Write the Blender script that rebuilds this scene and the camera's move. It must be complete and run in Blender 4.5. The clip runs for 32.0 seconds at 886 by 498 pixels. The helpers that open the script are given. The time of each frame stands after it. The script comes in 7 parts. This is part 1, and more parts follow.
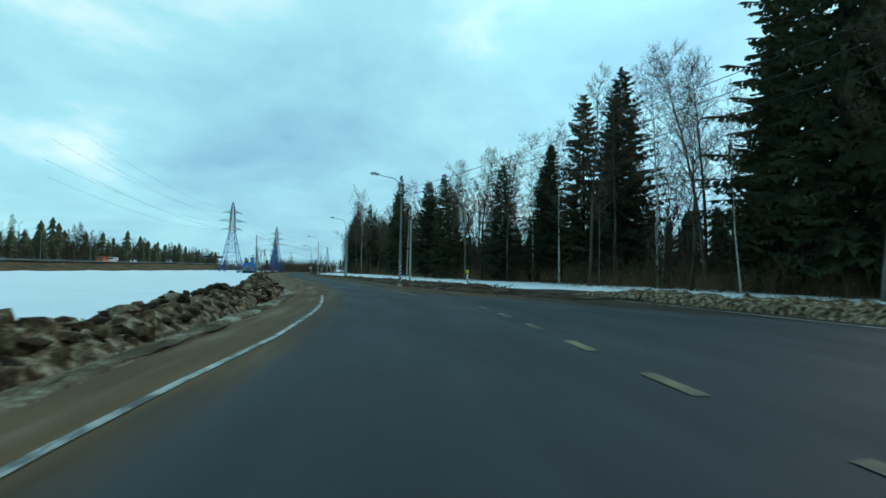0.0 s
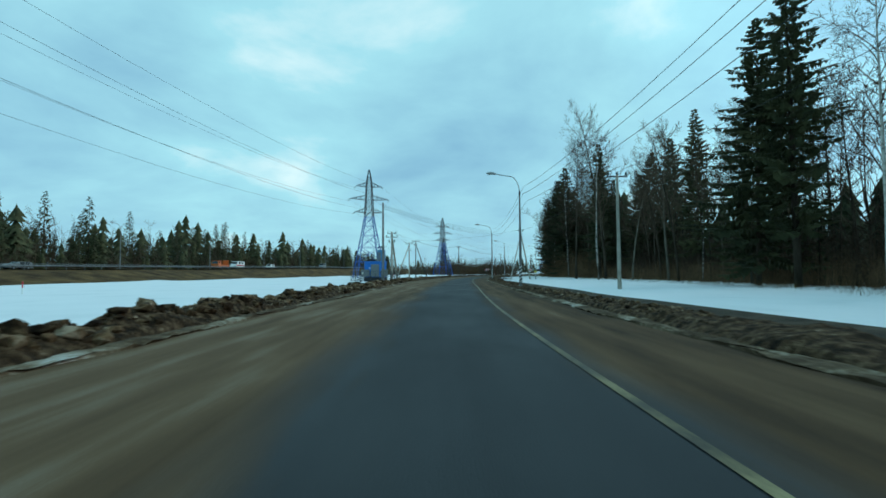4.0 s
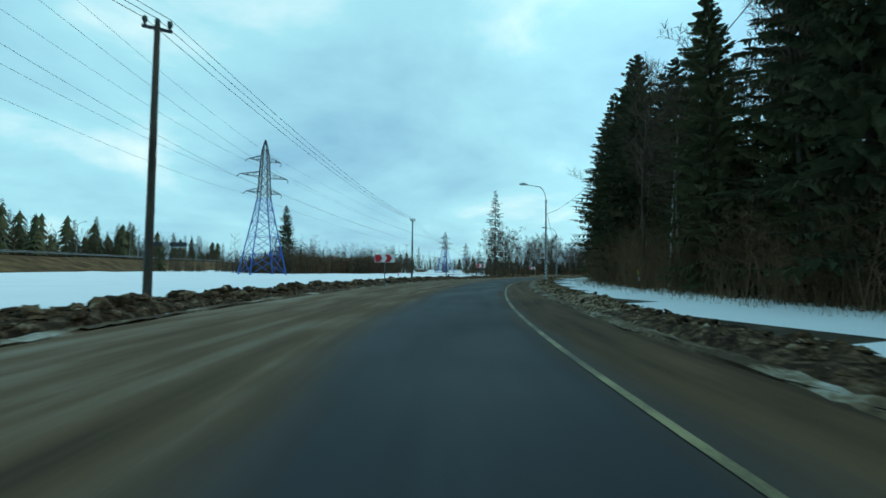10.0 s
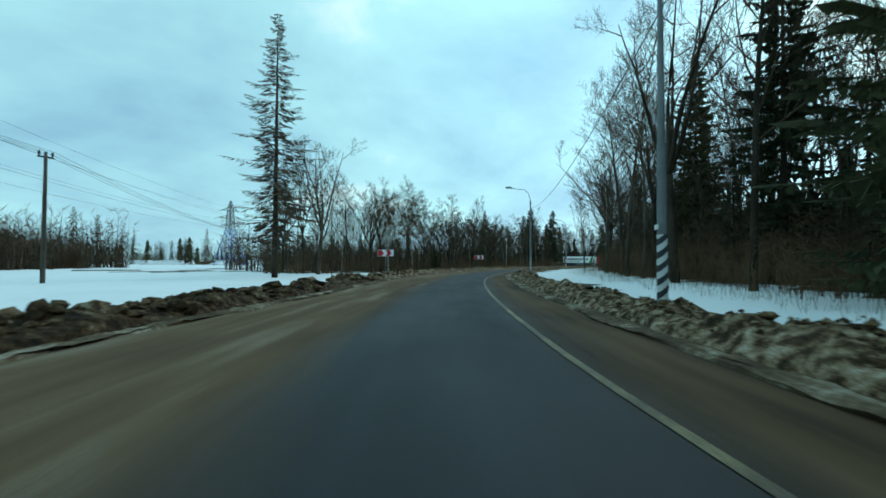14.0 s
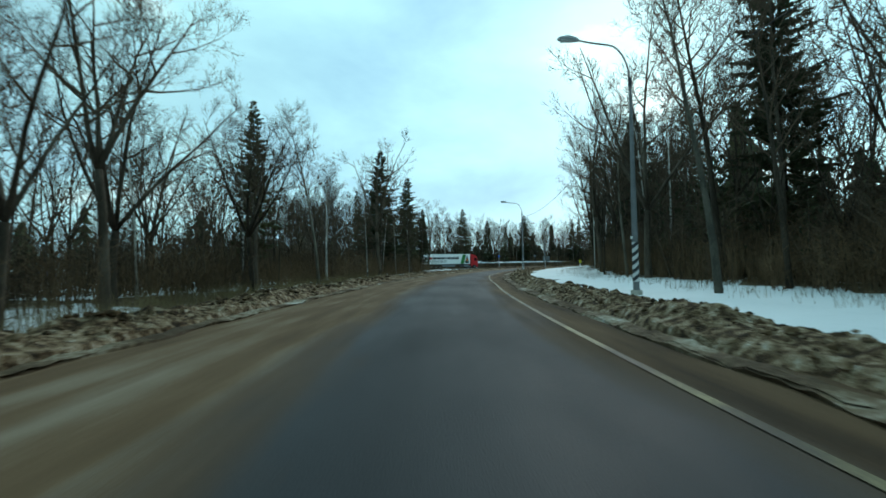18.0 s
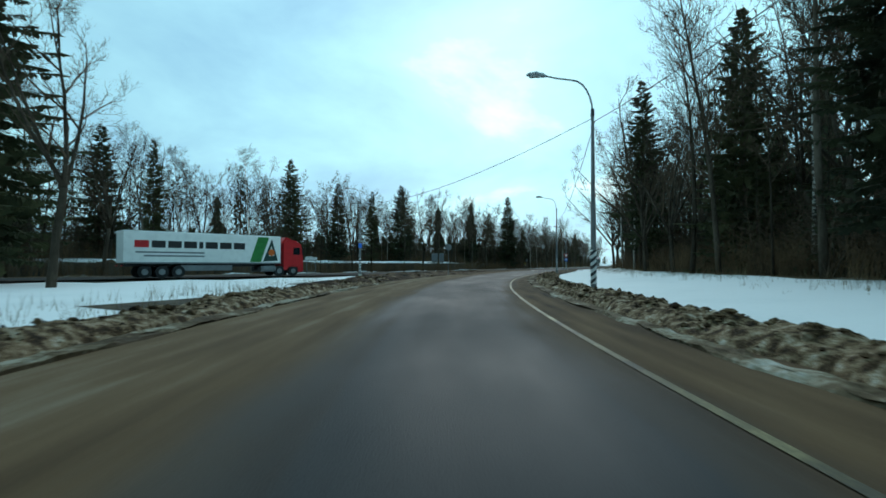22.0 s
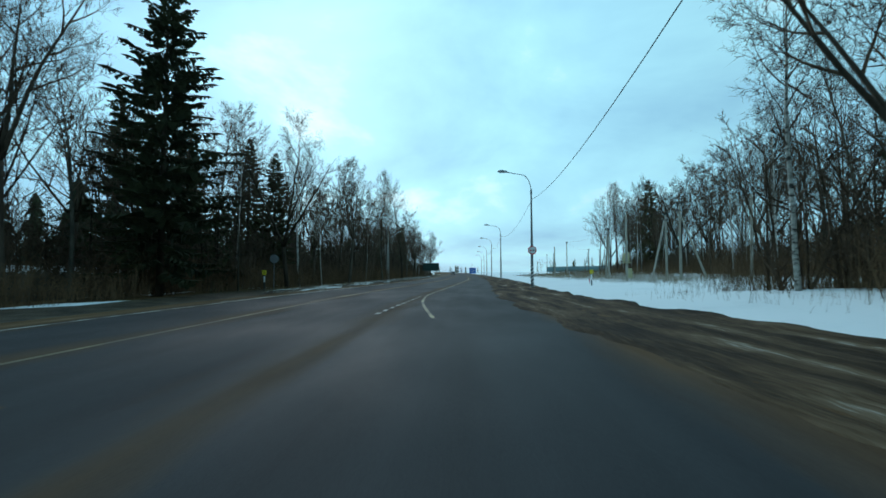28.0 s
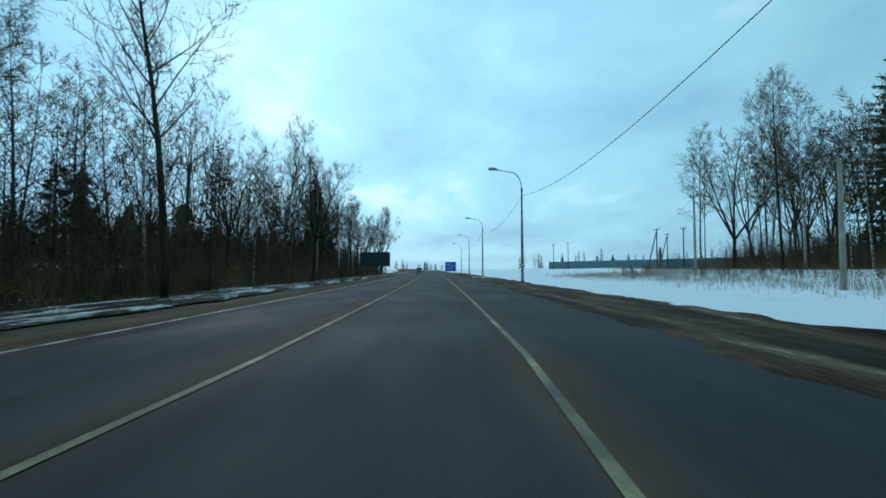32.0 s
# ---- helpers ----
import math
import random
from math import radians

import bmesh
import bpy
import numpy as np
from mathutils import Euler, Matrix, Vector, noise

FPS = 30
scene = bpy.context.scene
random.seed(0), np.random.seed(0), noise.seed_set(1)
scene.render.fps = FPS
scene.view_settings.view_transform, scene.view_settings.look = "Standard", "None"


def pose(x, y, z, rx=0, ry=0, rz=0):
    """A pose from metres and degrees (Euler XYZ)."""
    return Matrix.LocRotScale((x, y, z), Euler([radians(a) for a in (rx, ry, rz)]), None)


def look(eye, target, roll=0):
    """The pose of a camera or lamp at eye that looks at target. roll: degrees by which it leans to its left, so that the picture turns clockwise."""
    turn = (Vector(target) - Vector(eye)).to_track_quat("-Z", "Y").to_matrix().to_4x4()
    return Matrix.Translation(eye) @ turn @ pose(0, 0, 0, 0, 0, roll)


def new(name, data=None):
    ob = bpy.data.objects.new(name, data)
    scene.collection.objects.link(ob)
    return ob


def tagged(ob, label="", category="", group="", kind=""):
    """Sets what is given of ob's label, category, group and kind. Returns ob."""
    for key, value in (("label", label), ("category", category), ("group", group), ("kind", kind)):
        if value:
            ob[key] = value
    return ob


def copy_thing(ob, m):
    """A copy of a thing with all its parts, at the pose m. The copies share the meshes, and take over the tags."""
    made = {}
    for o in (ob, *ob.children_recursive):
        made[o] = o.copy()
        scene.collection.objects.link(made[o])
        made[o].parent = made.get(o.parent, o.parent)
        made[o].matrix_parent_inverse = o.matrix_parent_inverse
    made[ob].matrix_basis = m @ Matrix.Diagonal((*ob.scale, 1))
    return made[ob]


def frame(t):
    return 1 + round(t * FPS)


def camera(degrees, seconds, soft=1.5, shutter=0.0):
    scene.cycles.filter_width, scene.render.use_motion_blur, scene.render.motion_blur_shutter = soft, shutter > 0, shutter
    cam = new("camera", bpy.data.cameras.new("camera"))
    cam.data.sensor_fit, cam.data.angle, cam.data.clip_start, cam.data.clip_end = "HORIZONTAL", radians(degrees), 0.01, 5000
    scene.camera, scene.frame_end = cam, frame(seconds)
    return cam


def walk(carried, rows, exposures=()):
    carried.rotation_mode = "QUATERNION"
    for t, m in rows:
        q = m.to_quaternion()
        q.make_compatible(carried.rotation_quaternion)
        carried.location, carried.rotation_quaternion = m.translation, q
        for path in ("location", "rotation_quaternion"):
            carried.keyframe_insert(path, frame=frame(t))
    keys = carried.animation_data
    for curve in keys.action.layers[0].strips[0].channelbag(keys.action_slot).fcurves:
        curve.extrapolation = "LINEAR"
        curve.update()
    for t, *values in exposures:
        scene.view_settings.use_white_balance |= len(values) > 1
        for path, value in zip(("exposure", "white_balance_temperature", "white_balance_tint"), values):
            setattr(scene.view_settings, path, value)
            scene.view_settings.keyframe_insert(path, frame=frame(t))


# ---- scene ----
cam = camera(85.12, 32.0, soft=1.6, shutter=0.12)
walk(cam, [
    (0.0, pose(0.00, 0.00, 1.33, 0, 0, -20.32) @ pose(0, 0, 0, 92.68) @ pose(0, 0, 0, 0, 0, 0.82)),
    (0.5, pose(2.73, 10.27, 1.33, 0, 0, -17.49) @ pose(0, 0, 0, 92.64) @ pose(0, 0, 0, 0, 0, 0.64)),
    (1.0, pose(4.79, 20.63, 1.32, 0, 0, -13.33) @ pose(0, 0, 0, 92.45) @ pose(0, 0, 0, 0, 0, -0.57)),
    (1.5, pose(6.36, 31.02, 1.34, 0, 0, -8.72) @ pose(0, 0, 0, 92.51) @ pose(0, 0, 0, 0, 0, -1.05)),
    (2.0, pose(7.22, 41.45, 1.33, 0, 0, -3.97) @ pose(0, 0, 0, 92.67) @ pose(0, 0, 0, 0, 0, -1.09)),
    (2.5, pose(7.41, 52.10, 1.33, 0, 0, 0.00) @ pose(0, 0, 0, 92.71) @ pose(0, 0, 0, 0, 0, -0.12)),
    (3.0, pose(7.13, 63.03, 1.33, 0, 0, 2.35) @ pose(0, 0, 0, 92.73) @ pose(0, 0, 0, 0, 0, -0.17)),
    (3.5, pose(6.62, 74.17, 1.33, 0, 0, 1.73) @ pose(0, 0, 0, 92.75) @ pose(0, 0, 0, 0, 0, -0.29)),
    (4.0, pose(6.15, 85.38, 1.33, 0, 0, -0.23) @ pose(0, 0, 0, 92.78) @ pose(0, 0, 0, 0, 0, -0.40)),
    (4.5, pose(6.05, 96.52, 1.33, 0, 0, -1.94) @ pose(0, 0, 0, 92.79) @ pose(0, 0, 0, 0, 0, -0.45)),
    (5.0, pose(6.32, 107.52, 1.33, 0, 0, -3.11) @ pose(0, 0, 0, 92.62) @ pose(0, 0, 0, 0, 0, -0.31)),
    (5.5, pose(6.66, 118.45, 1.33, 0, 0, -4.05) @ pose(0, 0, 0, 92.37) @ pose(0, 0, 0, 0, 0, -0.17)),
    (6.0, pose(7.01, 129.12, 1.33, 0, 0, -4.92) @ pose(0, 0, 0, 92.09) @ pose(0, 0, 0, 0, 0, 0.09)),
    (6.5, pose(7.52, 139.74, 1.33, 0, 0, -5.57) @ pose(0, 0, 0, 92.15) @ pose(0, 0, 0, 0, 0, 0.37)),
    (7.0, pose(8.11, 150.33, 1.33, 0, 0, -6.17) @ pose(0, 0, 0, 91.98) @ pose(0, 0, 0, 0, 0, 0.05)),
    (7.5, pose(9.00, 160.92, 1.33, 0, 0, -6.94) @ pose(0, 0, 0, 92.05) @ pose(0, 0, 0, 0, 0, -0.28)),
    (8.0, pose(9.79, 171.45, 1.32, 0, 0, -8.05) @ pose(0, 0, 0, 92.11) @ pose(0, 0, 0, 0, 0, -0.44)),
    (8.5, pose(10.79, 181.73, 1.32, 0, 0, -9.27) @ pose(0, 0, 0, 92.30) @ pose(0, 0, 0, 0, 0, -0.59)),
    (9.0, pose(12.13, 192.09, 1.32, 0, 0, -10.94) @ pose(0, 0, 0, 92.40) @ pose(0, 0, 0, 0, 0, -0.51)),
    (9.5, pose(13.90, 202.48, 1.33, 0, 0, -13.04) @ pose(0, 0, 0, 92.58) @ pose(0, 0, 0, 0, 0, 0.30)),
    (10.0, pose(16.17, 212.82, 1.32, 0, 0, -15.44) @ pose(0, 0, 0, 92.54) @ pose(0, 0, 0, 0, 0, 0.68)),
    (10.5, pose(19.03, 223.41, 1.33, 0, 0, -18.17) @ pose(0, 0, 0, 92.74) @ pose(0, 0, 0, 0, 0, 0.69)),
    (11.0, pose(22.51, 234.06, 1.32, 0, 0, -21.06) @ pose(0, 0, 0, 92.77) @ pose(0, 0, 0, 0, 0, 0.51)),
    (11.5, pose(26.71, 244.41, 1.34, 0, 0, -23.87) @ pose(0, 0, 0, 92.68) @ pose(0, 0, 0, 0, 0, 0.15)),
    (12.0, pose(31.30, 254.47, 1.35, 0, 0, -26.68) @ pose(0, 0, 0, 92.59) @ pose(0, 0, 0, 0, 0, -0.42)),
    (12.5, pose(36.03, 263.97, 1.34, 0, 0, -29.33) @ pose(0, 0, 0, 92.32) @ pose(0, 0, 0, 0, 0, -0.22)),
    (13.0, pose(40.77, 272.95, 1.34, 0, 0, -31.75) @ pose(0, 0, 0, 91.97) @ pose(0, 0, 0, 0, 0, -0.17)),
    (13.5, pose(45.69, 281.53, 1.33, 0, 0, -33.80) @ pose(0, 0, 0, 91.90) @ pose(0, 0, 0, 0, 0, 0.16)),
    (14.0, pose(51.09, 289.84, 1.32, 0, 0, -35.42) @ pose(0, 0, 0, 91.59) @ pose(0, 0, 0, 0, 0, 0.23)),
    (14.5, pose(56.92, 298.04, 1.32, 0, 0, -37.24) @ pose(0, 0, 0, 91.48) @ pose(0, 0, 0, 0, 0, 0.19)),
    (15.0, pose(62.90, 306.14, 1.33, 0, 0, -39.09) @ pose(0, 0, 0, 91.55) @ pose(0, 0, 0, 0, 0, -0.15)),
    (15.5, pose(69.15, 314.10, 1.33, 0, 0, -41.23) @ pose(0, 0, 0, 91.68) @ pose(0, 0, 0, 0, 0, -0.90)),
    (16.0, pose(75.83, 321.87, 1.33, 0, 0, -43.73) @ pose(0, 0, 0, 91.82) @ pose(0, 0, 0, 0, 0, -1.65)),
    (16.5, pose(83.08, 329.44, 1.33, 0, 0, -46.65) @ pose(0, 0, 0, 91.89) @ pose(0, 0, 0, 0, 0, -1.99)),
    (17.0, pose(91.04, 336.78, 1.33, 0, 0, -49.85) @ pose(0, 0, 0, 91.98) @ pose(0, 0, 0, 0, 0, -1.84)),
    (17.5, pose(99.39, 343.90, 1.33, 0, 0, -52.97) @ pose(0, 0, 0, 92.00) @ pose(0, 0, 0, 0, 0, -2.06)),
    (18.0, pose(108.14, 350.67, 1.33, 0, 0, -55.98) @ pose(0, 0, 0, 91.81) @ pose(0, 0, 0, 0, 0, -1.08)),
    (18.5, pose(117.23, 357.05, 1.33, 0, 0, -58.49) @ pose(0, 0, 0, 91.79) @ pose(0, 0, 0, 0, 0, -0.87)),
    (19.0, pose(126.50, 363.07, 1.32, 0, 0, -60.60) @ pose(0, 0, 0, 91.74) @ pose(0, 0, 0, 0, 0, -0.32)),
    (19.5, pose(135.98, 368.74, 1.33, 0, 0, -62.50) @ pose(0, 0, 0, 91.61) @ pose(0, 0, 0, 0, 0, -1.23)),
    (20.0, pose(145.38, 373.85, 1.33, 0, 0, -64.35) @ pose(0, 0, 0, 91.64) @ pose(0, 0, 0, 0, 0, -0.77)),
    (20.5, pose(154.71, 378.42, 1.33, 0, 0, -66.20) @ pose(0, 0, 0, 91.59) @ pose(0, 0, 0, 0, 0, -0.15)),
    (21.0, pose(163.87, 382.49, 1.33, 0, 0, -68.10) @ pose(0, 0, 0, 91.57) @ pose(0, 0, 0, 0, 0, 0.08)),
    (21.5, pose(172.68, 386.01, 1.32, 0, 0, -70.34) @ pose(0, 0, 0, 91.63) @ pose(0, 0, 0, 0, 0, -0.07)),
    (22.0, pose(181.43, 389.27, 1.32, 0, 0, -72.86) @ pose(0, 0, 0, 91.75) @ pose(0, 0, 0, 0, 0, 0.16)),
    (22.5, pose(190.33, 392.15, 1.31, 0, 0, -75.51) @ pose(0, 0, 0, 91.90) @ pose(0, 0, 0, 0, 0, 0.04)),
    (23.0, pose(199.20, 394.75, 1.32, 0, 0, -78.25) @ pose(0, 0, 0, 91.98) @ pose(0, 0, 0, 0, 0, 0.00)),
    (23.5, pose(208.45, 396.85, 1.32, 0, 0, -80.90) @ pose(0, 0, 0, 92.31) @ pose(0, 0, 0, 0, 0, -0.22)),
    (24.0, pose(218.06, 398.52, 1.32, 0, 0, -83.52) @ pose(0, 0, 0, 92.48) @ pose(0, 0, 0, 0, 0, -0.59)),
    (24.5, pose(227.81, 399.77, 1.34, 0, 0, -86.03) @ pose(0, 0, 0, 92.66) @ pose(0, 0, 0, 0, 0, 0.04)),
    (25.0, pose(237.82, 400.52, 1.36, 0, 0, -88.13) @ pose(0, 0, 0, 92.86) @ pose(0, 0, 0, 0, 0, 0.10)),
    (25.5, pose(247.96, 401.00, 1.35, 0, 0, -90.27) @ pose(0, 0, 0, 92.72) @ pose(0, 0, 0, 0, 0, 0.33)),
    (26.0, pose(257.82, 401.23, 1.32, 0, 0, -92.02) @ pose(0, 0, 0, 92.30) @ pose(0, 0, 0, 0, 0, 0.95)),
    (26.5, pose(267.46, 400.87, 1.30, 0, 0, -92.81) @ pose(0, 0, 0, 92.37) @ pose(0, 0, 0, 0, 0, 0.52)),
    (27.0, pose(276.68, 400.29, 1.32, 0, 0, -93.76) @ pose(0, 0, 0, 92.45) @ pose(0, 0, 0, 0, 0, 0.39)),
    (27.5, pose(285.55, 399.48, 1.32, 0, 0, -94.39) @ pose(0, 0, 0, 92.61) @ pose(0, 0, 0, 0, 0, 0.10)),
    (28.0, pose(294.35, 398.57, 1.32, 0, 0, -95.15) @ pose(0, 0, 0, 92.78) @ pose(0, 0, 0, 0, 0, -0.19)),
    (28.5, pose(303.34, 397.62, 1.32, 0, 0, -96.53) @ pose(0, 0, 0, 92.85) @ pose(0, 0, 0, 0, 0, -0.32)),
    (29.0, pose(312.67, 396.66, 1.33, 0, 0, -98.92) @ pose(0, 0, 0, 92.88) @ pose(0, 0, 0, 0, 0, 0.33)),
    (29.5, pose(322.32, 395.37, 1.33, 0, 0, -100.20) @ pose(0, 0, 0, 92.53) @ pose(0, 0, 0, 0, 0, -0.30)),
    (30.0, pose(332.27, 393.91, 1.33, 0, 0, -100.42) @ pose(0, 0, 0, 92.24) @ pose(0, 0, 0, 0, 0, -0.35)),
    (30.5, pose(342.27, 392.57, 1.34, 0, 0, -99.90) @ pose(0, 0, 0, 92.34) @ pose(0, 0, 0, 0, 0, 0.21)),
    (31.0, pose(352.19, 391.50, 1.33, 0, 0, -99.14) @ pose(0, 0, 0, 92.44) @ pose(0, 0, 0, 0, 0, 0.42)),
    (31.5, pose(362.08, 390.18, 1.33, 0, 0, -98.88) @ pose(0, 0, 0, 92.45) @ pose(0, 0, 0, 0, 0, 0.57)),
    (32.0, pose(371.98, 388.84, 1.33, 0, 0, -98.79) @ pose(0, 0, 0, 92.41) @ pose(0, 0, 0, 0, 0, -0.15)),
], exposures=[(0.0, 0.1, 6500, 11), (5.0, 0.0, 6500, 12), (7.0, 0.03, 6500, 12), (13.0, 0.1, 6650, 12), (17.0, 0.15, 7050, 13), (20.0, 0.1, 6950, 14), (23.0, -0.1, 6550, 13), (26.0, -0.14, 6450, 13), (29.0, -0.2, 6150, 15), (32.0, -0.28, 6000, 16)])

# ---- light: overcast winter sky, brighter ahead of the second half of the drive ----
SUN_AZ, SUN_EL = 78.0, 29.0
world = bpy.data.worlds.new("overcast_sky")
scene.world = world
world.use_nodes = True
wt = world.node_tree
wt.nodes.clear()


def wnode(kind, **inputs):
    n = wt.nodes.new(kind)
    for k, v in inputs.items():
        n.inputs[k.replace("_", " ")].default_value = v
    return n


sky = wt.nodes.new("ShaderNodeTexSky")
sky.sky_type, sky.sun_disc = "NISHITA", False
sky.sun_elevation, sky.sun_rotation = radians(SUN_EL), radians(SUN_AZ)
co = wt.nodes.new("ShaderNodeTexCoord")
sep = wt.nodes.new("ShaderNodeSeparateXYZ")
wt.links.new(co.outputs["Generated"], sep.inputs[0])
# clouds lie on a plane overhead: direction divided by its height
hgt = wnode("ShaderNodeMath")
hgt.operation = "MAXIMUM"
hgt.inputs[1].default_value = 0.0
wt.links.new(sep.outputs[2], hgt.inputs[0])
hadd = wnode("ShaderNodeMath")
hadd.operation = "ADD"
hadd.inputs[1].default_value = 0.32
wt.links.new(hgt.outputs[0], hadd.inputs[0])
dv = wt.nodes.new("ShaderNodeVectorMath")
dv.operation = "DIVIDE"
wt.links.new(co.outputs["Generated"], dv.inputs[0])
wt.links.new(hadd.outputs[0], dv.inputs[1])
cl = wnode("ShaderNodeTexNoise", Scale=1.5, Detail=7.0, Roughness=0.54, Distortion=0.25)
wt.links.new(dv.outputs[0], cl.inputs["Vector"])
cr = wt.nodes.new("ShaderNodeValToRGB")
cr.color_ramp.elements[0].position, cr.color_ramp.elements[0].color = 0.30, (2.8, 6.3, 8.5, 1)
cr.color_ramp.elements[1].position, cr.color_ramp.elements[1].color = 0.62, (4.75, 9.9, 11.1, 1)
el = cr.color_ramp.elements.new(0.755)
el.color = (9.0, 12.4, 12.7, 1)
wt.links.new(cl.outputs["Fac"], cr.inputs[0])
# the brighter part of the cloud deck round the hidden sun
sdir = Vector((math.sin(radians(SUN_AZ)) * math.cos(radians(SUN_EL)), math.cos(radians(SUN_AZ)) * math.cos(radians(SUN_EL)), math.sin(radians(SUN_EL))))
dot = wt.nodes.new("ShaderNodeVectorMath")
dot.operation = "DOT_PRODUCT"
dot.inputs[1].default_value = sdir
wt.links.new(co.outputs["Generated"], dot.inputs[0])
glow = wt.nodes.new("ShaderNodeMapRange")
glow.inputs["From Min"].default_value, glow.inputs["From Max"].default_value = 0.6, 1.0
glow.inputs["To Min"].default_value, glow.inputs["To Max"].default_value = 1.0, 1.45
wt.links.new(dot.outputs["Value"], glow.inputs["Value"])
bright = wt.nodes.new("ShaderNodeVectorMath")
bright.operation = "SCALE"
wt.links.new(cr.outputs[0], bright.inputs[0])
wt.links.new(glow.outputs[0], bright.inputs["Scale"])
mixs = wt.nodes.new("ShaderNodeMix")
mixs.data_type = "RGBA"
mixs.inputs["Factor"].default_value = 0.88
wt.links.new(sky.outputs[0], mixs.inputs["A"])
wt.links.new(bright.outputs[0], mixs.inputs["B"])
bg = wnode("ShaderNodeBackground", Strength=0.085)
wt.links.new(mixs.outputs["Result"], bg.inputs["Color"])
wo = wt.nodes.new("ShaderNodeOutputWorld")
wt.links.new(bg.outputs[0], wo.inputs[0])

sun = bpy.data.lights.new("sun", "SUN")
sun.energy, sun.angle, sun.color = 0.7, radians(25), (1.0, 0.97, 0.92)
new("sun", sun).matrix_world = look(sdir * 100, (0, 0, 0))

# ---- materials ----
def ramp_node(t, stops):
    r = t.nodes.new("ShaderNodeValToRGB")
    els = r.color_ramp.elements
    while len(els) < len(stops):
        els.new(0.5)
    for e, (p, c) in zip(els, stops):
        e.position, e.color = p, (*c, 1)
    return r


def surf(name, stops, scale=3.0, rough=0.8, bump=0.3, fine=40.0, metal=0.0, coord="Object", stretch=(1, 1, 1), vary=0.0, spec=0.4, dist=0.02, island=0.0):
    """A surface with coarse colour variation, fine grain in colour and relief, and a little change from piece to piece."""
    m = bpy.data.materials.new(name)
    m.use_nodes = True
    t = m.node_tree
    b = t.nodes["Principled BSDF"]
    tc = t.nodes.new("ShaderNodeTexCoord")
    if coord == "Position":
        src = t.nodes.new("ShaderNodeNewGeometry").outputs["Position"]
    else:
        src = tc.outputs[coord]
    mp = t.nodes.new("ShaderNodeMapping")
    mp.inputs["Scale"].default_value = stretch
    t.links.new(src, mp.inputs[0])
    n1 = t.nodes.new("ShaderNodeTexNoise")
    n1.inputs["Scale"].default_value, n1.inputs["Detail"].default_value = scale, 5
    n2 = t.nodes.new("ShaderNodeTexNoise")
    n2.inputs["Scale"].default_value, n2.inputs["Detail"].default_value = fine, 3
    for n in (n1, n2):
        t.links.new(mp.outputs[0], n.inputs["Vector"])
    mx = t.nodes.new("ShaderNodeMath")
    mx.operation = "MULTIPLY_ADD"
    mx.inputs[1].default_value, mx.inputs[2].default_value = 0.35, -0.175
    t.links.new(n2.outputs["Fac"], mx.inputs[0])
    ad = t.nodes.new("ShaderNodeMath")
    ad.operation = "ADD"
    t.links.new(n1.outputs["Fac"], ad.inputs[0])
    t.links.new(mx.outputs[0], ad.inputs[1])
    last = ad
    if vary or island:
        oi = t.nodes.new("ShaderNodeObjectInfo" if vary else "ShaderNodeNewGeometry")
        v = t.nodes.new("ShaderNodeMath")
        v.operation = "MULTIPLY_ADD"
        v.inputs[1].default_value, v.inputs[2].default_value = vary or island, -(vary or island) / 2
        t.links.new(oi.outputs["Random" if vary else "Random Per Island"], v.inputs[0])
        last = t.nodes.new("ShaderNodeMath")
        last.operation = "ADD"
        t.links.new(ad.outputs[0], last.inputs[0])
        t.links.new(v.outputs[0], last.inputs[1])
    r = ramp_node(t, stops)
    t.links.new(last.outputs[0], r.inputs[0])
    t.links.new(r.outputs[0], b.inputs["Base Color"])
    b.inputs["Roughness"].default_value, b.inputs["Metallic"].default_value = rough, metal
    b.inputs["Specular IOR Level"].default_value = spec
    if bump:
        bp = t.nodes.new("ShaderNodeBump")
        bp.inputs["Strength"].default_value, bp.inputs["Distance"].default_value = bump, dist
        t.links.new(n2.outputs["Fac"], bp.inputs["Height"])
        t.links.new(bp.outputs[0], b.inputs["Normal"])
    return m


def two(a, b, lo=0.35, hi=0.65):
    return [(lo, a), (hi, b)]


def plain(name, c, rough=0.6, metal=0.0, bump=0.08, spec=0.4, dirt=0.75):
    return surf(name, two(tuple(x * dirt for x in c), c, 0.3, 0.55), 2.2, rough, bump, 60.0, metal, spec=spec, dist=0.005)


M_SNOW = surf("snow", [(0.0, (0.62, 0.66, 0.68)), (0.45, (0.78, 0.80, 0.81)), (1.0, (0.84, 0.85, 0.86))], 0.25, 0.75, 0.5, 6.0, coord="Position", dist=0.05)
M_DRYGRASS = surf("dry_grass", [(0.3, (0.04, 0.023, 0.011)), (0.5, (0.095, 0.056, 0.024)), (0.75, (0.19, 0.115, 0.047))], 0.3, 0.95, 0.8, 8.0, coord="Position", dist=0.1, spec=0.1)
M_FOREST = surf("forest_floor", [(0.3, (0.03, 0.022, 0.014)), (0.47, (0.085, 0.056, 0.03)), (0.60, (0.13, 0.088, 0.05)), (0.66, (0.6, 0.62, 0.63))], 0.35, 0.95, 0.8, 7.0, coord="Position", dist=0.08, spec=0.1)
M_MUD = surf("mud", [(0.3, (0.022, 0.017, 0.012)), (0.5, (0.06, 0.045, 0.03)), (0.7, (0.10, 0.078, 0.052))], 0.9, 0.7, 0.9, 12.0, coord="Position", dist=0.06, spec=0.1)
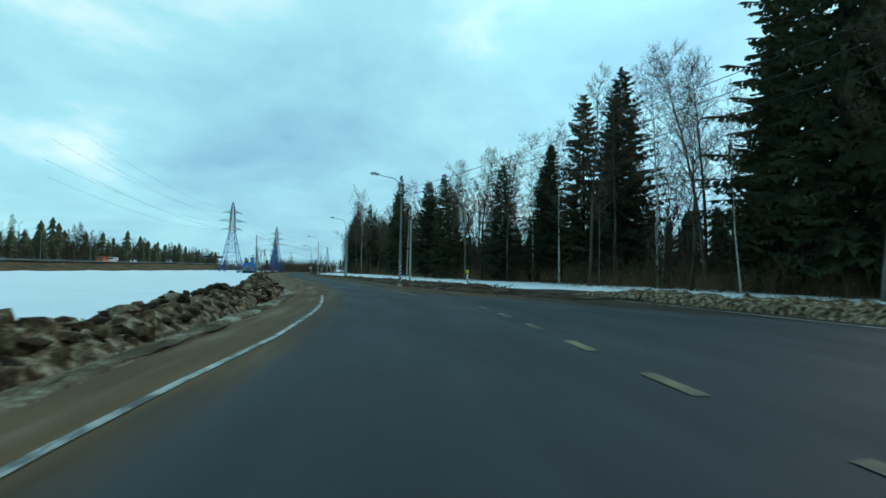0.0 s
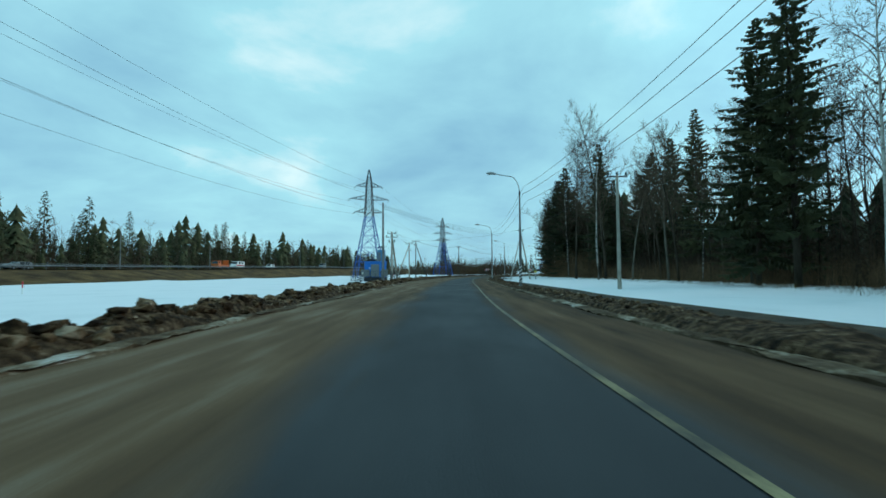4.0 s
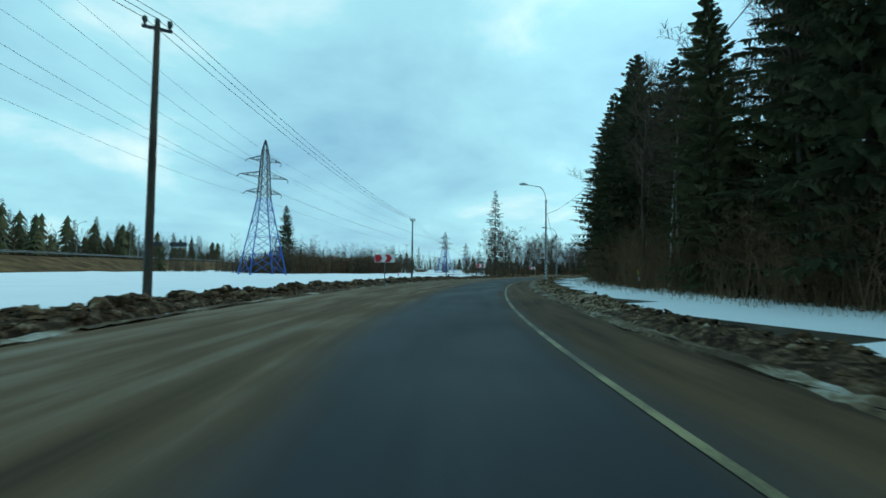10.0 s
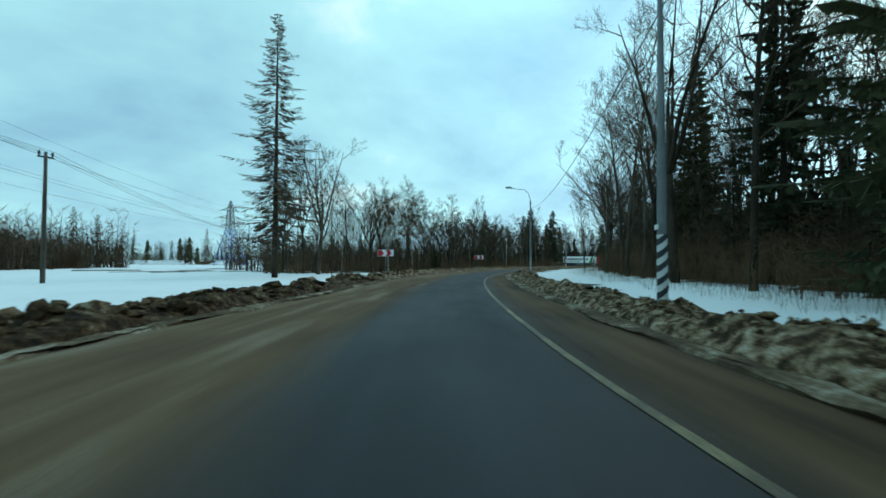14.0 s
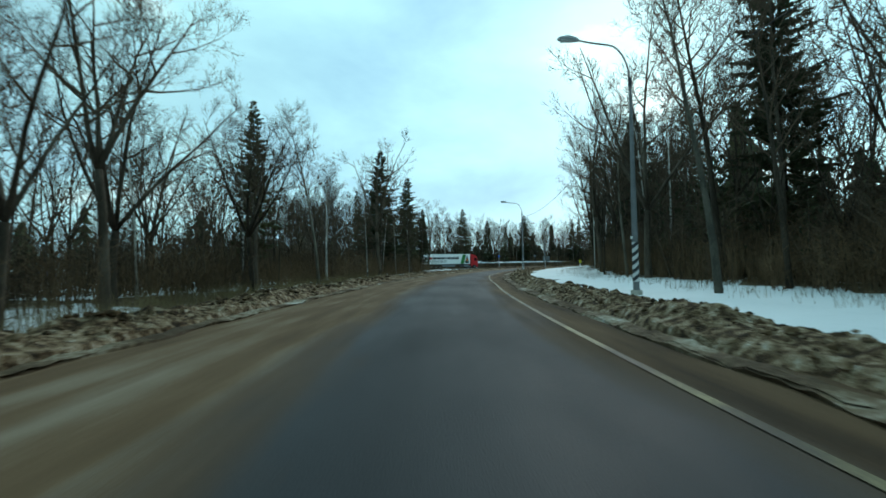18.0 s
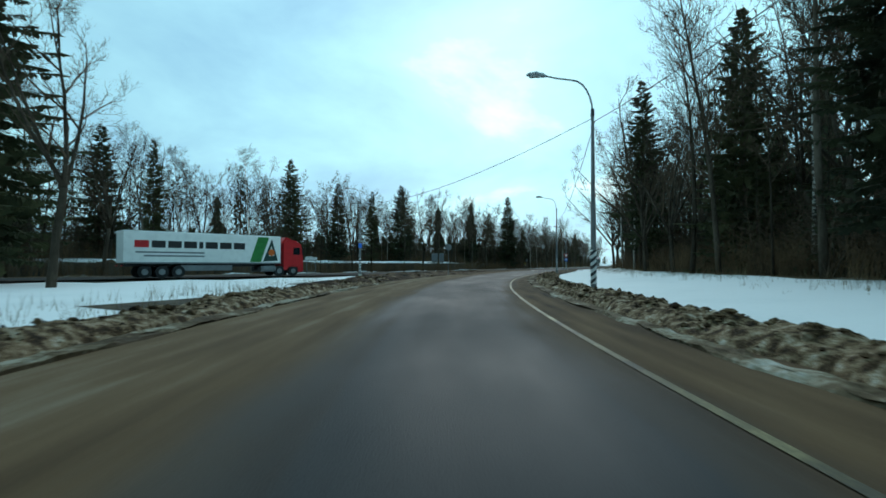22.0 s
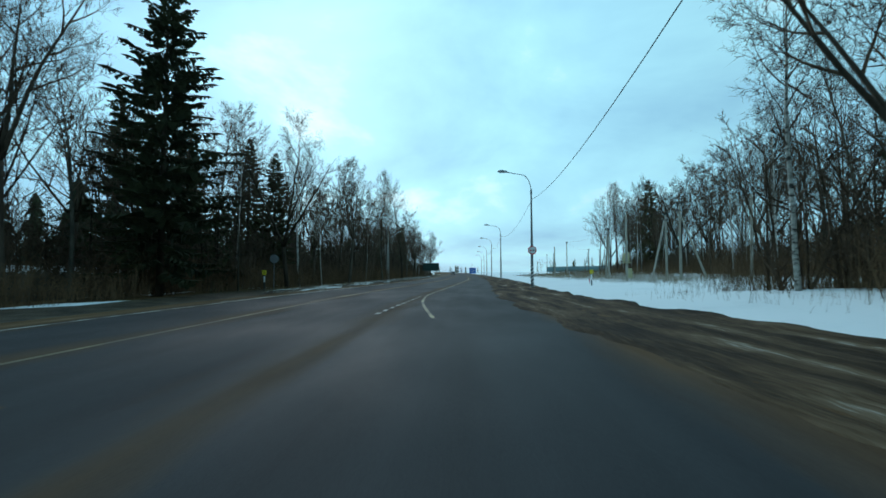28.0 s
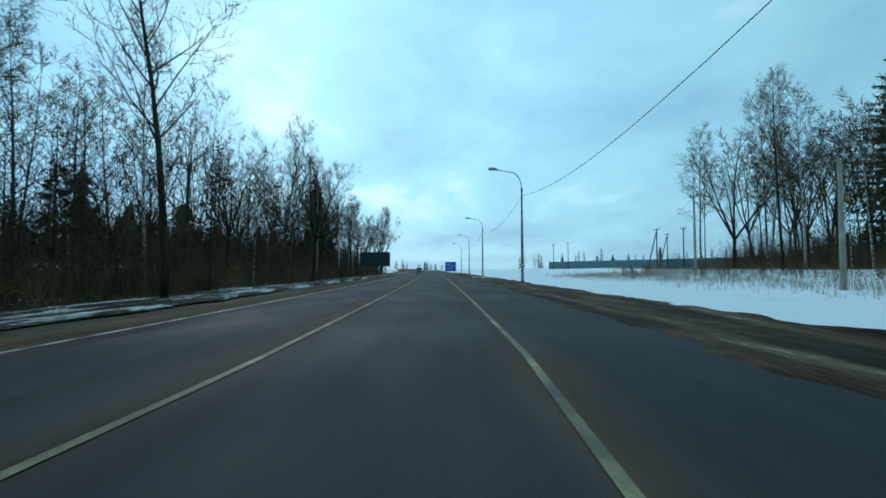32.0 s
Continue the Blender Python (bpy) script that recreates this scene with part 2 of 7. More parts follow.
M_BANK = surf("dirty_snow", [(0.30, (0.027, 0.017, 0.010)), (0.43, (0.078, 0.045, 0.023)), (0.52, (0.208, 0.135, 0.077)), (0.62, (0.354, 0.257, 0.167)), (0.74, (0.562, 0.475, 0.387))], 4.5, 0.85, 1.0, 26.0, coord="Position", dist=0.08, spec=0.1)
M_DIRTBANK = surf("dirt_and_snow", [(0.30, (0.015, 0.009, 0.005)), (0.44, (0.044, 0.025, 0.013)), (0.56, (0.099, 0.059, 0.031)), (0.68, (0.187, 0.123, 0.072)), (0.80, (0.437, 0.351, 0.270))], 4.5, 0.85, 1.0, 26.0, coord="Position", dist=0.08, spec=0.1)
M_MUDSNOW = surf("mud_with_old_snow", [(0.34, (0.015, 0.009, 0.005)), (0.50, (0.052, 0.028, 0.014)), (0.62, (0.104, 0.059, 0.030)), (0.74, (0.198, 0.138, 0.090)), (0.84, (0.520, 0.456, 0.396))], 0.9, 0.8, 1.0, 14.0, coord="Position", dist=0.08, spec=0.1)
M_EDGESNOW = surf("trodden_snow", [(0.42, (0.07, 0.045, 0.026)), (0.53, (0.15, 0.105, 0.064)), (0.62, (0.30, 0.255, 0.19)), (0.75, (0.50, 0.48, 0.44))], 0.5, 0.8, 0.8, 9.0, coord="Position", dist=0.03, spec=0.1)
M_CLOD = surf("frozen_clod", [(0.28, (0.017, 0.009, 0.005)), (0.45, (0.057, 0.033, 0.017)), (0.60, (0.156, 0.095, 0.050)), (0.78, (0.374, 0.285, 0.198))], 2.6, 0.9, 0.8, 14.0, coord="Position", dist=0.05, island=0.3, spec=0.1)
M_LINE = surf("road_paint", [(0.38, (0.055, 0.045, 0.03)), (0.53, (0.14, 0.112, 0.055)), (0.70, (0.32, 0.262, 0.125))], 0.7, 0.65, 0.2, 25.0, coord="Position", dist=0.004)
M_LINEW = surf("white_road_paint", [(0.40, (0.08, 0.075, 0.065)), (0.52, (0.36, 0.355, 0.32)), (0.70, (0.52, 0.51, 0.47))], 1.3, 0.65, 0.2, 25.0, coord="Position", dist=0.004)
M_SPRUCE = surf("spruce_needles", [(0.25, (0.023, 0.027, 0.014)), (0.5, (0.054, 0.061, 0.028)), (0.75, (0.105, 0.103, 0.046))], 0.5, 0.8, 0.0, 6.0, vary=0.3, spec=0.25)
M_LARCH = surf("bare_larch_twigs", two((0.05, 0.036, 0.024), (0.12, 0.085, 0.055)), 0.6, 0.9, 0.0, 9.0)
M_BARK = surf("grey_bark", [(0.3, (0.03, 0.023, 0.016)), (0.55, (0.072, 0.056, 0.041)), (0.75, (0.13, 0.106, 0.08))], 1.2, 0.9, 0.6, 14.0, stretch=(1, 1, 0.3), vary=0.3, dist=0.03, spec=0.1)
M_BIRCH = surf("birch_bark", [(0.38, (0.04, 0.035, 0.03)), (0.46, (0.32, 0.30, 0.26)), (0.7, (0.52, 0.50, 0.45))], 2.5, 0.8, 0.3, 18.0, stretch=(1, 1, 2.2), vary=0.25, dist=0.01)
M_ASPEN = surf("greenish_bark", [(0.3, (0.045, 0.041, 0.03)), (0.55, (0.11, 0.098, 0.073)), (0.75, (0.18, 0.158, 0.12))], 1.0, 0.9, 0.5, 12.0, stretch=(1, 1, 0.5), vary=0.3, dist=0.02)
M_TWIG = surf("bare_twigs", two((0.05, 0.034, 0.023), (0.135, 0.094, 0.064)), 0.7, 0.9, 0.0, 9.0, vary=0.25, spec=0.1)
M_REDTWIG = surf("brushwood", two((0.07, 0.042, 0.024), (0.19, 0.118, 0.064)), 0.4, 0.95, 0.0, 5.0, coord="Position", spec=0.1)
M_STRAW = surf("dead_grass_blades", two((0.10, 0.07, 0.035), (0.27, 0.20, 0.10)), 0.5, 0.95, 0.0, 5.0, coord="Position")
M_STEEL = surf("galvanised_steel", two((0.13, 0.14, 0.145), (0.21, 0.22, 0.225)), 1.5, 0.55, 0.1, 40.0, metal=0.35, dist=0.004)
M_DARKSTEEL = plain("weathered_steel", (0.045, 0.05, 0.06), 0.6, 0.4)
M_CONCRETE = surf("concrete", two((0.26, 0.24, 0.195), (0.42, 0.395, 0.335)), 1.2, 0.9, 0.4, 30.0, vary=0.2, dist=0.006)
M_WOODPOLE = surf("old_pole_wood", two((0.035, 0.028, 0.022), (0.10, 0.08, 0.062)), 2.0, 0.9, 0.4, 25.0, stretch=(1, 1, 0.15), dist=0.01)
M_WHITE = plain("white_paint", (0.80, 0.81, 0.79), 0.5, dirt=0.9)
M_BLACK = plain("black_paint", (0.02, 0.02, 0.021), 0.5)
M_RUBBER = plain("rubber", (0.018, 0.018, 0.019), 0.85)
M_YELLOW = plain("yellow_plate", (0.72, 0.58, 0.02), 0.5)
M_RED = plain("red_paint", (0.55, 0.018, 0.022), 0.4, dirt=0.85)
M_REDSIGN = plain("red_reflective_film", (0.60, 0.02, 0.035), 0.45, dirt=0.85)
M_BLUE = plain("blue_paint", (0.011, 0.105, 0.39), 0.5)
M_KIOSK = plain("kiosk_blue_paint", (0.012, 0.19, 0.62), 0.45, dirt=0.85)
M_BLUESIGN = plain("blue_sign_film", (0.02, 0.16, 0.62), 0.45, dirt=0.9)
M_GREEN = plain("green_paint", (0.02, 0.20, 0.045), 0.5)
M_DKGREEN = plain("dark_green_board", (0.012, 0.045, 0.038), 0.6)
M_GREYSHEET = plain("grey_sheet_metal", (0.20, 0.22, 0.23), 0.5, 0.3)
M_GLASS = plain("dark_window_glass", (0.012, 0.016, 0.02), 0.08, spec=0.7)
M_ORANGE = plain("orange_paint", (0.65, 0.13, 0.02), 0.45)
M_FENCE = plain("bluish_green_fence_sheet", (0.10, 0.19, 0.20), 0.6)
M_WIRE = plain("wire", (0.025, 0.027, 0.03), 0.6, 0.3, 0.0)
M_INSUL = plain("insulator_glass", (0.03, 0.05, 0.05), 0.2)
M_LAMPHEAD = plain("pale_grey_lamp_housing", (0.42, 0.44, 0.45), 0.45)
M_LENS = plain("lamp_lens", (0.55, 0.57, 0.56), 0.25)


def road_material(name, lanes, tilt=0.0, wide=False, gloss=0.14):
    """Asphalt, with tan mud carried on to it outside the wheel tracks. lanes: clean stretches across (from, to), in metres;
    wide: the clean lane widens to the right at the two junctions."""
    m = bpy.data.materials.new(name)
    m.use_nodes = True
    t = m.node_tree
    b = t.nodes["Principled BSDF"]
    uv = t.nodes.new("ShaderNodeUVMap")
    sp = t.nodes.new("ShaderNodeSeparateXYZ")
    t.links.new(uv.outputs[0], sp.inputs[0])
    geo = t.nodes.new("ShaderNodeNewGeometry")

    def math_node(op, a, bb, c=None):
        n = t.nodes.new("ShaderNodeMath")
        n.operation = op
        for i, v in enumerate((a, bb, c)):
            if v is None:
                continue
            if isinstance(v, (int, float)):
                n.inputs[i].default_value = v
            else:
                t.links.new(v, n.inputs[i])
        return n.outputs[0]

    def noise_node(scale, detail, stretch):
        mp = t.nodes.new("ShaderNodeMapping")
        mp.inputs["Scale"].default_value = stretch
        t.links.new(uv.outputs[0], mp.inputs[0])
        n = t.nodes.new("ShaderNodeTexNoise")
        n.inputs["Scale"].default_value, n.inputs["Detail"].default_value = scale, detail
        t.links.new(mp.outputs[0], n.inputs["Vector"])
        return n.outputs["Fac"]

    streak = noise_node(1.0, 5, (1.6, 0.05, 1))
    smear = noise_node(1.0, 6, (1.3, 0.22, 1))
    patch = noise_node(0.5, 5, (1, 0.35, 1))
    grain = t.nodes.new("ShaderNodeTexNoise")
    grain.inputs["Scale"].default_value, grain.inputs["Detail"].default_value = 55, 2
    t.links.new(geo.outputs["Position"], grain.inputs["Vector"])
    wob = math_node("MULTIPLY_ADD", patch, 1.5, math_node("MULTIPLY_ADD", streak, 1.4, -1.45))
    o = sp.outputs[0]
    clean = None
    for lo, hi in lanes:
        right = hi
        if wide:
            for s0, s1, x, y in ((478, 532, 0.0, 2.2), (12, 31, 11.0, 0.0)):
                w = t.nodes.new("ShaderNodeMapRange")
                w.inputs["From Min"].default_value, w.inputs["From Max"].default_value = s0, s1
                w.inputs["To Min"].default_value, w.inputs["To Max"].default_value = x, y
                t.links.new(sp.outputs[1], w.inputs["Value"])
                right = math_node("ADD", w.outputs[0], right)
        d = math_node("MINIMUM", math_node("SUBTRACT", o, lo), math_node("SUBTRACT", right, o))
        d = math_node("ADD", d, wob)
        mr = t.nodes.new("ShaderNodeMapRange")
        mr.inputs["From Min"].default_value, mr.inputs["From Max"].default_value = -0.45, 0.75
        t.links.new(d, mr.inputs["Value"])
        clean = mr.outputs[0] if clean is None else math_node("MAXIMUM", clean, mr.outputs[0])
    asph = ramp_node(t, [(0.3, (0.021, 0.0225, 0.024)), (0.7, (0.041, 0.043, 0.046))])
    t.links.new(math_node("MULTIPLY_ADD", grain.outputs["Fac"], 0.5, math_node("MULTIPLY", streak, 0.5)), asph.inputs[0])
    mud = ramp_node(t, [(0.33, (0.022, 0.0135, 0.008)), (0.46, (0.080, 0.045, 0.022)), (0.60, (0.138, 0.082, 0.042)), (0.76, (0.25, 0.195, 0.14))])
    side = math_node("MULTIPLY", o, tilt)
    t.links.new(math_node("ADD", side, math_node("MULTIPLY_ADD", grain.outputs["Fac"], 0.2, math_node("MULTIPLY_ADD", streak, 0.45, math_node("MULTIPLY", smear, 0.42)))), mud.inputs[0])
    mx = t.nodes.new("ShaderNodeMix")
    mx.data_type = "RGBA"
    t.links.new(clean, mx.inputs["Factor"])
    t.links.new(mud.outputs[0], mx.inputs["A"])
    t.links.new(asph.outputs[0], mx.inputs["B"])
    t.links.new(mx.outputs["Result"], b.inputs["Base Color"])
    ro = t.nodes.new("ShaderNodeMapRange")
    ro.inputs["To Min"].default_value, ro.inputs["To Max"].default_value = 0.95, 0.62
    t.links.new(math_node("MULTIPLY", clean, patch), ro.inputs["Value"])
    ro.inputs["From Max"].default_value = 0.7
    t.links.new(ro.outputs[0], b.inputs["Roughness"])
    b.inputs["Specular IOR Level"].default_value = gloss
    bp = t.nodes.new("ShaderNodeBump")
    bp.inputs["Strength"].default_value, bp.inputs["Distance"].default_value = 0.5, 0.012
    t.links.new(grain.outputs["Fac"], bp.inputs["Height"])
    t.links.new(bp.outputs[0], b.inputs["Normal"])
    return m


def stripe_material(name, a, b, step, slant):
    """Slanting warning stripes round a post."""
    m = plain(name, a)
    t = m.node_tree
    p = t.nodes["Principled BSDF"]
    tc = t.nodes.new("ShaderNodeTexCoord")
    sp = t.nodes.new("ShaderNodeSeparateXYZ")
    t.links.new(tc.outputs["Object"], sp.inputs[0])
    k = t.nodes.new("ShaderNodeMath")
    k.operation = "MULTIPLY_ADD"
    k.inputs[1].default_value = slant
    t.links.new(sp.outputs[0], k.inputs[0])
    t.links.new(sp.outputs[2], k.inputs[2])
    f = t.nodes.new("ShaderNodeMath")
    f.operation = "PINGPONG"
    f.inputs[1].default_value = step
    t.links.new(k.outputs[0], f.inputs[0])
    g = t.nodes.new("ShaderNodeMath")
    g.operation = "GREATER_THAN"
    g.inputs[1].default_value = step / 2
    t.links.new(f.outputs[0], g.inputs[0])
    mx = t.nodes.new("ShaderNodeMix")
    mx.data_type = "RGBA"
    mx.inputs["A"].default_value, mx.inputs["B"].default_value = (*a, 1), (*b, 1)
    t.links.new(g.outputs[0], mx.inputs["Factor"])
    t.links.new(mx.outputs["Result"], p.inputs["Base Color"])
    return m


def rut_material(name, stops):
    """Mud rutted along the road: stretched streaks, clots and a little old snow."""
    m = surf(name, stops, 1.0, 0.9, 1.0, 11.0, coord="UV", dist=0.05, spec=0.1)
    t = m.node_tree
    mp = next(n for n in t.nodes if n.type == "MAPPING")
    mp.inputs["Scale"].default_value = (1.5, 0.16, 1)
    return m


M_RUT = rut_material("rutted_mud", [(0.30, (0.014, 0.009, 0.006)), (0.44, (0.042, 0.026, 0.015)), (0.56, (0.088, 0.055, 0.031)), (0.66, (0.15, 0.105, 0.066)), (0.76, (0.42, 0.38, 0.33))])
M_SMEAR = rut_material("smeared_mud", [(0.30, (0.026, 0.016, 0.009)), (0.45, (0.068, 0.039, 0.020)), (0.58, (0.115, 0.066, 0.033)), (0.74, (0.17, 0.115, 0.07))])
M_PATCHSNOW = rut_material("patchy_old_snow", [(0.40, (0.03, 0.021, 0.013)), (0.52, (0.08, 0.055, 0.033)), (0.56, (0.45, 0.44, 0.42)), (0.66, (0.72, 0.73, 0.74))])
M_STRIPE = stripe_material("warning_stripes", (0.03, 0.032, 0.035), (0.62, 0.63, 0.62), 0.16, -0.9)
M_ROAD = road_material("slip_road_asphalt", [(-1.9, 2.3)], -0.014, True, 0.2)
M_MAINROAD = road_material("main_road_asphalt", [(-4.2, -0.1), (-0.1, 4.3), (4.2, 9.6)], 0.0, False, 0.09)
M_HIGHWAY = road_material("highway_asphalt", [(-9, -1), (1, 9)])


# ---- mesh helpers ----
class Shape:
    """Collects faces for one mesh."""

    def __init__(self):
        self.v, self.f, self.mi = [], [], []

    def add(self, verts, faces, mi=0):
        n = len(self.v)
        self.v.extend(verts)
        self.f.extend([tuple(i + n for i in q) for q in faces])
        self.mi.extend([mi] * len(faces))
        return self

    def tube(self, p0, p1, r0, r1=None, n=6, caps=True, mi=0):
        p0, p1 = Vector(p0), Vector(p1)
        r1 = r0 if r1 is None else r1
        d = p1 - p0
        if d.length < 1e-6:
            return self
        d.normalize()
        a = d.orthogonal().normalized()
        b = d.cross(a)
        ring = [(math.cos(6.28318 * i / n + 0.4), math.sin(6.28318 * i / n + 0.4)) for i in range(n)]
        vs = [p0 + (a * c + b * s) * r0 for c, s in ring] + [p1 + (a * c + b * s) * r1 for c, s in ring]
        fs = [(i, (i + 1) % n, n + (i + 1) % n, n + i) for i in range(n)]
        if caps:
            fs += [tuple(range(n - 1, -1, -1)), tuple(range(n, 2 * n))]
        return self.add(vs, fs, mi)

    def path(self, pts, radii, n=6, mi=0):
        """A bent tube through pts."""
        rings = []
        for i, p in enumerate(pts):
            d = (Vector(pts[min(i + 1, len(pts) - 1)]) - Vector(pts[max(i - 1, 0)])).normalized()
            a = Vector((0, 0, 1)).cross(d)
            a = d.orthogonal().normalized() if a.length < 0.05 else a.normalized()
            b = d.cross(a)
            r = radii[i] if isinstance(radii, (list, tuple)) else radii
            rings.append([Vector(p) + (a * math.cos(6.28318 * k / n) + b * math.sin(6.28318 * k / n)) * r for k in range(n)])
        vs = [v for r in rings for v in r]
        fs = [(i * n + k, i * n + (k + 1) % n, (i + 1) * n + (k + 1) % n, (i + 1) * n + k) for i in range(len(pts) - 1) for k in range(n)]
        fs += [tuple(range(n - 1, -1, -1)), tuple(range((len(pts) - 1) * n, len(pts) * n))]
        return self.add(vs, fs, mi)

    def box(self, c, size, rz=0.0, bevel=0.0, mi=0):
        """A box with chamfered upright edges and rims where bevel is given."""
        hx, hy, hz = (s / 2 for s in size)
        m = Matrix.Translation(c) @ Matrix.Rotation(radians(rz), 4, "Z")
        e = min(bevel, hx * 0.9, hy * 0.9, hz * 0.9)
        if e <= 0:
            vs = [m @ Vector((x * hx, y * hy, z * hz)) for z in (-1, 1) for x, y in ((-1, -1), (1, -1), (1, 1), (-1, 1))]
            fs = [(3, 2, 1, 0), (4, 5, 6, 7)] + [(i, (i + 1) % 4, 4 + (i + 1) % 4, 4 + i) for i in range(4)]
            return self.add(vs, fs, mi)
        out = [(-hx + e, -hy), (hx - e, -hy), (hx, -hy + e), (hx, hy - e), (hx - e, hy), (-hx + e, hy), (-hx, hy - e), (-hx, -hy + e)]
        k = lambda q: (q[0] * (1 - e / hx), q[1] * (1 - e / hy))
        rows = [([k(q) for q in out], -hz), (out, -hz + e), (out, hz - e), ([k(q) for q in out], hz)]
        vs = [m @ Vector((x, y, z)) for ring, z in rows for x, y in ring]
        fs = [tuple(range(7, -1, -1)), tuple(range(24, 32))]
        fs += [(r * 8 + i, r * 8 + (i + 1) % 8, r * 8 + 8 + (i + 1) % 8, r * 8 + 8 + i) for r in range(3) for i in range(8)]
        return self.add(vs, fs, mi)

    def prism(self, outline, y0, y1, mi=0):
        """An outline in x and z, drawn out along y."""
        n = len(outline)
        vs = [(x, y0, z) for x, z in outline] + [(x, y1, z) for x, z in outline]
        fs = [tuple(range(n)), tuple(range(2 * n - 1, n - 1, -1))] + [(i, n + i, n + (i + 1) % n, (i + 1) % n) for i in range(n)]
        return self.add(vs, fs, mi)

    def mesh(self, name, *mats, smooth=False):
        me = bpy.data.meshes.new(name)
        me.from_pydata([tuple(v) for v in self.v], [], self.f)
        for m in mats:
            me.materials.append(m)
        if len(mats) > 1:
            me.polygons.foreach_set("material_index", self.mi)
        if smooth:
            me.polygons.foreach_set("use_smooth", [True] * len(self.f))
        me.update()
        return me


def part(name, shape, material, parent, label="", smooth=False):
    ob = new(name, shape if isinstance(shape, bpy.types.Mesh) else shape.mesh(name, material, smooth=smooth))
    ob.parent = parent
    return tagged(ob, label)


def thing(name, m, label, category, group="", kind=""):
    e = new(name)
    e.empty_display_size = 0.3
    e.matrix_world = m
    return tagged(e, label, category, group, kind)


def setting(name, shape, label, category, *mats, smooth=False):
    return tagged(new(name, shape.mesh(name, *mats, smooth=smooth)), label, category, kind="structure")


# ---- plan: the axis of the slip road, one point every 25 m from 75 m behind the start ----
AXIS = [(-19.3, -72.5), (-12.9, -48.3), (-6.4, -24.2), (0.0, 0.0), (5.2, 24.4), (7.2, 49.3), (6.6, 74.3), (6.2, 99.3), (6.9, 124.3), (8.1, 149.3), (10.1, 174.2), (13.4, 199.0),
        (19.2, 223.3), (27.9, 246.7), (38.8, 269.2), (51.7, 290.6), (66.6, 310.7), (83.2, 329.3), (102.0, 345.8), (122.4, 360.3), (143.9, 372.9), (166.6, 383.5), (190.1, 392.0),
        (214.4, 397.8), (239.2, 400.5), (264.2, 400.9), (289.1, 399.1), (314.0, 396.4), (338.8, 393.1), (363.6, 390.0), (388.4, 386.6), (413.1, 383.3), (437.9, 380.0), (462.7, 376.7), (487.5, 373.3), (512.3, 369.9), (537.1, 366.5)]


class Line:
    """A smooth line on the ground through points; s along it, o to its right."""

    def __init__(self, pts, s0=0.0, step=1.0):
        p = np.array(pts, float)
        p = np.vstack([2 * p[0] - p[1], p, 2 * p[-1] - p[-2]])
        out = []
        for i in range(1, len(p) - 2):
            for u in np.linspace(0, 1, 26)[:-1]:
                a, b, c, d = p[i - 1:i + 3]
                out.append(0.5 * (2 * b + (c - a) * u + (2 * a - 5 * b + 4 * c - d) * u * u + (3 * b - a - 3 * c + d) * u ** 3))
        out.append(p[-2])
        out = np.array(out)
        ln = np.concatenate([[0], np.cumsum(np.hypot(*np.diff(out, axis=0).T))])
        self.s = np.arange(0, ln[-1], step)
        self.p = np.stack([np.interp(self.s, ln, out[:, k]) for k in (0, 1)], 1)
        self.s = self.s + s0
        t = np.gradient(self.p, axis=0)
        self.t = t / np.hypot(*t.T)[:, None]

    def at(self, s, o=0.0, z=0.0):
        x, y = (np.interp(s, self.s, self.p[:, k]) for k in (0, 1))
        tx, ty = (np.interp(s, self.s, self.t[:, k]) for k in (0, 1))
        return Vector((x + ty * o, y - tx * o, z))

    def turn(self, s):
        """Degrees about z that turn the y axis along the line."""
        tx, ty = (np.interp(s, self.s, self.t[:, k]) for k in (0, 1))
        return math.degrees(math.atan2(-tx, ty))

    def locate(self, xy):
        s, o, d2 = np.zeros(len(xy)), np.zeros(len(xy)), np.zeros(len(xy))
        for i in range(0, len(xy), 4000):
            q = xy[i:i + 4000]
            d = ((q[:, None, :] - self.p[None, ::2, :]) ** 2).sum(2)
            j = d.argmin(1) * 2
            w = q - self.p[j]
            s[i:i + 4000] = self.s[j]
            o[i:i + 4000] = w[:, 0] * self.t[j, 1] - w[:, 1] * self.t[j, 0]
            d2[i:i + 4000] = np.sqrt(d.min(1))
        return s, o, d2


SLIP = Line(AXIS, -75.0)
MAIN = Line([(-160, 700), (-60, 629), (40, 557), (115, 497.5), (160, 463.5), (190, 443.5), (213, 430), (240, 418), (265, 410.5), (290, 406.0), (322.8, 401.4), (354.2, 395.3), (377.8, 391.0), (409.4, 386.3), (487.8, 375.9), (800, 334), (1500, 240)])
HIGHWAY = Line([(-230, -900), (-150, -300), (-100, 0), (-78, 150), (-62, 310), (-50, 463), (-20, 800), (60, 1500)])


def bump(x, y, f, seed=0.0):
    return noise.noise(Vector((x * f, y * f, seed)))


def strip(line, s0, s1, step, offsets, z=0.0, uv=True):
    """A ribbon along a line; offsets(s) gives its cross positions."""
    sh, uvs = Shape(), []
    ss = np.arange(s0, s1 + step / 2, step)
    n = None
    for s in ss:
        row = offsets(s)
        n = len(row)
        for o in row:
            o, zz = o if isinstance(o, tuple) else (o, 0.0)
            sh.v.append(line.at(s, o, z + zz))
            uvs.append((o, s))
    for i in range(len(ss) - 1):
        for k in range(n - 1):
            sh.f.append((i * n + k, i * n + k + 1, (i + 1) * n + k + 1, (i + 1) * n + k))
    sh.mi = [0] * len(sh.f)
    return sh, uvs


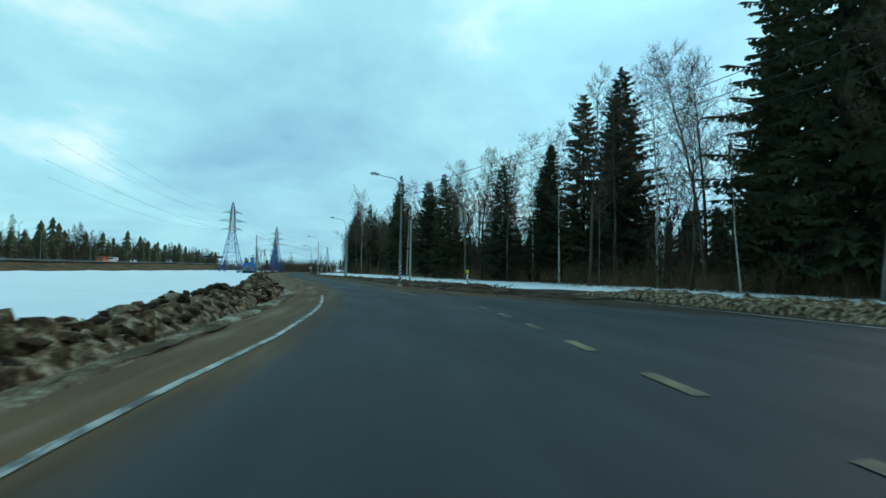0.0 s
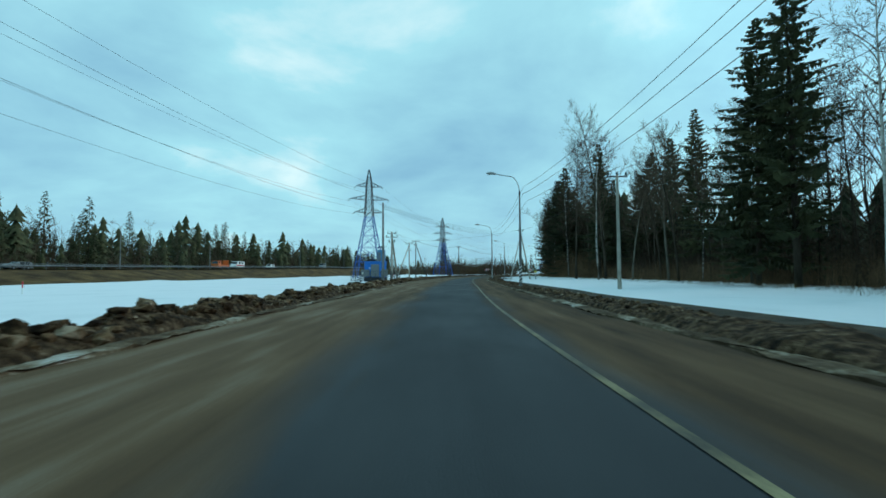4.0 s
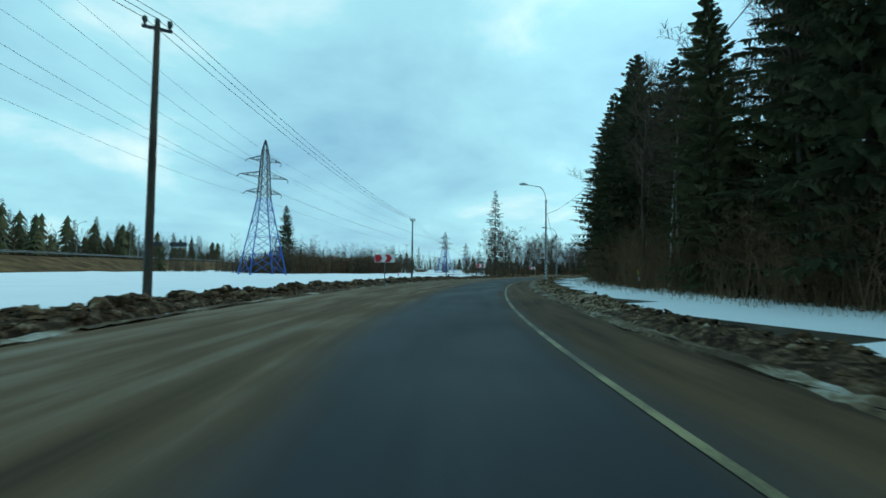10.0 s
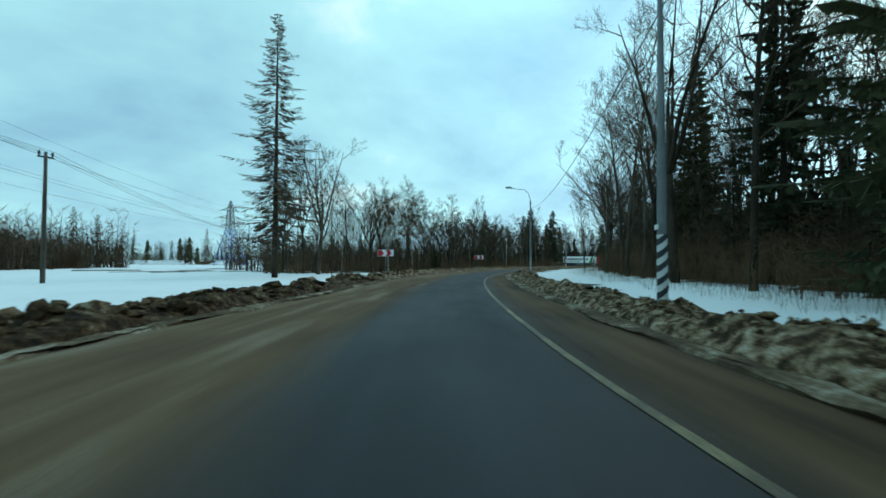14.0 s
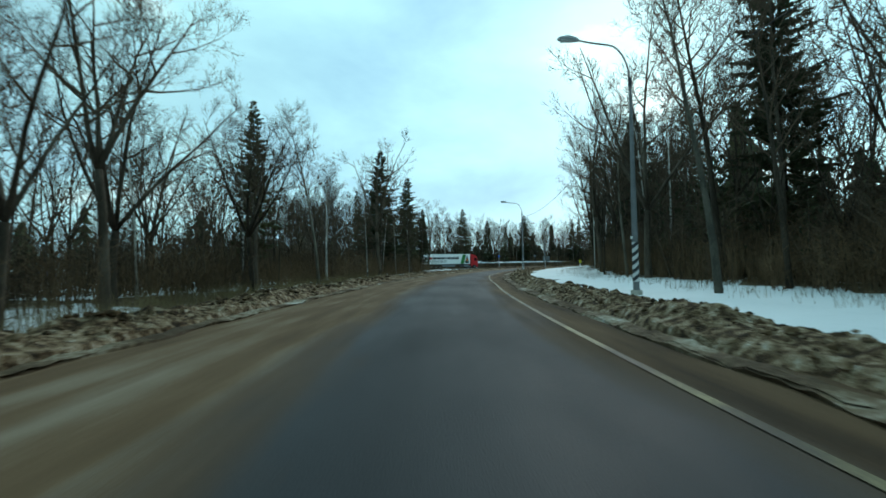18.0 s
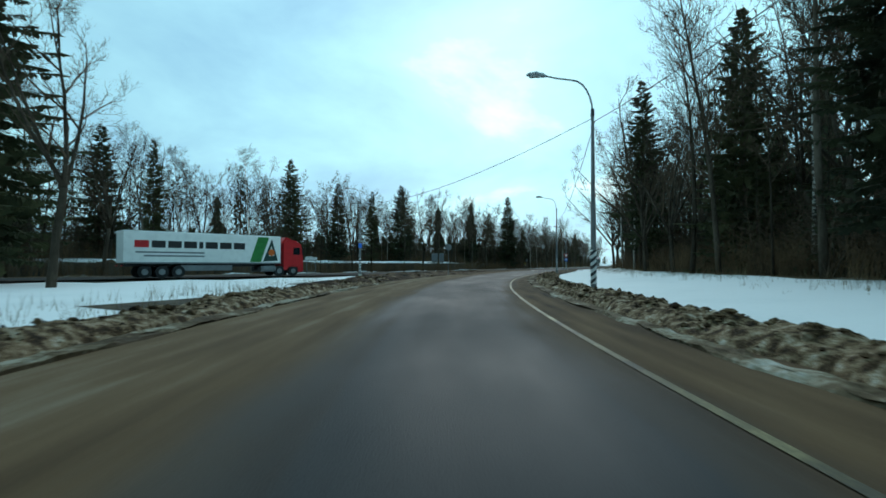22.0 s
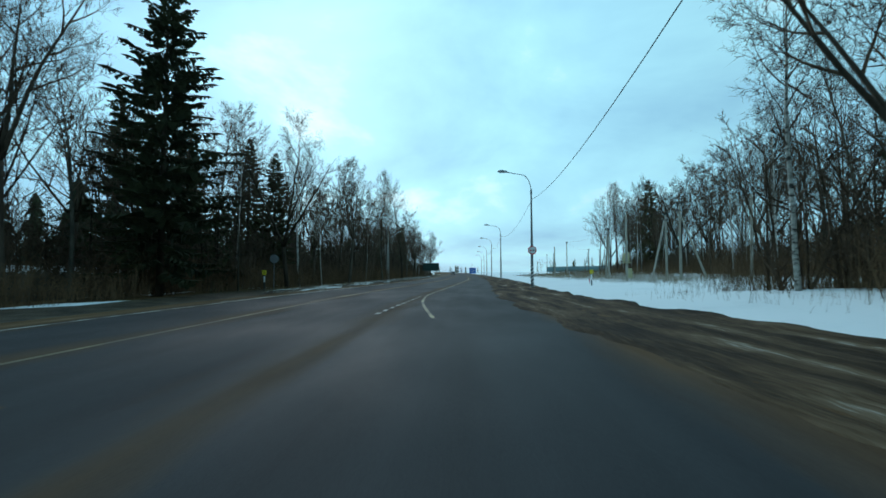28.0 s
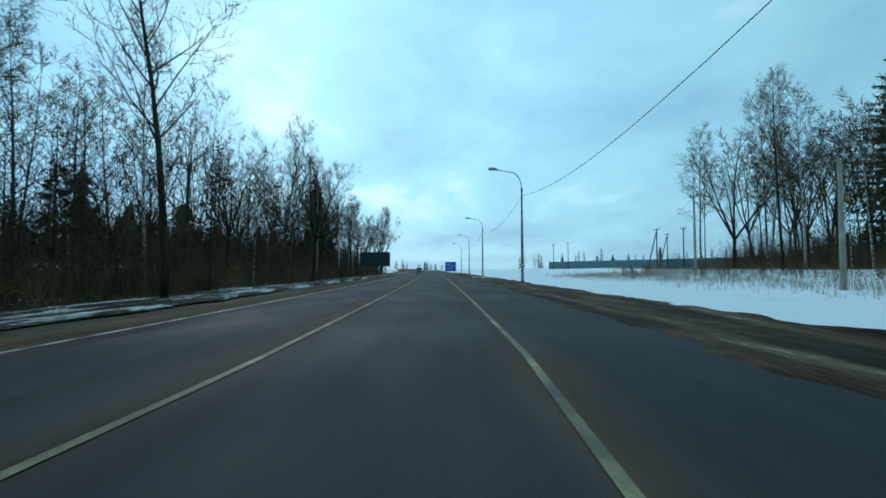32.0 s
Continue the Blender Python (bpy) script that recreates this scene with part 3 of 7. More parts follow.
def strip_mesh(name, line, s0, s1, step, offsets, mat, z=0.0, smooth=True):
    sh, uvs = strip(line, s0, s1, step, offsets, z)
    me = sh.mesh(name, mat, smooth=smooth)
    lay = me.uv_layers.new(name="across_along")
    idx = np.zeros(len(me.loops), int)
    me.loops.foreach_get("vertex_index", idx)
    lay.data.foreach_set("uv", np.array(uvs)[idx].ravel())
    return me


def lerp(x, xs, ys):
    return float(np.interp(x, xs, ys))


# ---- ground ----
def edge_right(s):
    return lerp(s, [0, 60, 150, 190, 215, 240, 265, 300, 370, 430, 470, 500, 540, 575, 607, 612, 640, 700, 800], [30, 26, 28, 26, 20, 16, 14, 14.5, 16, 14, 16.5, 18, 17, 16, 14, 35, 36, 42, 52])


def edge_left(s):
    return lerp(s, [340, 352, 365, 380, 430, 452, 470], [22, 13, 10.5, 9.5, 9, 9.5, 13])


def edge_north(s):
    """Left forest beyond the main road, from the slip road's axis."""
    return lerp(s, [480, 520, 560, 590, 612, 650, 760, 900], [52, 50, 46, 34, 17, 13, 14, 15])


HW_TOP = lambda y: np.interp(y, [-300, 100, 230, 310, 500, 900], [1.2, 1.9, 2.7, 3.6, 4.6, 4.6])

gx = np.concatenate([[-4500, -2500, -1400, -900, -600, -420, -340], np.arange(-280, 620, 4.0), [640, 680, 740, 840, 1000, 1400, 2200, 4500]])
gy = np.concatenate([[-4500, -2500, -1400, -800, -450, -300, -220, -180], np.arange(-140, 640, 4.0), [660, 720, 820, 1000, 1500, 2500, 4500]])
XX, YY = np.meshgrid(gx, gy)
XY = np.stack([XX.ravel(), YY.ravel()], 1)
S_, O_, D_ = SLIP.locate(XY)
MS_, MO_, MD_ = MAIN.locate(XY)
HS_, HO_, HD_ = HIGHWAY.locate(XY)
Z = np.array([0.10 * bump(x, y, 0.05, 3) + 0.05 * bump(x, y, 0.21, 5) for x, y in XY])
road_zone = ((O_ > -7.5) & (O_ < 6.0) & (S_ > -74) & (D_ < 20)) | ((np.abs(MO_) < 9) & (MD_ < 20)) | ((S_ > -74) & (S_ < 36) & (O_ > -5) & (O_ < 15) & (D_ < 20)) | ((S_ > 500) & (S_ < 640) & (O_ < 6) & (MO_ > -2) & (D_ < 40) & ~((S_ < 518) & (O_ < -7.5) & (MO_ > 9)))
Z = np.where(road_zone, -0.16, Z)
hb = HW_TOP(YY.ravel())
hz = hb * np.clip((23 - np.abs(HO_)) / 10.0, 0, 1)
Z = np.maximum(Z, np.where(HD_ < 60, hz - 0.05, -9))
rise = np.clip((O_ - 26) / 80, 0, 1) * np.clip((S_ - 600) / 60, 0, 1) * 2.2
Z += np.where(D_ < 200, rise, 0)
shoulder = np.clip((O_ - 7.5) / 8.5, 0, 1) * np.clip((S_ - 436) / 45, 0, 1) * np.clip((608 - S_) / 6, 0, 1) * 0.6
shoulder += np.clip((O_ - 9) / 22, 0, 1) * np.clip((S_ - 602) / 6, 0, 1) * 0.7
Z += np.where((D_ < 200) & (O_ > 0), shoulder, 0)
north = (MO_ < -9.5) & (MS_ > 240) & (MS_ < 1400) & (HD_ > 60)
Z += np.where(north, np.clip((-MO_ - 9.5) / 6, 0, 1) * -0.25 + np.clip((-MO_ - 19) / 4, 0, 1) * 2.1, 0)
er = np.array([edge_right(s) for s in S_])
el = np.array([edge_left(s) for s in S_])
fr = (O_ > er + 2.5) & (D_ < 130) & (S_ < 800) & (S_ > -74)
fl = (O_ < -el + 2) & (S_ > 346) & (S_ < 476) & (D_ < 60) & (MO_ > 8)
fn = (MO_ < -14) & (MS_ > 60) & (HD_ > 70)


def ground_z(x, y):
    i, j = (min(max(int(np.searchsorted(g, v)) - 1, 0), len(g) - 2) for g, v in ((gx, x), (gy, y)))
    u, w = (x - gx[i]) / (gx[i + 1] - gx[i]), (y - gy[j]) / (gy[j + 1] - gy[j])
    q = Z.reshape(len(gy), len(gx))[j:j + 2, i:i + 2]
    return float((q[0, 0] * (1 - u) + q[0, 1] * u) * (1 - w) + (q[1, 0] * (1 - u) + q[1, 1] * u) * w)


gs = Shape()
nx, ny = len(gx), len(gy)
gs.v = [(x, y, z) for (x, y), z in zip(XY, Z)]
for j in range(ny - 1):
    for i in range(nx - 1):
        k = j * nx + i
        gs.f.append((k, k + 1, k + nx + 1, k + nx))
        if road_zone[k]:
            mi = 2
        elif HD_[k] < 30 and hz[k] > 0.15:
            mi = 1
        elif fn[k] and MO_[k] > -29 and MO_[k] < -17 and MS_[k] > 500:
            mi = 0
        elif fl[k] and bump(XX.flat[k], YY.flat[k], 0.11, 17) > -0.1:
            mi = 0
        elif fn[k] and bump(XX.flat[k], YY.flat[k], 0.13, 23) > -0.08:
            mi = 0
        elif fr[k] or fl[k] or fn[k]:
            mi = 3
        elif north[k] and MO_[k] > -16:
            mi = 1
        elif XX.flat[k] > 20 and XX.flat[k] < 110 and YY.flat[k] > 360 and YY.flat[k] - XX.flat[k] > 288 and MO_[k] > 14 and bump(XX.flat[k], YY.flat[k], 0.02, 9) > -0.12 and S_[k] < 345:
            mi = 1
        else:
            mi = 0
        gs.mi.append(mi)
setting("ground", gs, "snow-covered field with dry grass and brown woodland soil", "ground", M_SNOW, M_DRYGRASS, M_MUD, M_FOREST, smooth=True)

# ---- roads ----
def slip_across(s):
    left = lerp(s, [-75, 20, 40, 110, 200, 240, 300, 330, 480, 505, 530, 570, 600], [-4.6, -4.8, -6.9, -6.7, -8.0, -8.8, -7.4, -6.2, -6.3, -6.8, -11.5, -12.5, -9.5])
    right = lerp(s, [-75, 10, 24, 36, 110, 300, 480, 560, 620], [14.5, 14.0, 13.0, 6.4, 6.0, 5.2, 5.2, 6.2, 6.2])
    return [left + (right - left) * k / 8 for k in range(9)]


road = tagged(new("slip_road", strip_mesh("slip_road", SLIP, -74, 600, 2.0, slip_across, M_ROAD, 0.0)), "grey asphalt slip road with tan mud along its edges", "road", kind="structure")
main = tagged(new("main_road", strip_mesh("main_road", MAIN, 0, 1500, 4.0, lambda s: [-5.6 + lerp(s, [440, 500, 530, 552, 573, 606, 650, 700, 1500], [10.5, 9.6, 10.0, 17.0, 18.3, 18.0, 17.8, 17.2, 17.2]) * k / 8 for k in range(9)], M_MAINROAD, 0.006)), "wide grey asphalt main road", "road", kind="structure")
hwy = tagged(new("highway", strip_mesh("highway", HIGHWAY, 300, 2300, 10.0, lambda s: [(o, float(HW_TOP(HIGHWAY.at(s)[1]))) for o in (-12, -6, 0, 6, 12)], M_HIGHWAY, 0.02)), "raised asphalt highway on a grassy embankment", "road", kind="structure")


def marking(line, s0, s1, offset, width, mat, parent, name="edge_line", step=2.0, z=0.012):
    me = strip_mesh(name, line, s0, s1, min(step, s1 - s0), lambda s: [offset(s) - width / 2, offset(s) + width / 2], mat, z)
    ob = new(name, me)
    ob.parent = parent
    return ob


R_LINE = lambda s: lerp(s, [26, 35, 44, 58, 103, 130, 160, 198, 222, 245, 268, 287, 305, 333, 380, 414, 437, 455, 476, 492, 510, 530, 540, 556], [2.5, 2.1, 1.3, 1.5, 2.0, 2.35, 2.2, 1.65, 1.95, 2.35, 2.6, 2.45, 1.8, 1.75, 2.4, 2.75, 2.05, 2.2, 2.6, 2.95, 3.5, 4.4, 4.6, 3.8])
marking(SLIP, 26, 545, R_LINE, 0.12, M_LINE, road)
marking(SLIP, -40, 26, lambda s: lerp(s, [-40, 5, 10, 17, 26], [-2.5, -2.4, -2.1, -2.1, -2.5]), 0.12, M_LINEW, road)
marking(SLIP, -40, 30, lambda s: lerp(s, [-40, 10, 30], [13.6, 13.1, 11.5]), 0.13, M_LINEW, road)
for k in range(-4, 5):
    marking(SLIP, 5.0 + 3.0 * k, 6.15 + 3.0 * k, lambda s: lerp(s, [0, 6, 13, 40], [3.4, 3.5, 3.75, 4.2]), 0.22, M_LINE, road, "dash", 0.6)
marking(MAIN, 330, 590, lambda s: -4.0, 0.13, M_LINEW, main)
marking(MAIN, 480, 590, lambda s: 0.0, 0.12, M_LINE, main, "centre_line")
marking(SLIP, 602, 822, lambda s: lerp(s, [602, 610, 639, 650, 666, 691, 822], [-10.6, -9.9, -8.2, -7.3, -6.9, -6.5, -6.4]), 0.13, M_LINEW, main, z=0.018)
marking(SLIP, 602, 822, lambda s: lerp(s, [602, 610, 637, 651, 665, 696, 822], [-6.5, -6.1, -4.3, -3.25, -2.6, -2.35, -2.3]), 0.12, M_LINE, main, "centre_line", z=0.018)
marking(SLIP, 594, 822, lambda s: lerp(s, [594, 598, 602, 607, 612, 625, 635, 645, 656, 666, 685, 704, 822], [-0.5, -1.0, -1.4, -1.6, -1.45, -0.7, -0.1, 0.4, 0.9, 1.42, 1.65, 1.8, 2.0]), 0.12, M_LINE, main, "lane_line", 1.5, z=0.018)
for k in range(9):
    marking(SLIP, 595.4 + 1.3 * k, 596.05 + 1.3 * k, lambda s: lerp(s, [595, 603, 607], [-2.4, -2.0, -1.85]), 0.14, M_LINEW, main, "dash", 0.3, z=0.018)
for k in range(4):
    p = Vector((290.8 - 0.35 * k, 402.0 - 1.2 * k, 0.018))
    part("give_way_dash", Shape().add([p + Vector(v) for v in ((-0.35, -0.45, 0), (0.0, -0.5, 0), (0.35, 0.0, 0), (0.0, 0.1, 0))], [(0, 1, 2, 3)]), M_LINEW, main)
# painted give-way triangle, its point towards the traffic
tri_o = [(282.2, 401.2, 0.018), (282.6, 399.7, 0.018), (277.0, 400.5, 0.018)]
tri_c = sum((Vector(v) for v in tri_o), Vector()) / 3
tri_i = [Vector(v).lerp(tri_c, 0.52) for v in tri_o]
part("painted_triangle", Shape().add(tri_o + tri_i, [(0, 3, 4, 1), (1, 4, 5, 2), (2, 5, 3, 0)]), M_LINEW, main)


# ---- dirty snow banks ----
def bank_height(p, u, h, seed):
    prof = math.sin(math.pi * min(1, u * 1.15)) ** 0.8 if u < 0.87 else 0.0
    r = 0.72 + 0.7 * bump(p.x, p.y, 0.55, seed) + 0.42 * bump(p.x, p.y, 1.9, seed + 4)
    return h * prof * max(0.12, r) + 0.16 * h * bump(p.x, p.y, 2.7, seed + 6)


def bank(name, line, s0, s1, inner, width, height, label, seed, ends=6.0, mat=M_BANK):
    sh = Shape()
    ss = np.arange(s0, s1, 0.26)
    n = 14
    side = 1 if inner(s0) > 0 else -1
    for s in ss:
        h = height(s) * min(1, (s - s0) / ends + 0.02, (s1 - s) / ends + 0.02)
        for k in range(n):
            u = k / (n - 1)
            o = inner(s) + side * (u * width(s)) + 0.25 * bump(s, k, 0.45, seed + 9)
            p = line.at(s, o)
            z = bank_height(p, u, h, seed) + (0.03 if 0 < k < n - 1 else -0.06) + 0.07 * bump(p.x, p.y, 4.1, seed)
            sh.v.append((p.x, p.y, z if u < 0.87 else min(z, 0.06)))
    for i in range(len(ss) - 1):
        for k in range(n - 1):
            q = (i * n + k, i * n + k + 1, (i + 1) * n + k + 1, (i + 1) * n + k)
            sh.f.append(q if side > 0 else q[::-1])
    sh.mi = [0] * len(sh.f)
    return tagged(new(name, sh.mesh(name, mat, smooth=False)), label, "snow bank", kind="stuff")


L_BASE = lambda s: lerp(s, [0, 15, 27, 40, 116, 160, 185, 205, 228, 252, 277, 291, 318, 370, 436, 500], [-3.8, -4.2, -4.4, -6.4, -6.2, -6.9, -6.8, -7.0, -8.0, -8.4, -8.0, -6.9, -5.5, -6.0, -5.6, -5.7])
R_BASE = lambda s: lerp(s, [28, 40, 60, 116, 200, 268, 305, 340, 370, 436, 476, 525, 600], [9.5, 6.2, 5.6, 5.3, 4.5, 4.9, 4.2, 4.0, 3.9, 4.2, 4.6, 5.4, 5.4])
L_WIDE, R_WIDE = lambda s: 2.4, lambda s: lerp(s, [30, 50, 100, 560], [4.0, 3.4, 2.3, 2.3])
L_HIGH = lambda s: lerp(s, [0, 20, 60, 120, 250, 330, 420, 500], [0.6, 0.55, 0.40, 0.40, 0.36, 0.40, 0.40, 0.3])
R_HIGH = lambda s: lerp(s, [30, 60, 120, 215, 250, 300, 400, 500, 556], [0.42, 0.36, 0.22, 0.24, 0.38, 0.48, 0.40, 0.36, 0.25])
bank("snow_bank", SLIP, 34, 336, L_BASE, L_WIDE, L_HIGH, "dark ridge of frozen dirt clods and ploughed snow beside the road", 1.0, mat=M_DIRTBANK)
bank("snow_bank", SLIP, -30, 36, L_BASE, L_WIDE, L_HIGH, "ridge of ploughed snow and frozen dirt clods beside the road", 1.0)
bank("snow_bank", SLIP, 332, 512, L_BASE, L_WIDE, L_HIGH, "ridge of ploughed snow and frozen dirt clods beside the road", 1.0)
bank("snow_bank", SLIP, 30, 232, R_BASE, R_WIDE, R_HIGH, "low dark ridge of mud and old snow along the verge", 21.0, mat=M_DIRTBANK)
bank("snow_bank", SLIP, 228, 534, R_BASE, R_WIDE, R_HIGH, "ploughed ridge of dirty snow along the verge", 21.0)
bank("snow_bank", SLIP, -60, 30, lambda s: 14.0, lambda s: 2.6, lambda s: 0.6, "ploughed ridge of dirty snow along the verge", 41.0)
bank("mud_verge", SLIP, 23, 62, lambda s: lerp(s, [23, 32, 45, 62], [9.8, 5.6, 4.4, 5.0]), lambda s: 4.6, lambda s: 0.3, "heaped brown mud and old snow on the verge", 51.0, mat=M_MUDSNOW)
bank("mud_median", SLIP, 484, 582, lambda s: lerp(s, [484, 500, 530, 560, 582], [-6.2, -5.6, -4.1, -3.3, -3.0]), lambda s: lerp(s, [484, 492, 502, 515, 530, 560, 582], [1.5, 2.6, 4.0, 7.0, 9.0, 6.0, 2.0]), lambda s: lerp(s, [455, 480, 522, 545, 582], [0.3, 0.42, 0.36, 0.12, 0.03]), "rutted dark mud island with old snow between the two roads", 81.0, mat=M_MUDSNOW)


def rutted(name, s0, s1, inner, outer, mat, label, seed, high=0.05, ridge=0.10, n=26, step=0.26):
    """A sheet of mud along the road with wheel ruts, clots and a low ridge at its outer edge."""
    def across(s):
        a, b = inner(s), outer(s)
        end = min(1.0, (s - s0) / 5, (s1 - s) / 5)
        row = []
        for k in range(n):
            u = k / (n - 1)
            o = a + (b - a) * u + 0.35 * bump(s, k * 0.1, 0.3, seed) + 0.18 * bump(s, k * 0.3, 1.3, seed + 2)
            rut = bump(o * 1.5, s * 0.07, 1.0, seed + 1) + 0.5 * bump(o * 3.4, s * 0.16, 1.0, seed + 3)
            clot = max(0.0, bump(o, s, 1.1, seed + 5) + 0.1)
            z = 0.03 + high * (rut + 0.9 * clot) + ridge * math.exp(-((u - 0.88) / 0.09) ** 2) * max(0.0, 0.55 + 1.3 * bump(o * 0.5, s * 0.45, 1.0, seed + 7))
            z += 0.3 * high * bump(o, s, 3.7, seed + 9)
            z = z * end + (1 - end) * -0.06
            row.append((o, -0.08 if k in (0, n - 1) else z if 1 < k < n - 2 else min(z, 0.01)))
        return row
    me = strip_mesh(name, SLIP, s0, s1, step, across, mat, 0.012)
    return tagged(new(name, me), label, "mud", kind="stuff")


V_IN = lambda s: lerp(s, [524, 556, 580, 600, 610, 646, 676, 840], [5.0, 4.5, 3.4, 2.3, 2.2, 4.0, 4.6, 5.4])
V_OUT = lambda s: lerp(s, [524, 540, 566, 590, 606, 616, 648, 660, 840], [7.5, 8.6, 9.4, 8.2, 7.0, 6.8, 8.2, 8.8, 9.6])
rutted("mud_verge", 524, 840, V_IN, V_OUT, M_RUT, "dark rutted mud with streaks of old snow along the verge", 61.0)
rutted("mud_smear", 520, 588, lambda s: lerp(s, [505, 530, 560, 588], [-2.2, -2.1, -2.7, -4.6]), lambda s: lerp(s, [505, 530, 562, 588], [-8.0, -12.0, -11.5, -6.0]), M_SMEAR, "brown mud smeared over the asphalt between the two roads", 91.0, high=0.012, ridge=0.0, n=20)
rutted("snow_patches", 614, 790, lambda s: -10.2, lambda s: -14.0, M_PATCHSNOW, "patches of old snow and dead leaves between the stems beside the main road", 151.0, high=0.06, ridge=0.0, n=16)
bank("snow_edge", SLIP, 4, 500, lambda s: L_BASE(s) + 0.55, lambda s: 0.5, lambda s: 0.05, "thin crust of trodden snow at the foot of the bank", 111.0, mat=M_EDGESNOW)
bank("snow_edge", SLIP, 66, 528, lambda s: R_BASE(s) - 0.55, lambda s: 0.5, lambda s: 0.05, "thin crust of trodden snow at the foot of the bank", 131.0, mat=M_EDGESNOW)


def clods(name, s0, s1, base, side, per, wide, high, lo, hi, seed, bank_seed, label):
    """Lumps of frozen dirt lying on a bank."""
    rng = random.Random(seed)
    sh = Shape()
    t = (1 + 5 ** 0.5) / 2
    ico = [Vector(v).normalized() for v in ((-1, t, 0), (1, t, 0), (-1, -t, 0), (1, -t, 0), (0, -1, t), (0, 1, t), (0, -1, -t), (0, 1, -t), (t, 0, -1), (t, 0, 1), (-t, 0, -1), (-t, 0, 1))]
    fc = [(0, 11, 5), (0, 5, 1), (0, 1, 7), (0, 7, 10), (0, 10, 11), (1, 5, 9), (5, 11, 4), (11, 10, 2), (10, 7, 6), (7, 1, 8), (3, 9, 4), (3, 4, 2), (3, 2, 6), (3, 6, 8), (3, 8, 9), (4, 9, 5), (2, 4, 11), (6, 2, 10), (8, 6, 7), (9, 8, 1)]
    octa = [Vector(v) for v in ((1, 0, 0), (0, 1, 0), (-1, 0, 0), (0, -1, 0), (0, 0, 1), (0, 0, -1))]
    of = [(0, 1, 4), (1, 2, 4), (2, 3, 4), (3, 0, 4), (1, 0, 5), (2, 1, 5), (3, 2, 5), (0, 3, 5)]
    for k in range(int((s1 - s0) * per)):
        s = rng.uniform(s0, s1)
        if bump(s, 0, 0.06, seed) < -0.25:
            continue
        r = lo + (hi - lo) * rng.random() ** 4
        u = rng.triangular(0.02, 0.95, 0.4)
        p = SLIP.at(s, base(s) + side * wide(s) * u)
        z = max(0.0, bank_height(p, u, high(s), bank_seed)) + 0.03 + r * rng.uniform(-0.1, 0.35)
        sc = Vector((rng.uniform(0.7, 1.5), rng.uniform(0.7, 1.5), rng.uniform(0.5, 1.0))) * r
        a = rng.uniform(0, 6.28)
        vs = []
        for v in (ico if r > 0.10 else octa):
            w = v * rng.uniform(0.65, 1.3)
            vs.append((p.x + (w.x * math.cos(a) - w.y * math.sin(a)) * sc.x, p.y + (w.x * math.sin(a) + w.y * math.cos(a)) * sc.y, z + w.z * sc.z))
        sh.add(vs, fc if r > 0.10 else of)
    return tagged(new(name, sh.mesh(name, M_CLOD)), label, "dirt clods", kind="stuff")


clods("dirt_clods", 330, 505, L_BASE, -1, 34.0, L_WIDE, L_HIGH, 0.03, 0.13, 5, 1.0, "frozen clods of dirt and snow on the bank")
clods("dirt_clods", 2, 332, L_BASE, -1, 48.0, L_WIDE, L_HIGH, 0.03, 0.24, 3, 1.0, "dark frozen clods of dirt and snow on the bank")
clods("dirt_clods", 492, 545, lambda s: lerp(s, [462, 500, 530, 560], [-6.5, -5.6, -4.1, -3.3]), -1, 26.0, lambda s: lerp(s, [492, 502, 515, 530, 545], [2.6, 4.0, 7.0, 9.0, 7.0]), lambda s: 0.3, 0.03, 0.15, 8, 81.0, "clods of earth on the muddy island")
clods("dirt_clods", 32, 530, R_BASE, 1, 38.0, R_WIDE, R_HIGH, 0.025, 0.115, 4, 21.0, "dark frozen clods of dirt and snow on the bank")


# ---- trees ----
def rnd(rng, a, b):
    return a + (b - a) * rng.random()


def spike(sh, q, e, r):
    """A thin twig: a three-sided point."""
    d = (e - q).normalized()
    a = d.orthogonal().normalized() * r
    b = d.cross(a)
    sh.add([q + a, q - a * 0.5 + b * 0.87, q - a * 0.5 - b * 0.87, e], [(0, 1, 3), (1, 2, 3), (2, 0, 3)])


def twig(sh, q, e, r):
    """The finest twig: one narrow blade."""
    d = (e - q).normalized()
    a = d.orthogonal()
    a.rotate(Matrix.Rotation(q.x * 37 + q.y * 53 + q.z * 71, 3, d))
    a = a.normalized() * r
    sh.add([q - a, q + a, e], [(0, 1, 2)])


def ribbon(sh, p0, p1, p2, r):
    """A thin bent branch: a narrow blade with a turn in the middle."""
    d = (p2 - p0).normalized()
    a = d.orthogonal()
    a.rotate(Matrix.Rotation(p0.x * 31 + p0.y * 47 + p0.z * 67, 3, d))
    a = a.normalized() * r
    sh.add([p0 - a, p0 + a, p1 + a * 0.65, p1 - a * 0.65, p2], [(0, 1, 2, 3), (3, 2, 4)])


# how many side shoots each order of branch carries, and how stout the last ones are: near, middle and far trees
NEAR, MIDDLE, FAR = (5, 4, 4, 1, 0.0095), (4, 4, 3, 0, 0.016), (3, 2, 0, 0, 0.032)


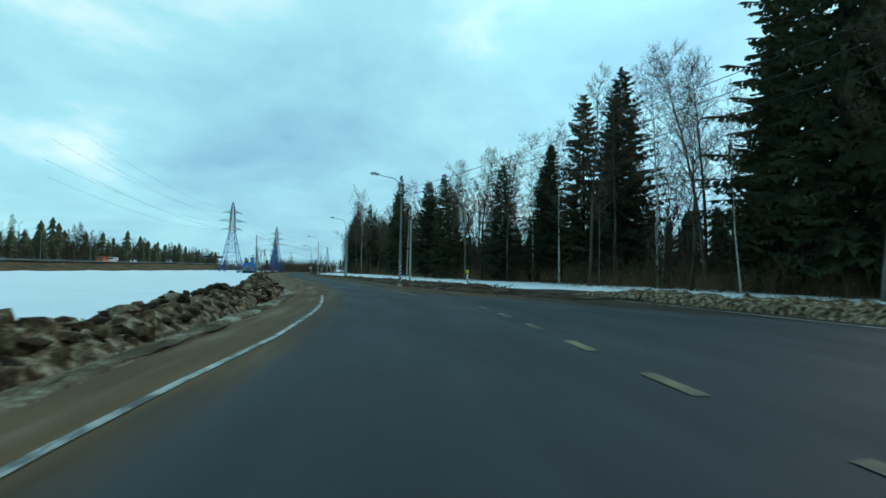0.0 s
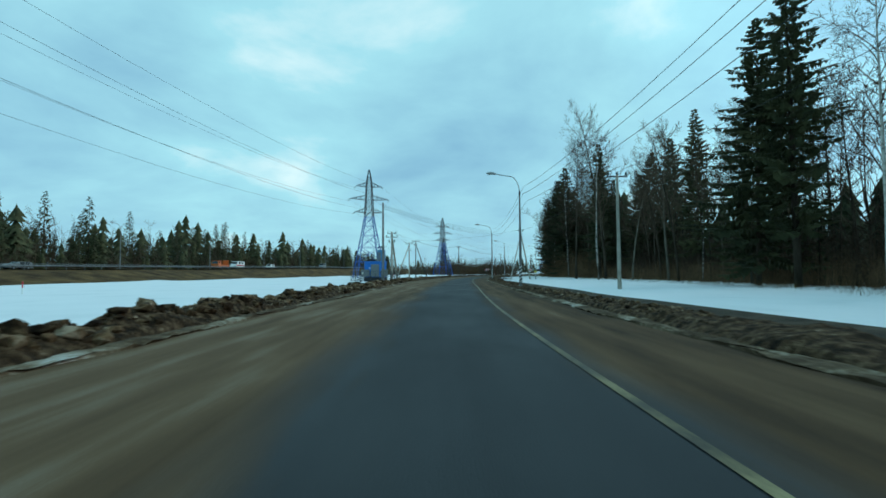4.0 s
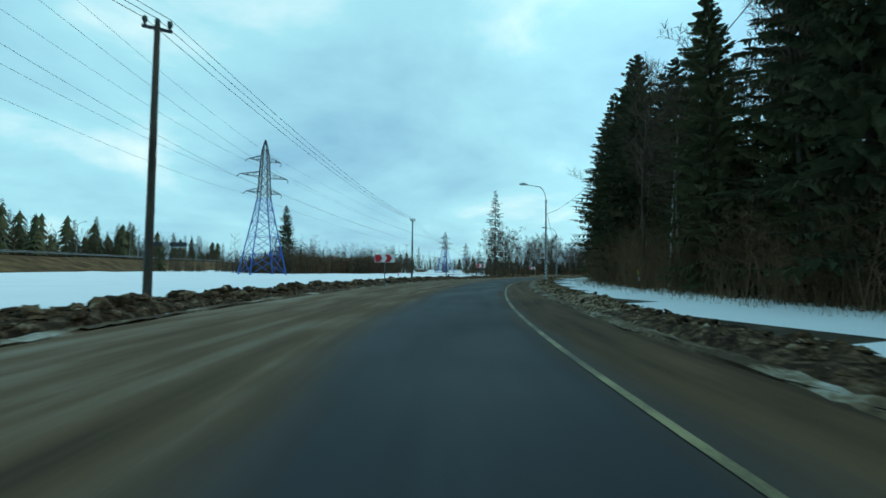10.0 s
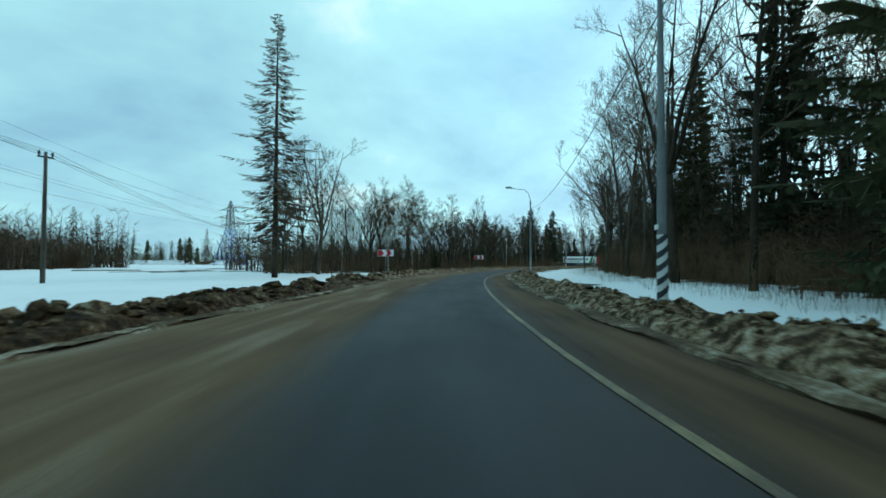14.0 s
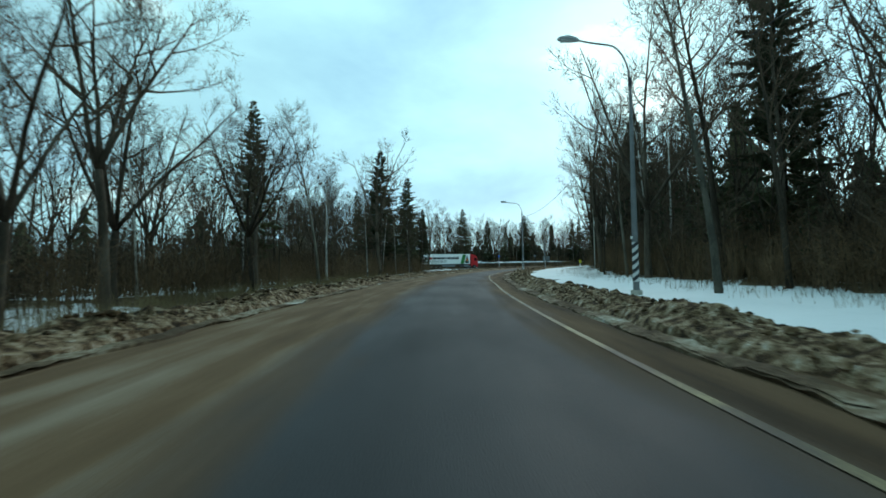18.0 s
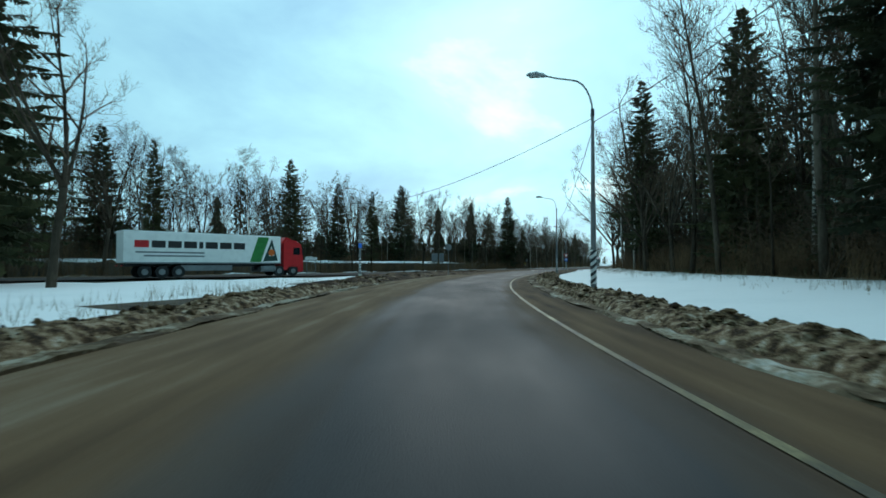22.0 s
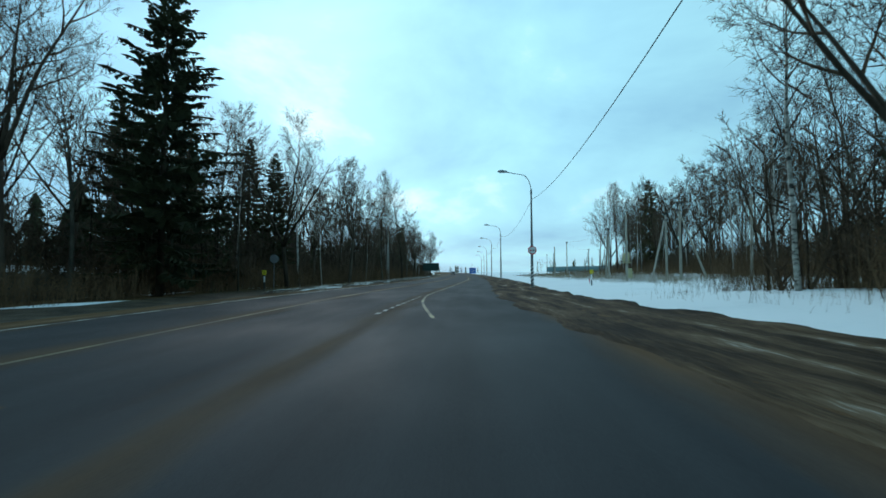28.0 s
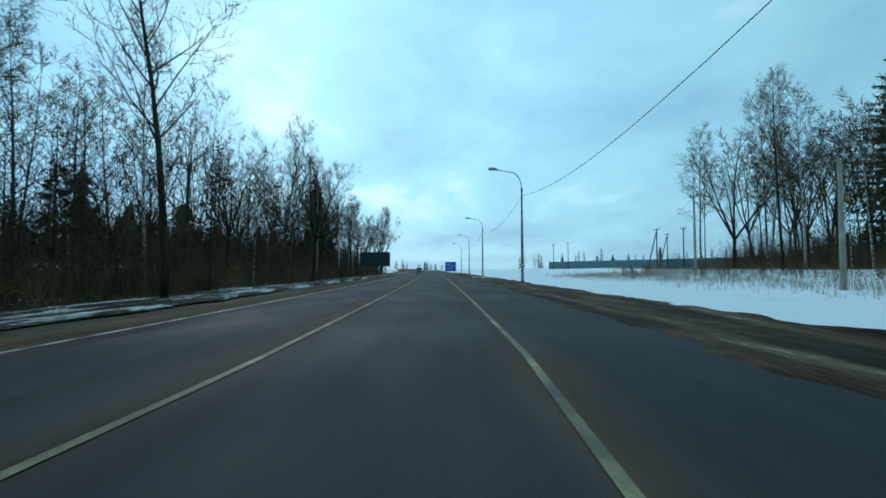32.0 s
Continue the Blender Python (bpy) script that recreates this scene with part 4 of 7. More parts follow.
def bare_tree(seed, height, fork=0.0, spread=0.5, low=0.35, boughs=22, droop=0.0, thick=1.0, shoots=NEAR, reach=0.24):
    """Trunk and crown shapes of a leafless tree; fork: where the trunk splits into spreading limbs (0: not)."""
    rng = random.Random(seed)
    trunk, crown = Shape(), Shape()
    fine = shoots[4]
    near = shoots is NEAR

    def stem(p, d, length, segs, wob, up):
        pts = [p.copy()]
        for i in range(segs):
            d = (d + Vector((rnd(rng, -wob, wob), rnd(rng, -wob, wob), rnd(rng, -wob, wob) * 0.6 + up))).normalized()
            p = p + d * (length / segs)
            pts.append(p.copy())
        return pts

    def along(pts, u):
        x = u * (len(pts) - 1)
        i = min(int(x), len(pts) - 2)
        return pts[i].lerp(pts[i + 1], x - i), (pts[i + 1] - pts[i]).normalized()

    def aside(dd, k, lo, hi):
        """A direction that leaves dd at an angle, turned round it step by step."""
        a = dd.orthogonal().normalized()
        w = k * 2.4 + rnd(rng, -0.6, 0.6)
        n = a * math.cos(w) + dd.cross(a) * math.sin(w)
        ang = rnd(rng, lo, hi)
        return dd * math.cos(ang) + n * math.sin(ang)

    def shoot(p, d, length, level):
        """The fine orders of branch: 3, 4 and 5."""
        if level == 3 and shoots[2]:
            m = p + d * length * 0.5 + Vector((0, 0, length * rnd(rng, -0.05, 0.08)))
            e = m + (d + Vector((rnd(rng, -.3, .3), rnd(rng, -.3, .3), 0.22 - droop * 1.3))).normalized() * length * 0.5
            ribbon(crown, p, m, e, fine * 1.9)
        else:
            m = e = p + d * length
            twig(crown, p, e, fine * (1.2 if level < 5 else 0.85))
        count = shoots[level - 1] if level < 5 else 0
        k0 = rng.randrange(9)
        for k in range(count):
            u = 0.2 + 0.8 * (k + rng.random()) / count
            q = p.lerp(m, u * 2) if u < 0.5 and m is not e else m.lerp(e, u * 2 - 1) if m is not e else p.lerp(e, u)
            nd = aside(d, k + k0, 0.45, 1.0) + Vector((0, 0, 0.16 - droop))
            shoot(q, nd.normalized(), max(0.3, length * rnd(rng, 0.42, 0.72) * (1.15 - 0.45 * u)), level + 1)

    def bough(p, d, length, r, up):
        pts = stem(p, d, length, 5 if near else 2, 0.17, up)
        rad = [r * (1 - 0.86 * i / (len(pts) - 1)) for i in range(len(pts))]
        if shoots is FAR:
            ribbon(crown, pts[0], pts[1], pts[2], r)
        else:
            crown.path(pts, rad, 4 if near else 3)
        k0 = rng.randrange(9)
        n = shoots[0] + (1 if length > 6 and near else 0)
        for k in range(n + 1):
            u = 0.22 + 0.78 * (k + rng.random()) / n if k < n else 1.0
            q, dd = along(pts, min(u, 1.0))
            nd = (aside(dd, k + k0, 0.5, 1.0) if k < n else dd) + Vector((0, 0, 0.12 - droop * 0.5))
            ln = max(0.7, length * rnd(rng, 0.34, 0.56) * (1.15 - 0.45 * u))
            sub = stem(q, nd.normalized(), ln, 3, 0.2, 0.05 - droop * 0.3)
            rr = max(0.011, r * 0.42 * (1.1 - 0.6 * u))
            if near:
                crown.path(sub, [rr, rr * 0.75, rr * 0.5, rr * 0.25], 3)
            else:
                ribbon(crown, sub[0], sub[1], sub[3], max(rr * 0.8, fine))
            c = shoots[1]
            j0 = rng.randrange(9)
            for j in range(c + 1):
                v = 0.15 + 0.85 * (j + rng.random()) / c if j < c else 1.0
                w, wd = along(sub, min(v, 1.0))
                sd = (aside(wd, j + j0, 0.5, 1.05) if j < c else wd) + Vector((0, 0, 0.12 - droop * 0.8))
                shoot(w, sd.normalized(), max(0.45, ln * rnd(rng, 0.36, 0.62) * (1.15 - 0.45 * v)), 3)

    height *= 0.94
    r = height * 0.0095 * thick
    sides = 7 if near else 4
    base_d = Vector((rnd(rng, -.05, .05), rnd(rng, -.05, .05), 1)).normalized()
    if fork:
        stock = stem(Vector((0, 0, -0.15)), base_d, height * fork, 4, 0.05, 0.0)
        trunk.path(stock, [r * (1.18, 0.98, 0.92, 0.88, 0.86)[i] for i in range(5)], sides)
        heads = rng.choice((4, 5))
        for k in range(heads):
            a = 6.283 * k / heads + rnd(rng, -0.5, 0.5)
            tilt = rnd(rng, 0.3, 0.62) if k else 0.1
            d = Vector((math.cos(a) * tilt, math.sin(a) * tilt, 1)).normalized()
            limb = stem(stock[-1], d, height * (1 - fork) * rnd(rng, 0.8, 0.98), 6 if near else 4, 0.11, 0.02)
            m = len(limb) - 1
            trunk.path(limb, [r * 0.56 * (1 - 0.9 * i / m) + 0.01 for i in range(m + 1)], 5 if near else 3)
            cnt = max(4, boughs // heads)
            for j in range(cnt):
                u = 0.16 + 0.82 * (j + rng.random()) / cnt
                q, dd = along(limb, u)
                nd = aside(dd, j + k, 0.5, 1.05) + Vector((math.cos(a), math.sin(a), 0)) * 0.25 * spread
                bough(q, nd.normalized(), height * reach * rnd(rng, 0.75, 1.2) * (1.25 - 0.75 * u), r * 0.27 * (1.15 - 0.8 * u) + 0.014, 0.06)
    else:
        pts = stem(Vector((0, 0, -0.15)), base_d, height, 8 if near else 3, 0.05, 0.012)
        m = len(pts) - 1
        trunk.path(pts, [r * (1.12 if i == 0 else 1 - 0.92 * i / m) for i in range(m + 1)], sides)
        for k in range(boughs):
            u = low + (0.985 - low) * (k + rng.random()) / boughs
            q, dd = along(pts, u)
            a = k * 2.4 + rnd(rng, -0.5, 0.5)
            d = Vector((math.cos(a) * spread * 2, math.sin(a) * spread * 2, rnd(rng, 0.55, 1.1))).normalized()
            full = min(1.0, 0.55 + (u - low) * 2.2)
            bough(q, d, height * reach * rnd(rng, 0.7, 1.15) * full * (1.22 - 0.98 * u) * 1.35, r * 0.34 * (1.1 - 0.85 * u) + 0.012, 0.09 - droop * 0.2)
    return trunk, crown


def spruce_tree(seed, height, n=240, width=0.2, bare=0.08, sprays=5, ragged=0.3, thin=1.0, fine=1.0):
    """A conifer: drooping boughs set round the trunk at all heights, each with hanging sprays of needles."""
    rng = random.Random(seed)
    trunk, crown = Shape(), Shape()
    trunk.path([(0, 0, -0.15), (0, 0, height * 0.5), (0, 0, height)], [height * 0.011, height * 0.0065, 0.01], 6)
    for i in range(n):
        u = min(bare + (1 - bare) * ((i + rng.random()) / n) ** 0.92, 0.993)
        gap = 0.5 + 0.5 * noise.noise(Vector((u * 9, i * 0.013, seed)))
        if rng.random() < ragged * gap * 0.6:
            continue
        a = i * 2.39996 + rnd(rng, -.4, .4)
        ln = (height * width * (1 - u) ** 0.74 * (1.0 if u > bare + 0.14 else 0.8) + 0.12) * rnd(rng, 1 - ragged * 1.1, 1.12)
        out, side = Vector((math.cos(a), math.sin(a), 0)), Vector((-math.sin(a), math.cos(a), 0))
        drop = rnd(rng, 0.22, 0.6) * (1 - u * 0.9)
        p0 = Vector((0, 0, height * u))
        p1, p2 = (p0 + out * ln * f + Vector((0, 0, -ln * drop * (f - 0.5 * f ** 3) + 0.22 * ln * u * f)) for f in (0.5, 1.0))
        spike(crown, p0, p2, 0.03)
        for j in range(sprays):
            f = 0.12 + 0.88 * (j + rng.random() * 0.8) / sprays
            q = p0.lerp(p1, f * 2) if f < 0.5 else p1.lerp(p2, f * 2 - 1)
            sl = (0.24 * ln * (1.05 - f) + 0.22) * rnd(rng, 0.6, 1.3) * fine
            for sd in (-1, 1):
                tip = q + side * sd * sl * rnd(rng, 0.6, 0.95) + out * sl * 0.6 + Vector((0, 0, -sl * rnd(rng, 0.1, 0.6)))
                wv = (out * 0.6 - side * sd * 0.4).normalized() * sl * 0.20 * thin
                mid = q.lerp(tip, rnd(rng, 0.35, 0.65))
                low = mid + Vector((0, 0, -sl * rnd(rng, 0.3, 0.65) * thin))
                crown.add([q, mid + wv, tip, low], [(0, 1, 2), (0, 3, 2)])
        crown.add([p1, p2 + side * 0.08 * ln * thin, p2 + out * 0.14 * ln, p2 - side * 0.08 * ln * thin], [(0, 1, 2, 3)])
    return trunk, crown


def far_conifer(seed, height, tiers=12, points=6, width=0.19):
    """A conifer seen from afar: ragged hanging skirts of branches, one above the other."""
    rng = random.Random(seed)
    trunk, crown = Shape(), Shape()
    trunk.path([(0, 0, -0.15), (0, 0, height * 0.97)], [height * 0.011, 0.03], 4)
    for i in range(tiers):
        u = 0.03 + 0.9 * (i + rnd(rng, -.35, .35)) / tiers
        z1 = min(height * (u + rnd(rng, 1.1, 1.9) / tiers), height * 0.97)
        full = rnd(rng, 0.75, 1.15)
        vs = [(0, 0, z1)]
        for k in range(points * 2):
            a = math.pi * (k + rnd(rng, -.4, .4)) / points + i * 1.3
            r = height * width * full * (1 - u) ** 0.8 * (rnd(rng, 0.55, 1.3) if k % 2 else rnd(rng, 0.12, 0.4)) + 0.1
            vs.append((r * math.cos(a), r * math.sin(a), height * u - (rnd(rng, 0.1, 0.5) if k % 2 else -0.3) * r))
        n = points * 2
        crown.add(vs, [(0, 1 + k, 1 + (k + 1) % n) for k in range(n)])
    return trunk, crown


class Kind:
    """One tree shape, drawn once and set out many times."""

    def __init__(self, name, shapes, trunk_mat, crown_mat, label, category, group):
        t, c = shapes
        self.name, self.label, self.category, self.group = name, label, category, group
        self.shapes, self.mats = shapes, (trunk_mat, crown_mat)
        self.t, self.c = t.mesh("trunk", trunk_mat, smooth=True), c.mesh("crown", crown_mat)

    def plant(self, x, y, z=0.0, scale=1.0, turn=None, lean=0.0, label=""):
        m = pose(x, y, z, lean, 0, random.uniform(0, 360) if turn is None else turn) @ Matrix.Diagonal((scale, scale, scale * random.uniform(0.94, 1.08), 1))
        e = thing(self.name, m, label or self.label, self.category, self.group)
        part("trunk", self.t, None, e)
        part("crown", self.c, None, e)
        return e


LB = "tall leafless birch with a pale trunk in snowy woodland"
LA = "tall leafless tree with grey bark and bare twigs"
LO = "spreading leafless tree with forked limbs"
LS = "dark green spruce with drooping branches"
GW = "roadside woodland trees"
BIRCH = [Kind("birch", bare_tree(11 + i, 19 + i, low=0.36, spread=0.36, droop=0.22, boughs=22, thick=0.8, reach=0.21), M_BIRCH, M_TWIG, LB, "birch tree", GW) for i in range(3)]
ASPEN = [Kind("bare_tree", bare_tree(31 + i, 20 + i, low=(0.36, 0.44, 0.30)[i], spread=(0.38, 0.32, 0.46)[i], boughs=22, reach=(0.22, 0.20, 0.25)[i]), M_BARK if i else M_ASPEN, M_TWIG, LA, "tree", GW) for i in range(3)]
OAK = [Kind("bare_tree", bare_tree(51 + i, 19, fork=0.26 + 0.06 * i, boughs=24, thick=1.4, reach=0.22), M_BARK, M_TWIG, LO, "tree", GW) for i in range(3)]
POLE = [Kind("bare_tree", bare_tree(71 + i, 14 + 2 * i, low=0.42, spread=0.32, boughs=12, thick=0.6, shoots=(4, 4, 4, 0, 0.0095), reach=0.19), (M_BIRCH, M_ASPEN, M_BARK)[i], M_TWIG, "slender leafless young tree in the wood", "tree", GW) for i in range(3)]
MBIRCH = [Kind("birch", bare_tree(211 + i, 19, low=0.36, spread=0.36, droop=0.15, boughs=18, thick=0.8, shoots=MIDDLE, reach=0.21), M_BIRCH, M_TWIG, LB, "birch tree", GW) for i in range(2)]
MASPEN = [Kind("bare_tree", bare_tree(231 + i, 20, low=0.34 + 0.06 * i, spread=0.38, boughs=18, shoots=MIDDLE, reach=0.22), M_BARK, M_TWIG, LA, "tree", GW) for i in range(2)]
MOAK = [Kind("bare_tree", bare_tree(251 + i, 19, fork=0.28 + 0.06 * i, boughs=20, thick=1.2, shoots=MIDDLE, reach=0.22), M_BARK, M_TWIG, LO, "tree", GW) for i in range(2)]
SPRUCE = [Kind("spruce", spruce_tree(91 + i, 20 + i, width=(0.245, 0.28, 0.23)[i], bare=(0.05, 0.08, 0.16)[i], ragged=(0.35, 0.45, 0.55)[i], n=225, sprays=13, thin=1.1, fine=0.86), M_BARK, M_SPRUCE, LS, "spruce tree", GW) for i in range(3)]
FARSPRUCE = [Kind("spruce", spruce_tree(111 + i, 16, n=95, sprays=2, width=0.21, bare=0.04, thin=1.7), M_BARK, M_SPRUCE, "distant dark spruce", "spruce tree", "") for i in range(2)]
YOUNG = [Kind("spruce", spruce_tree(311 + i, 16, n=58, sprays=2, width=(0.24, 0.30, 0.27)[i], bare=0.02, ragged=0.4, thin=1.9), M_BARK, M_SPRUCE, "young spruce in the wood", "spruce tree", "") for i in range(3)]
FARBARE = [Kind("bare_tree", bare_tree(121 + i, 17, low=0.3, spread=0.40, boughs=13, fork=0.3 * (i % 2), shoots=MIDDLE, reach=0.23), M_BARK, M_TWIG, "distant leafless tree", "tree", "") for i in range(3)]
TINY = [Kind("spruce", far_conifer(151 + i, 16, width=0.18 + 0.03 * i), M_BARK, M_SPRUCE, "distant spruce", "spruce tree", "") for i in range(3)]
BROAD = [Kind("spruce", far_conifer(171 + i, 16, tiers=13, points=7, width=0.25 + 0.04 * i), M_BARK, M_SPRUCE, "distant spruce", "spruce tree", "") for i in range(3)]
def thicket_bush(seed, height):
    """A clump of young stems, twiggy from the ground up."""
    rng = random.Random(seed)
    sh = Shape()
    for k in range(15):
        q = Vector((rng.gauss(0, 1.3), rng.gauss(0, 1.3), -0.2))
        e = q + Vector((rng.gauss(0, 0.13), rng.gauss(0, 0.13), 1)) * height * rnd(rng, 0.45, 1.0)
        twig(sh, q, e, 0.12)
        for j in range(9):
            u = rnd(rng, 0.08, 0.95)
            p = q.lerp(e, u)
            a = rnd(rng, 0, 6.28)
            twig(sh, p, p + Vector((math.cos(a) * 0.8, math.sin(a) * 0.8, rnd(rng, 0.2, 1.1))) * height * rnd(rng, 0.08, 0.19), 0.075)
    return Shape().tube((0, 0, -0.2), (0, 0, height * 0.6), 0.09, 0.03, 4), sh


BUSH = [Kind("bush", thicket_bush(181 + i, 16), M_BARK, M_TWIG, "clump of leafless saplings", "bush", "") for i in range(3)]
TINYBARE = [Kind("bare_tree", bare_tree(161 + i, 15, low=0.15, spread=0.42, boughs=11, fork=0.25 * (i % 2), shoots=FAR, reach=0.24), M_BARK, M_TWIG, "distant leafless tree", "tree", "") for i in range(3)]


def joined(name, places, label, category):
    """Many trees in one mesh: places of (kind, x, y, z, scale, turn)."""
    mats, vs, fs, mi, n = [], [], [], [], 0
    for kd, x, y, z, sc, tn in places:
        for shp, mat in zip(kd.shapes, kd.mats):
            if mat not in mats:
                mats.append(mat)
            v, f = tri_arrays(shp)
            c, s = math.cos(tn), math.sin(tn)
            w = v * sc
            vs.append(np.stack([w[:, 0] * c - w[:, 1] * s + x, w[:, 0] * s + w[:, 1] * c + y, w[:, 2] + z], 1))
            fs.append(f + n)
            mi.append(np.full(len(f), mats.index(mat)))
            n += len(v)
    v, f, mi = np.vstack(vs), np.vstack(fs), np.concatenate(mi)
    me = bpy.data.meshes.new(name)
    me.vertices.add(len(v))
    me.vertices.foreach_set("co", v.ravel())
    me.loops.add(len(f) * 3)
    me.loops.foreach_set("vertex_index", f.ravel())
    me.polygons.add(len(f))
    me.polygons.foreach_set("loop_start", np.arange(len(f)) * 3)
    for m in mats:
        me.materials.append(m)
    me.polygons.foreach_set("material_index", mi)
    me.update()
    me.validate()
    return tagged(new(name, me), label, category, kind="stuff")


TRI = {}


def tri_arrays(shp):
    if id(shp) not in TRI:
        f = [(q[0], q[i], q[i + 1]) for q in shp.f for i in range(1, len(q) - 1)]
        TRI[id(shp)] = (np.array([tuple(v) for v in shp.v]), np.array(f))
    return TRI[id(shp)]


random.seed(7)
planted = []


def free(x, y, gap):
    if any((x - a) ** 2 + (y - b) ** 2 < gap * gap for a, b in planted):
        return False
    planted.append((x, y))
    return True


def mix(kinds, weights):
    return random.choice(random.choices(kinds, weights)[0])


# single trees that stand out
for x, y, h, k in [(38.9, 52.4, 26, 0), (30.0, 90.4, 20, 1), (31.5, 84.9, 20, 0), (37.2, 204.8, 27, 0), (52.1, 180.8, 28, 0), (162.3, 398.3, 19.5, 1), (131.5, 384.5, 14, 2), (199.9, 422.8, 23.3, 1),
                   (7.6, 398.2, 23, 1), (267.3, 437.8, 17.5, 0), (317.1, 441.3, 16.8, 1), (354.3, 431.8, 24.5, 2), (358.2, 417.9, 19.6, 0), (359.6, 426.1, 19.5, 1), (468.5, 398.8, 18, 1), (412.8, 334.6, 25.5, 1)]:
    planted.append((x, y))
    SPRUCE[k].plant(x, y, 0, h / (20 + k))
LARCH = Kind("larch", spruce_tree(201, 24, n=210, width=0.235, bare=0.10, sprays=13, ragged=0.6, thin=0.30), M_BARK, M_LARCH, "tall brown half-bare conifer standing alone on snow", "larch tree", "")
planted.append((63.2, 331.5))
LARCH.plant(63.2, 331.5)
planted.append((69, 337))
OAK[1].plant(69.5, 338, 0, 0.85)


# low young spruces on the bank by the left wood
for ss, oo, h in ((370.5, -9.4, 3.0), (372.2, -10.3, 3.6), (369.0, -10.6, 2.6), (373.8, -9.8, 2.4)):
    q = SLIP.at(ss, oo)
    planted.append((q.x, q.y))
    SPRUCE[1].plant(q.x, q.y, 0, h / 21, label="low dark green young spruce at the wood's edge")


# bare trees and spruces that stand out at the wood's edge
for k, x, y, h in [(ASPEN[1], 30.9, 173.9, 25), (BIRCH[1], 35.0, 194.7, 22), (ASPEN[0], 49.1, 205.7, 24), (BIRCH[0], 45.1, 88.1, 19), (SPRUCE[1], 41.5, 27.9, 29), (SPRUCE[0], 45.2, 24.8, 28), (ASPEN[2], 34.5, 45.3, 23),
                   (SPRUCE[1], 35.0, 20.0, 27), (ASPEN[0], 37.7, 32.8, 24), (BIRCH[0], 36.5, 37.5, 24), (ASPEN[1], 45.2, 39.4, 25), (BIRCH[2], 36.5, 61.0, 20), (ASPEN[1], 37.0, 69.0, 19), (ASPEN[0], 40.0, 77.0, 19), (SPRUCE[0], 45, 53, 25), (SPRUCE[0], 44, 70, 20), (SPRUCE[1], 41, 47.5, 25), (SPRUCE[0], 50, 61, 24), (SPRUCE[1], 37.5, 58.0, 19.5), (SPRUCE[0], 40.5, 62.5, 20), (BIRCH[2], 30.5, 160.0, 23), (ASPEN[2], 33.5, 165.5, 26),
                   (SPRUCE[1], 59.5, 276.5, 24), (SPRUCE[0], 57.0, 271.0, 25), (SPRUCE[1], 56.8, 266.0, 26), (SPRUCE[0], 57.5, 262.0, 26), (SPRUCE[0], 52.0, 261.0, 23), (SPRUCE[1], 50.0, 257.0, 25), (SPRUCE[0], 48.5, 246.0, 26), (SPRUCE[1], 38.0, 217.0, 25), (SPRUCE[0], 37.5, 211.5, 26), (SPRUCE[1], 41.0, 224.0, 23),
                   (BIRCH[1], 126.4, 378.3, 12), (OAK[0], 122.5, 381.5, 13), (OAK[1], 152.6, 390.0, 19), (ASPEN[0], 130.6, 352.4, 18), (OAK[1], 200.0, 417.0, 18.5), (OAK[2], 189.5, 426.0, 20), (OAK[1], 187.0, 422.5, 17), (OAK[0], 235.3, 384.0, 16), (OAK[1], 100.8, 360.6, 12), (BIRCH[0], 134.5, 379.5, 11), (OAK[0], 110.0, 371.0, 14), (OAK[2], 97.5, 366.0, 17), (OAK[0], 273.5, 385.5, 20), (OAK[1], 380.9, 406.1, 18)]:
    planted.append((x, y))
    k.plant(x, y, 0, h / 20)


def wood(line, s0, s1, edge, depth, spacing, weights, side, big=1.0, keep=2, limit=None):
    """Sets trees out behind an edge line: the front rows one by one, those behind joined."""
    kinds, second = (SPRUCE, BIRCH, ASPEN, OAK, POLE), (SPRUCE, MBIRCH, MASPEN, MOAK, POLE)
    behind = []
    s = s0
    while s < s1:
        o, row, d = edge(s), 0, 0.0
        while d < depth:
            ss, oo = s + random.uniform(-0.45, 0.45) * spacing, o + d + random.uniform(-0.4, 0.4) * spacing * (0.6 + 0.4 * (row > 0))
            p = line.at(ss, side * oo)
            ok = limit is None or limit(p)
            if ok and free(p.x, p.y, spacing * 0.45):
                if row >= keep:
                    k = mix((FARSPRUCE, FARBARE) if row < keep + 2 else (TINY, TINYBARE), (weights[0] * 1.2, sum(weights[1:]) * 0.8))
                    behind.append((k, p.x, p.y, 0.0, random.uniform(0.95, 1.4) * big, random.uniform(0, 6.28)))
                else:
                    mix(second if row else kinds, weights).plant(p.x, p.y, 0, random.uniform(0.75, 1.12) * big, lean=random.uniform(-2.5, 2.5))
            d += spacing * (0.9 if row else 1.0)
            row += 1
        s += spacing
    if behind:
        joined("woodland", behind, "dense leafless trees and spruces deeper in the wood", "woodland")


def fill(line, s0, s1, edge, side, near, depth, spacing, spruce, lo, hi, limit=None):
    """Dense young growth that closes the wood behind its front rows."""
    out = []
    for s in np.arange(s0, s1, spacing):
        for dd in np.arange(near, near + depth, spacing):
            ss = s + random.uniform(-0.5, 0.5) * spacing
            p = line.at(ss, side * (edge(ss) + dd + random.uniform(-0.5, 0.5) * spacing))
            if limit and not limit(p):
                continue
            k = mix((YOUNG if dd < 14 else BROAD, TINYBARE, BUSH), (spruce, (1 - spruce) * 0.35, (1 - spruce) * 0.65))
            tall = random.uniform(lo, hi) * (1.2 if k in TINYBARE else 0.95)
            out.append((k, p.x, p.y, -0.1, tall / 16, random.uniform(0, 6.28)))
    joined("young_growth", out, "dense dark young spruces and brushwood inside the wood", "woodland")


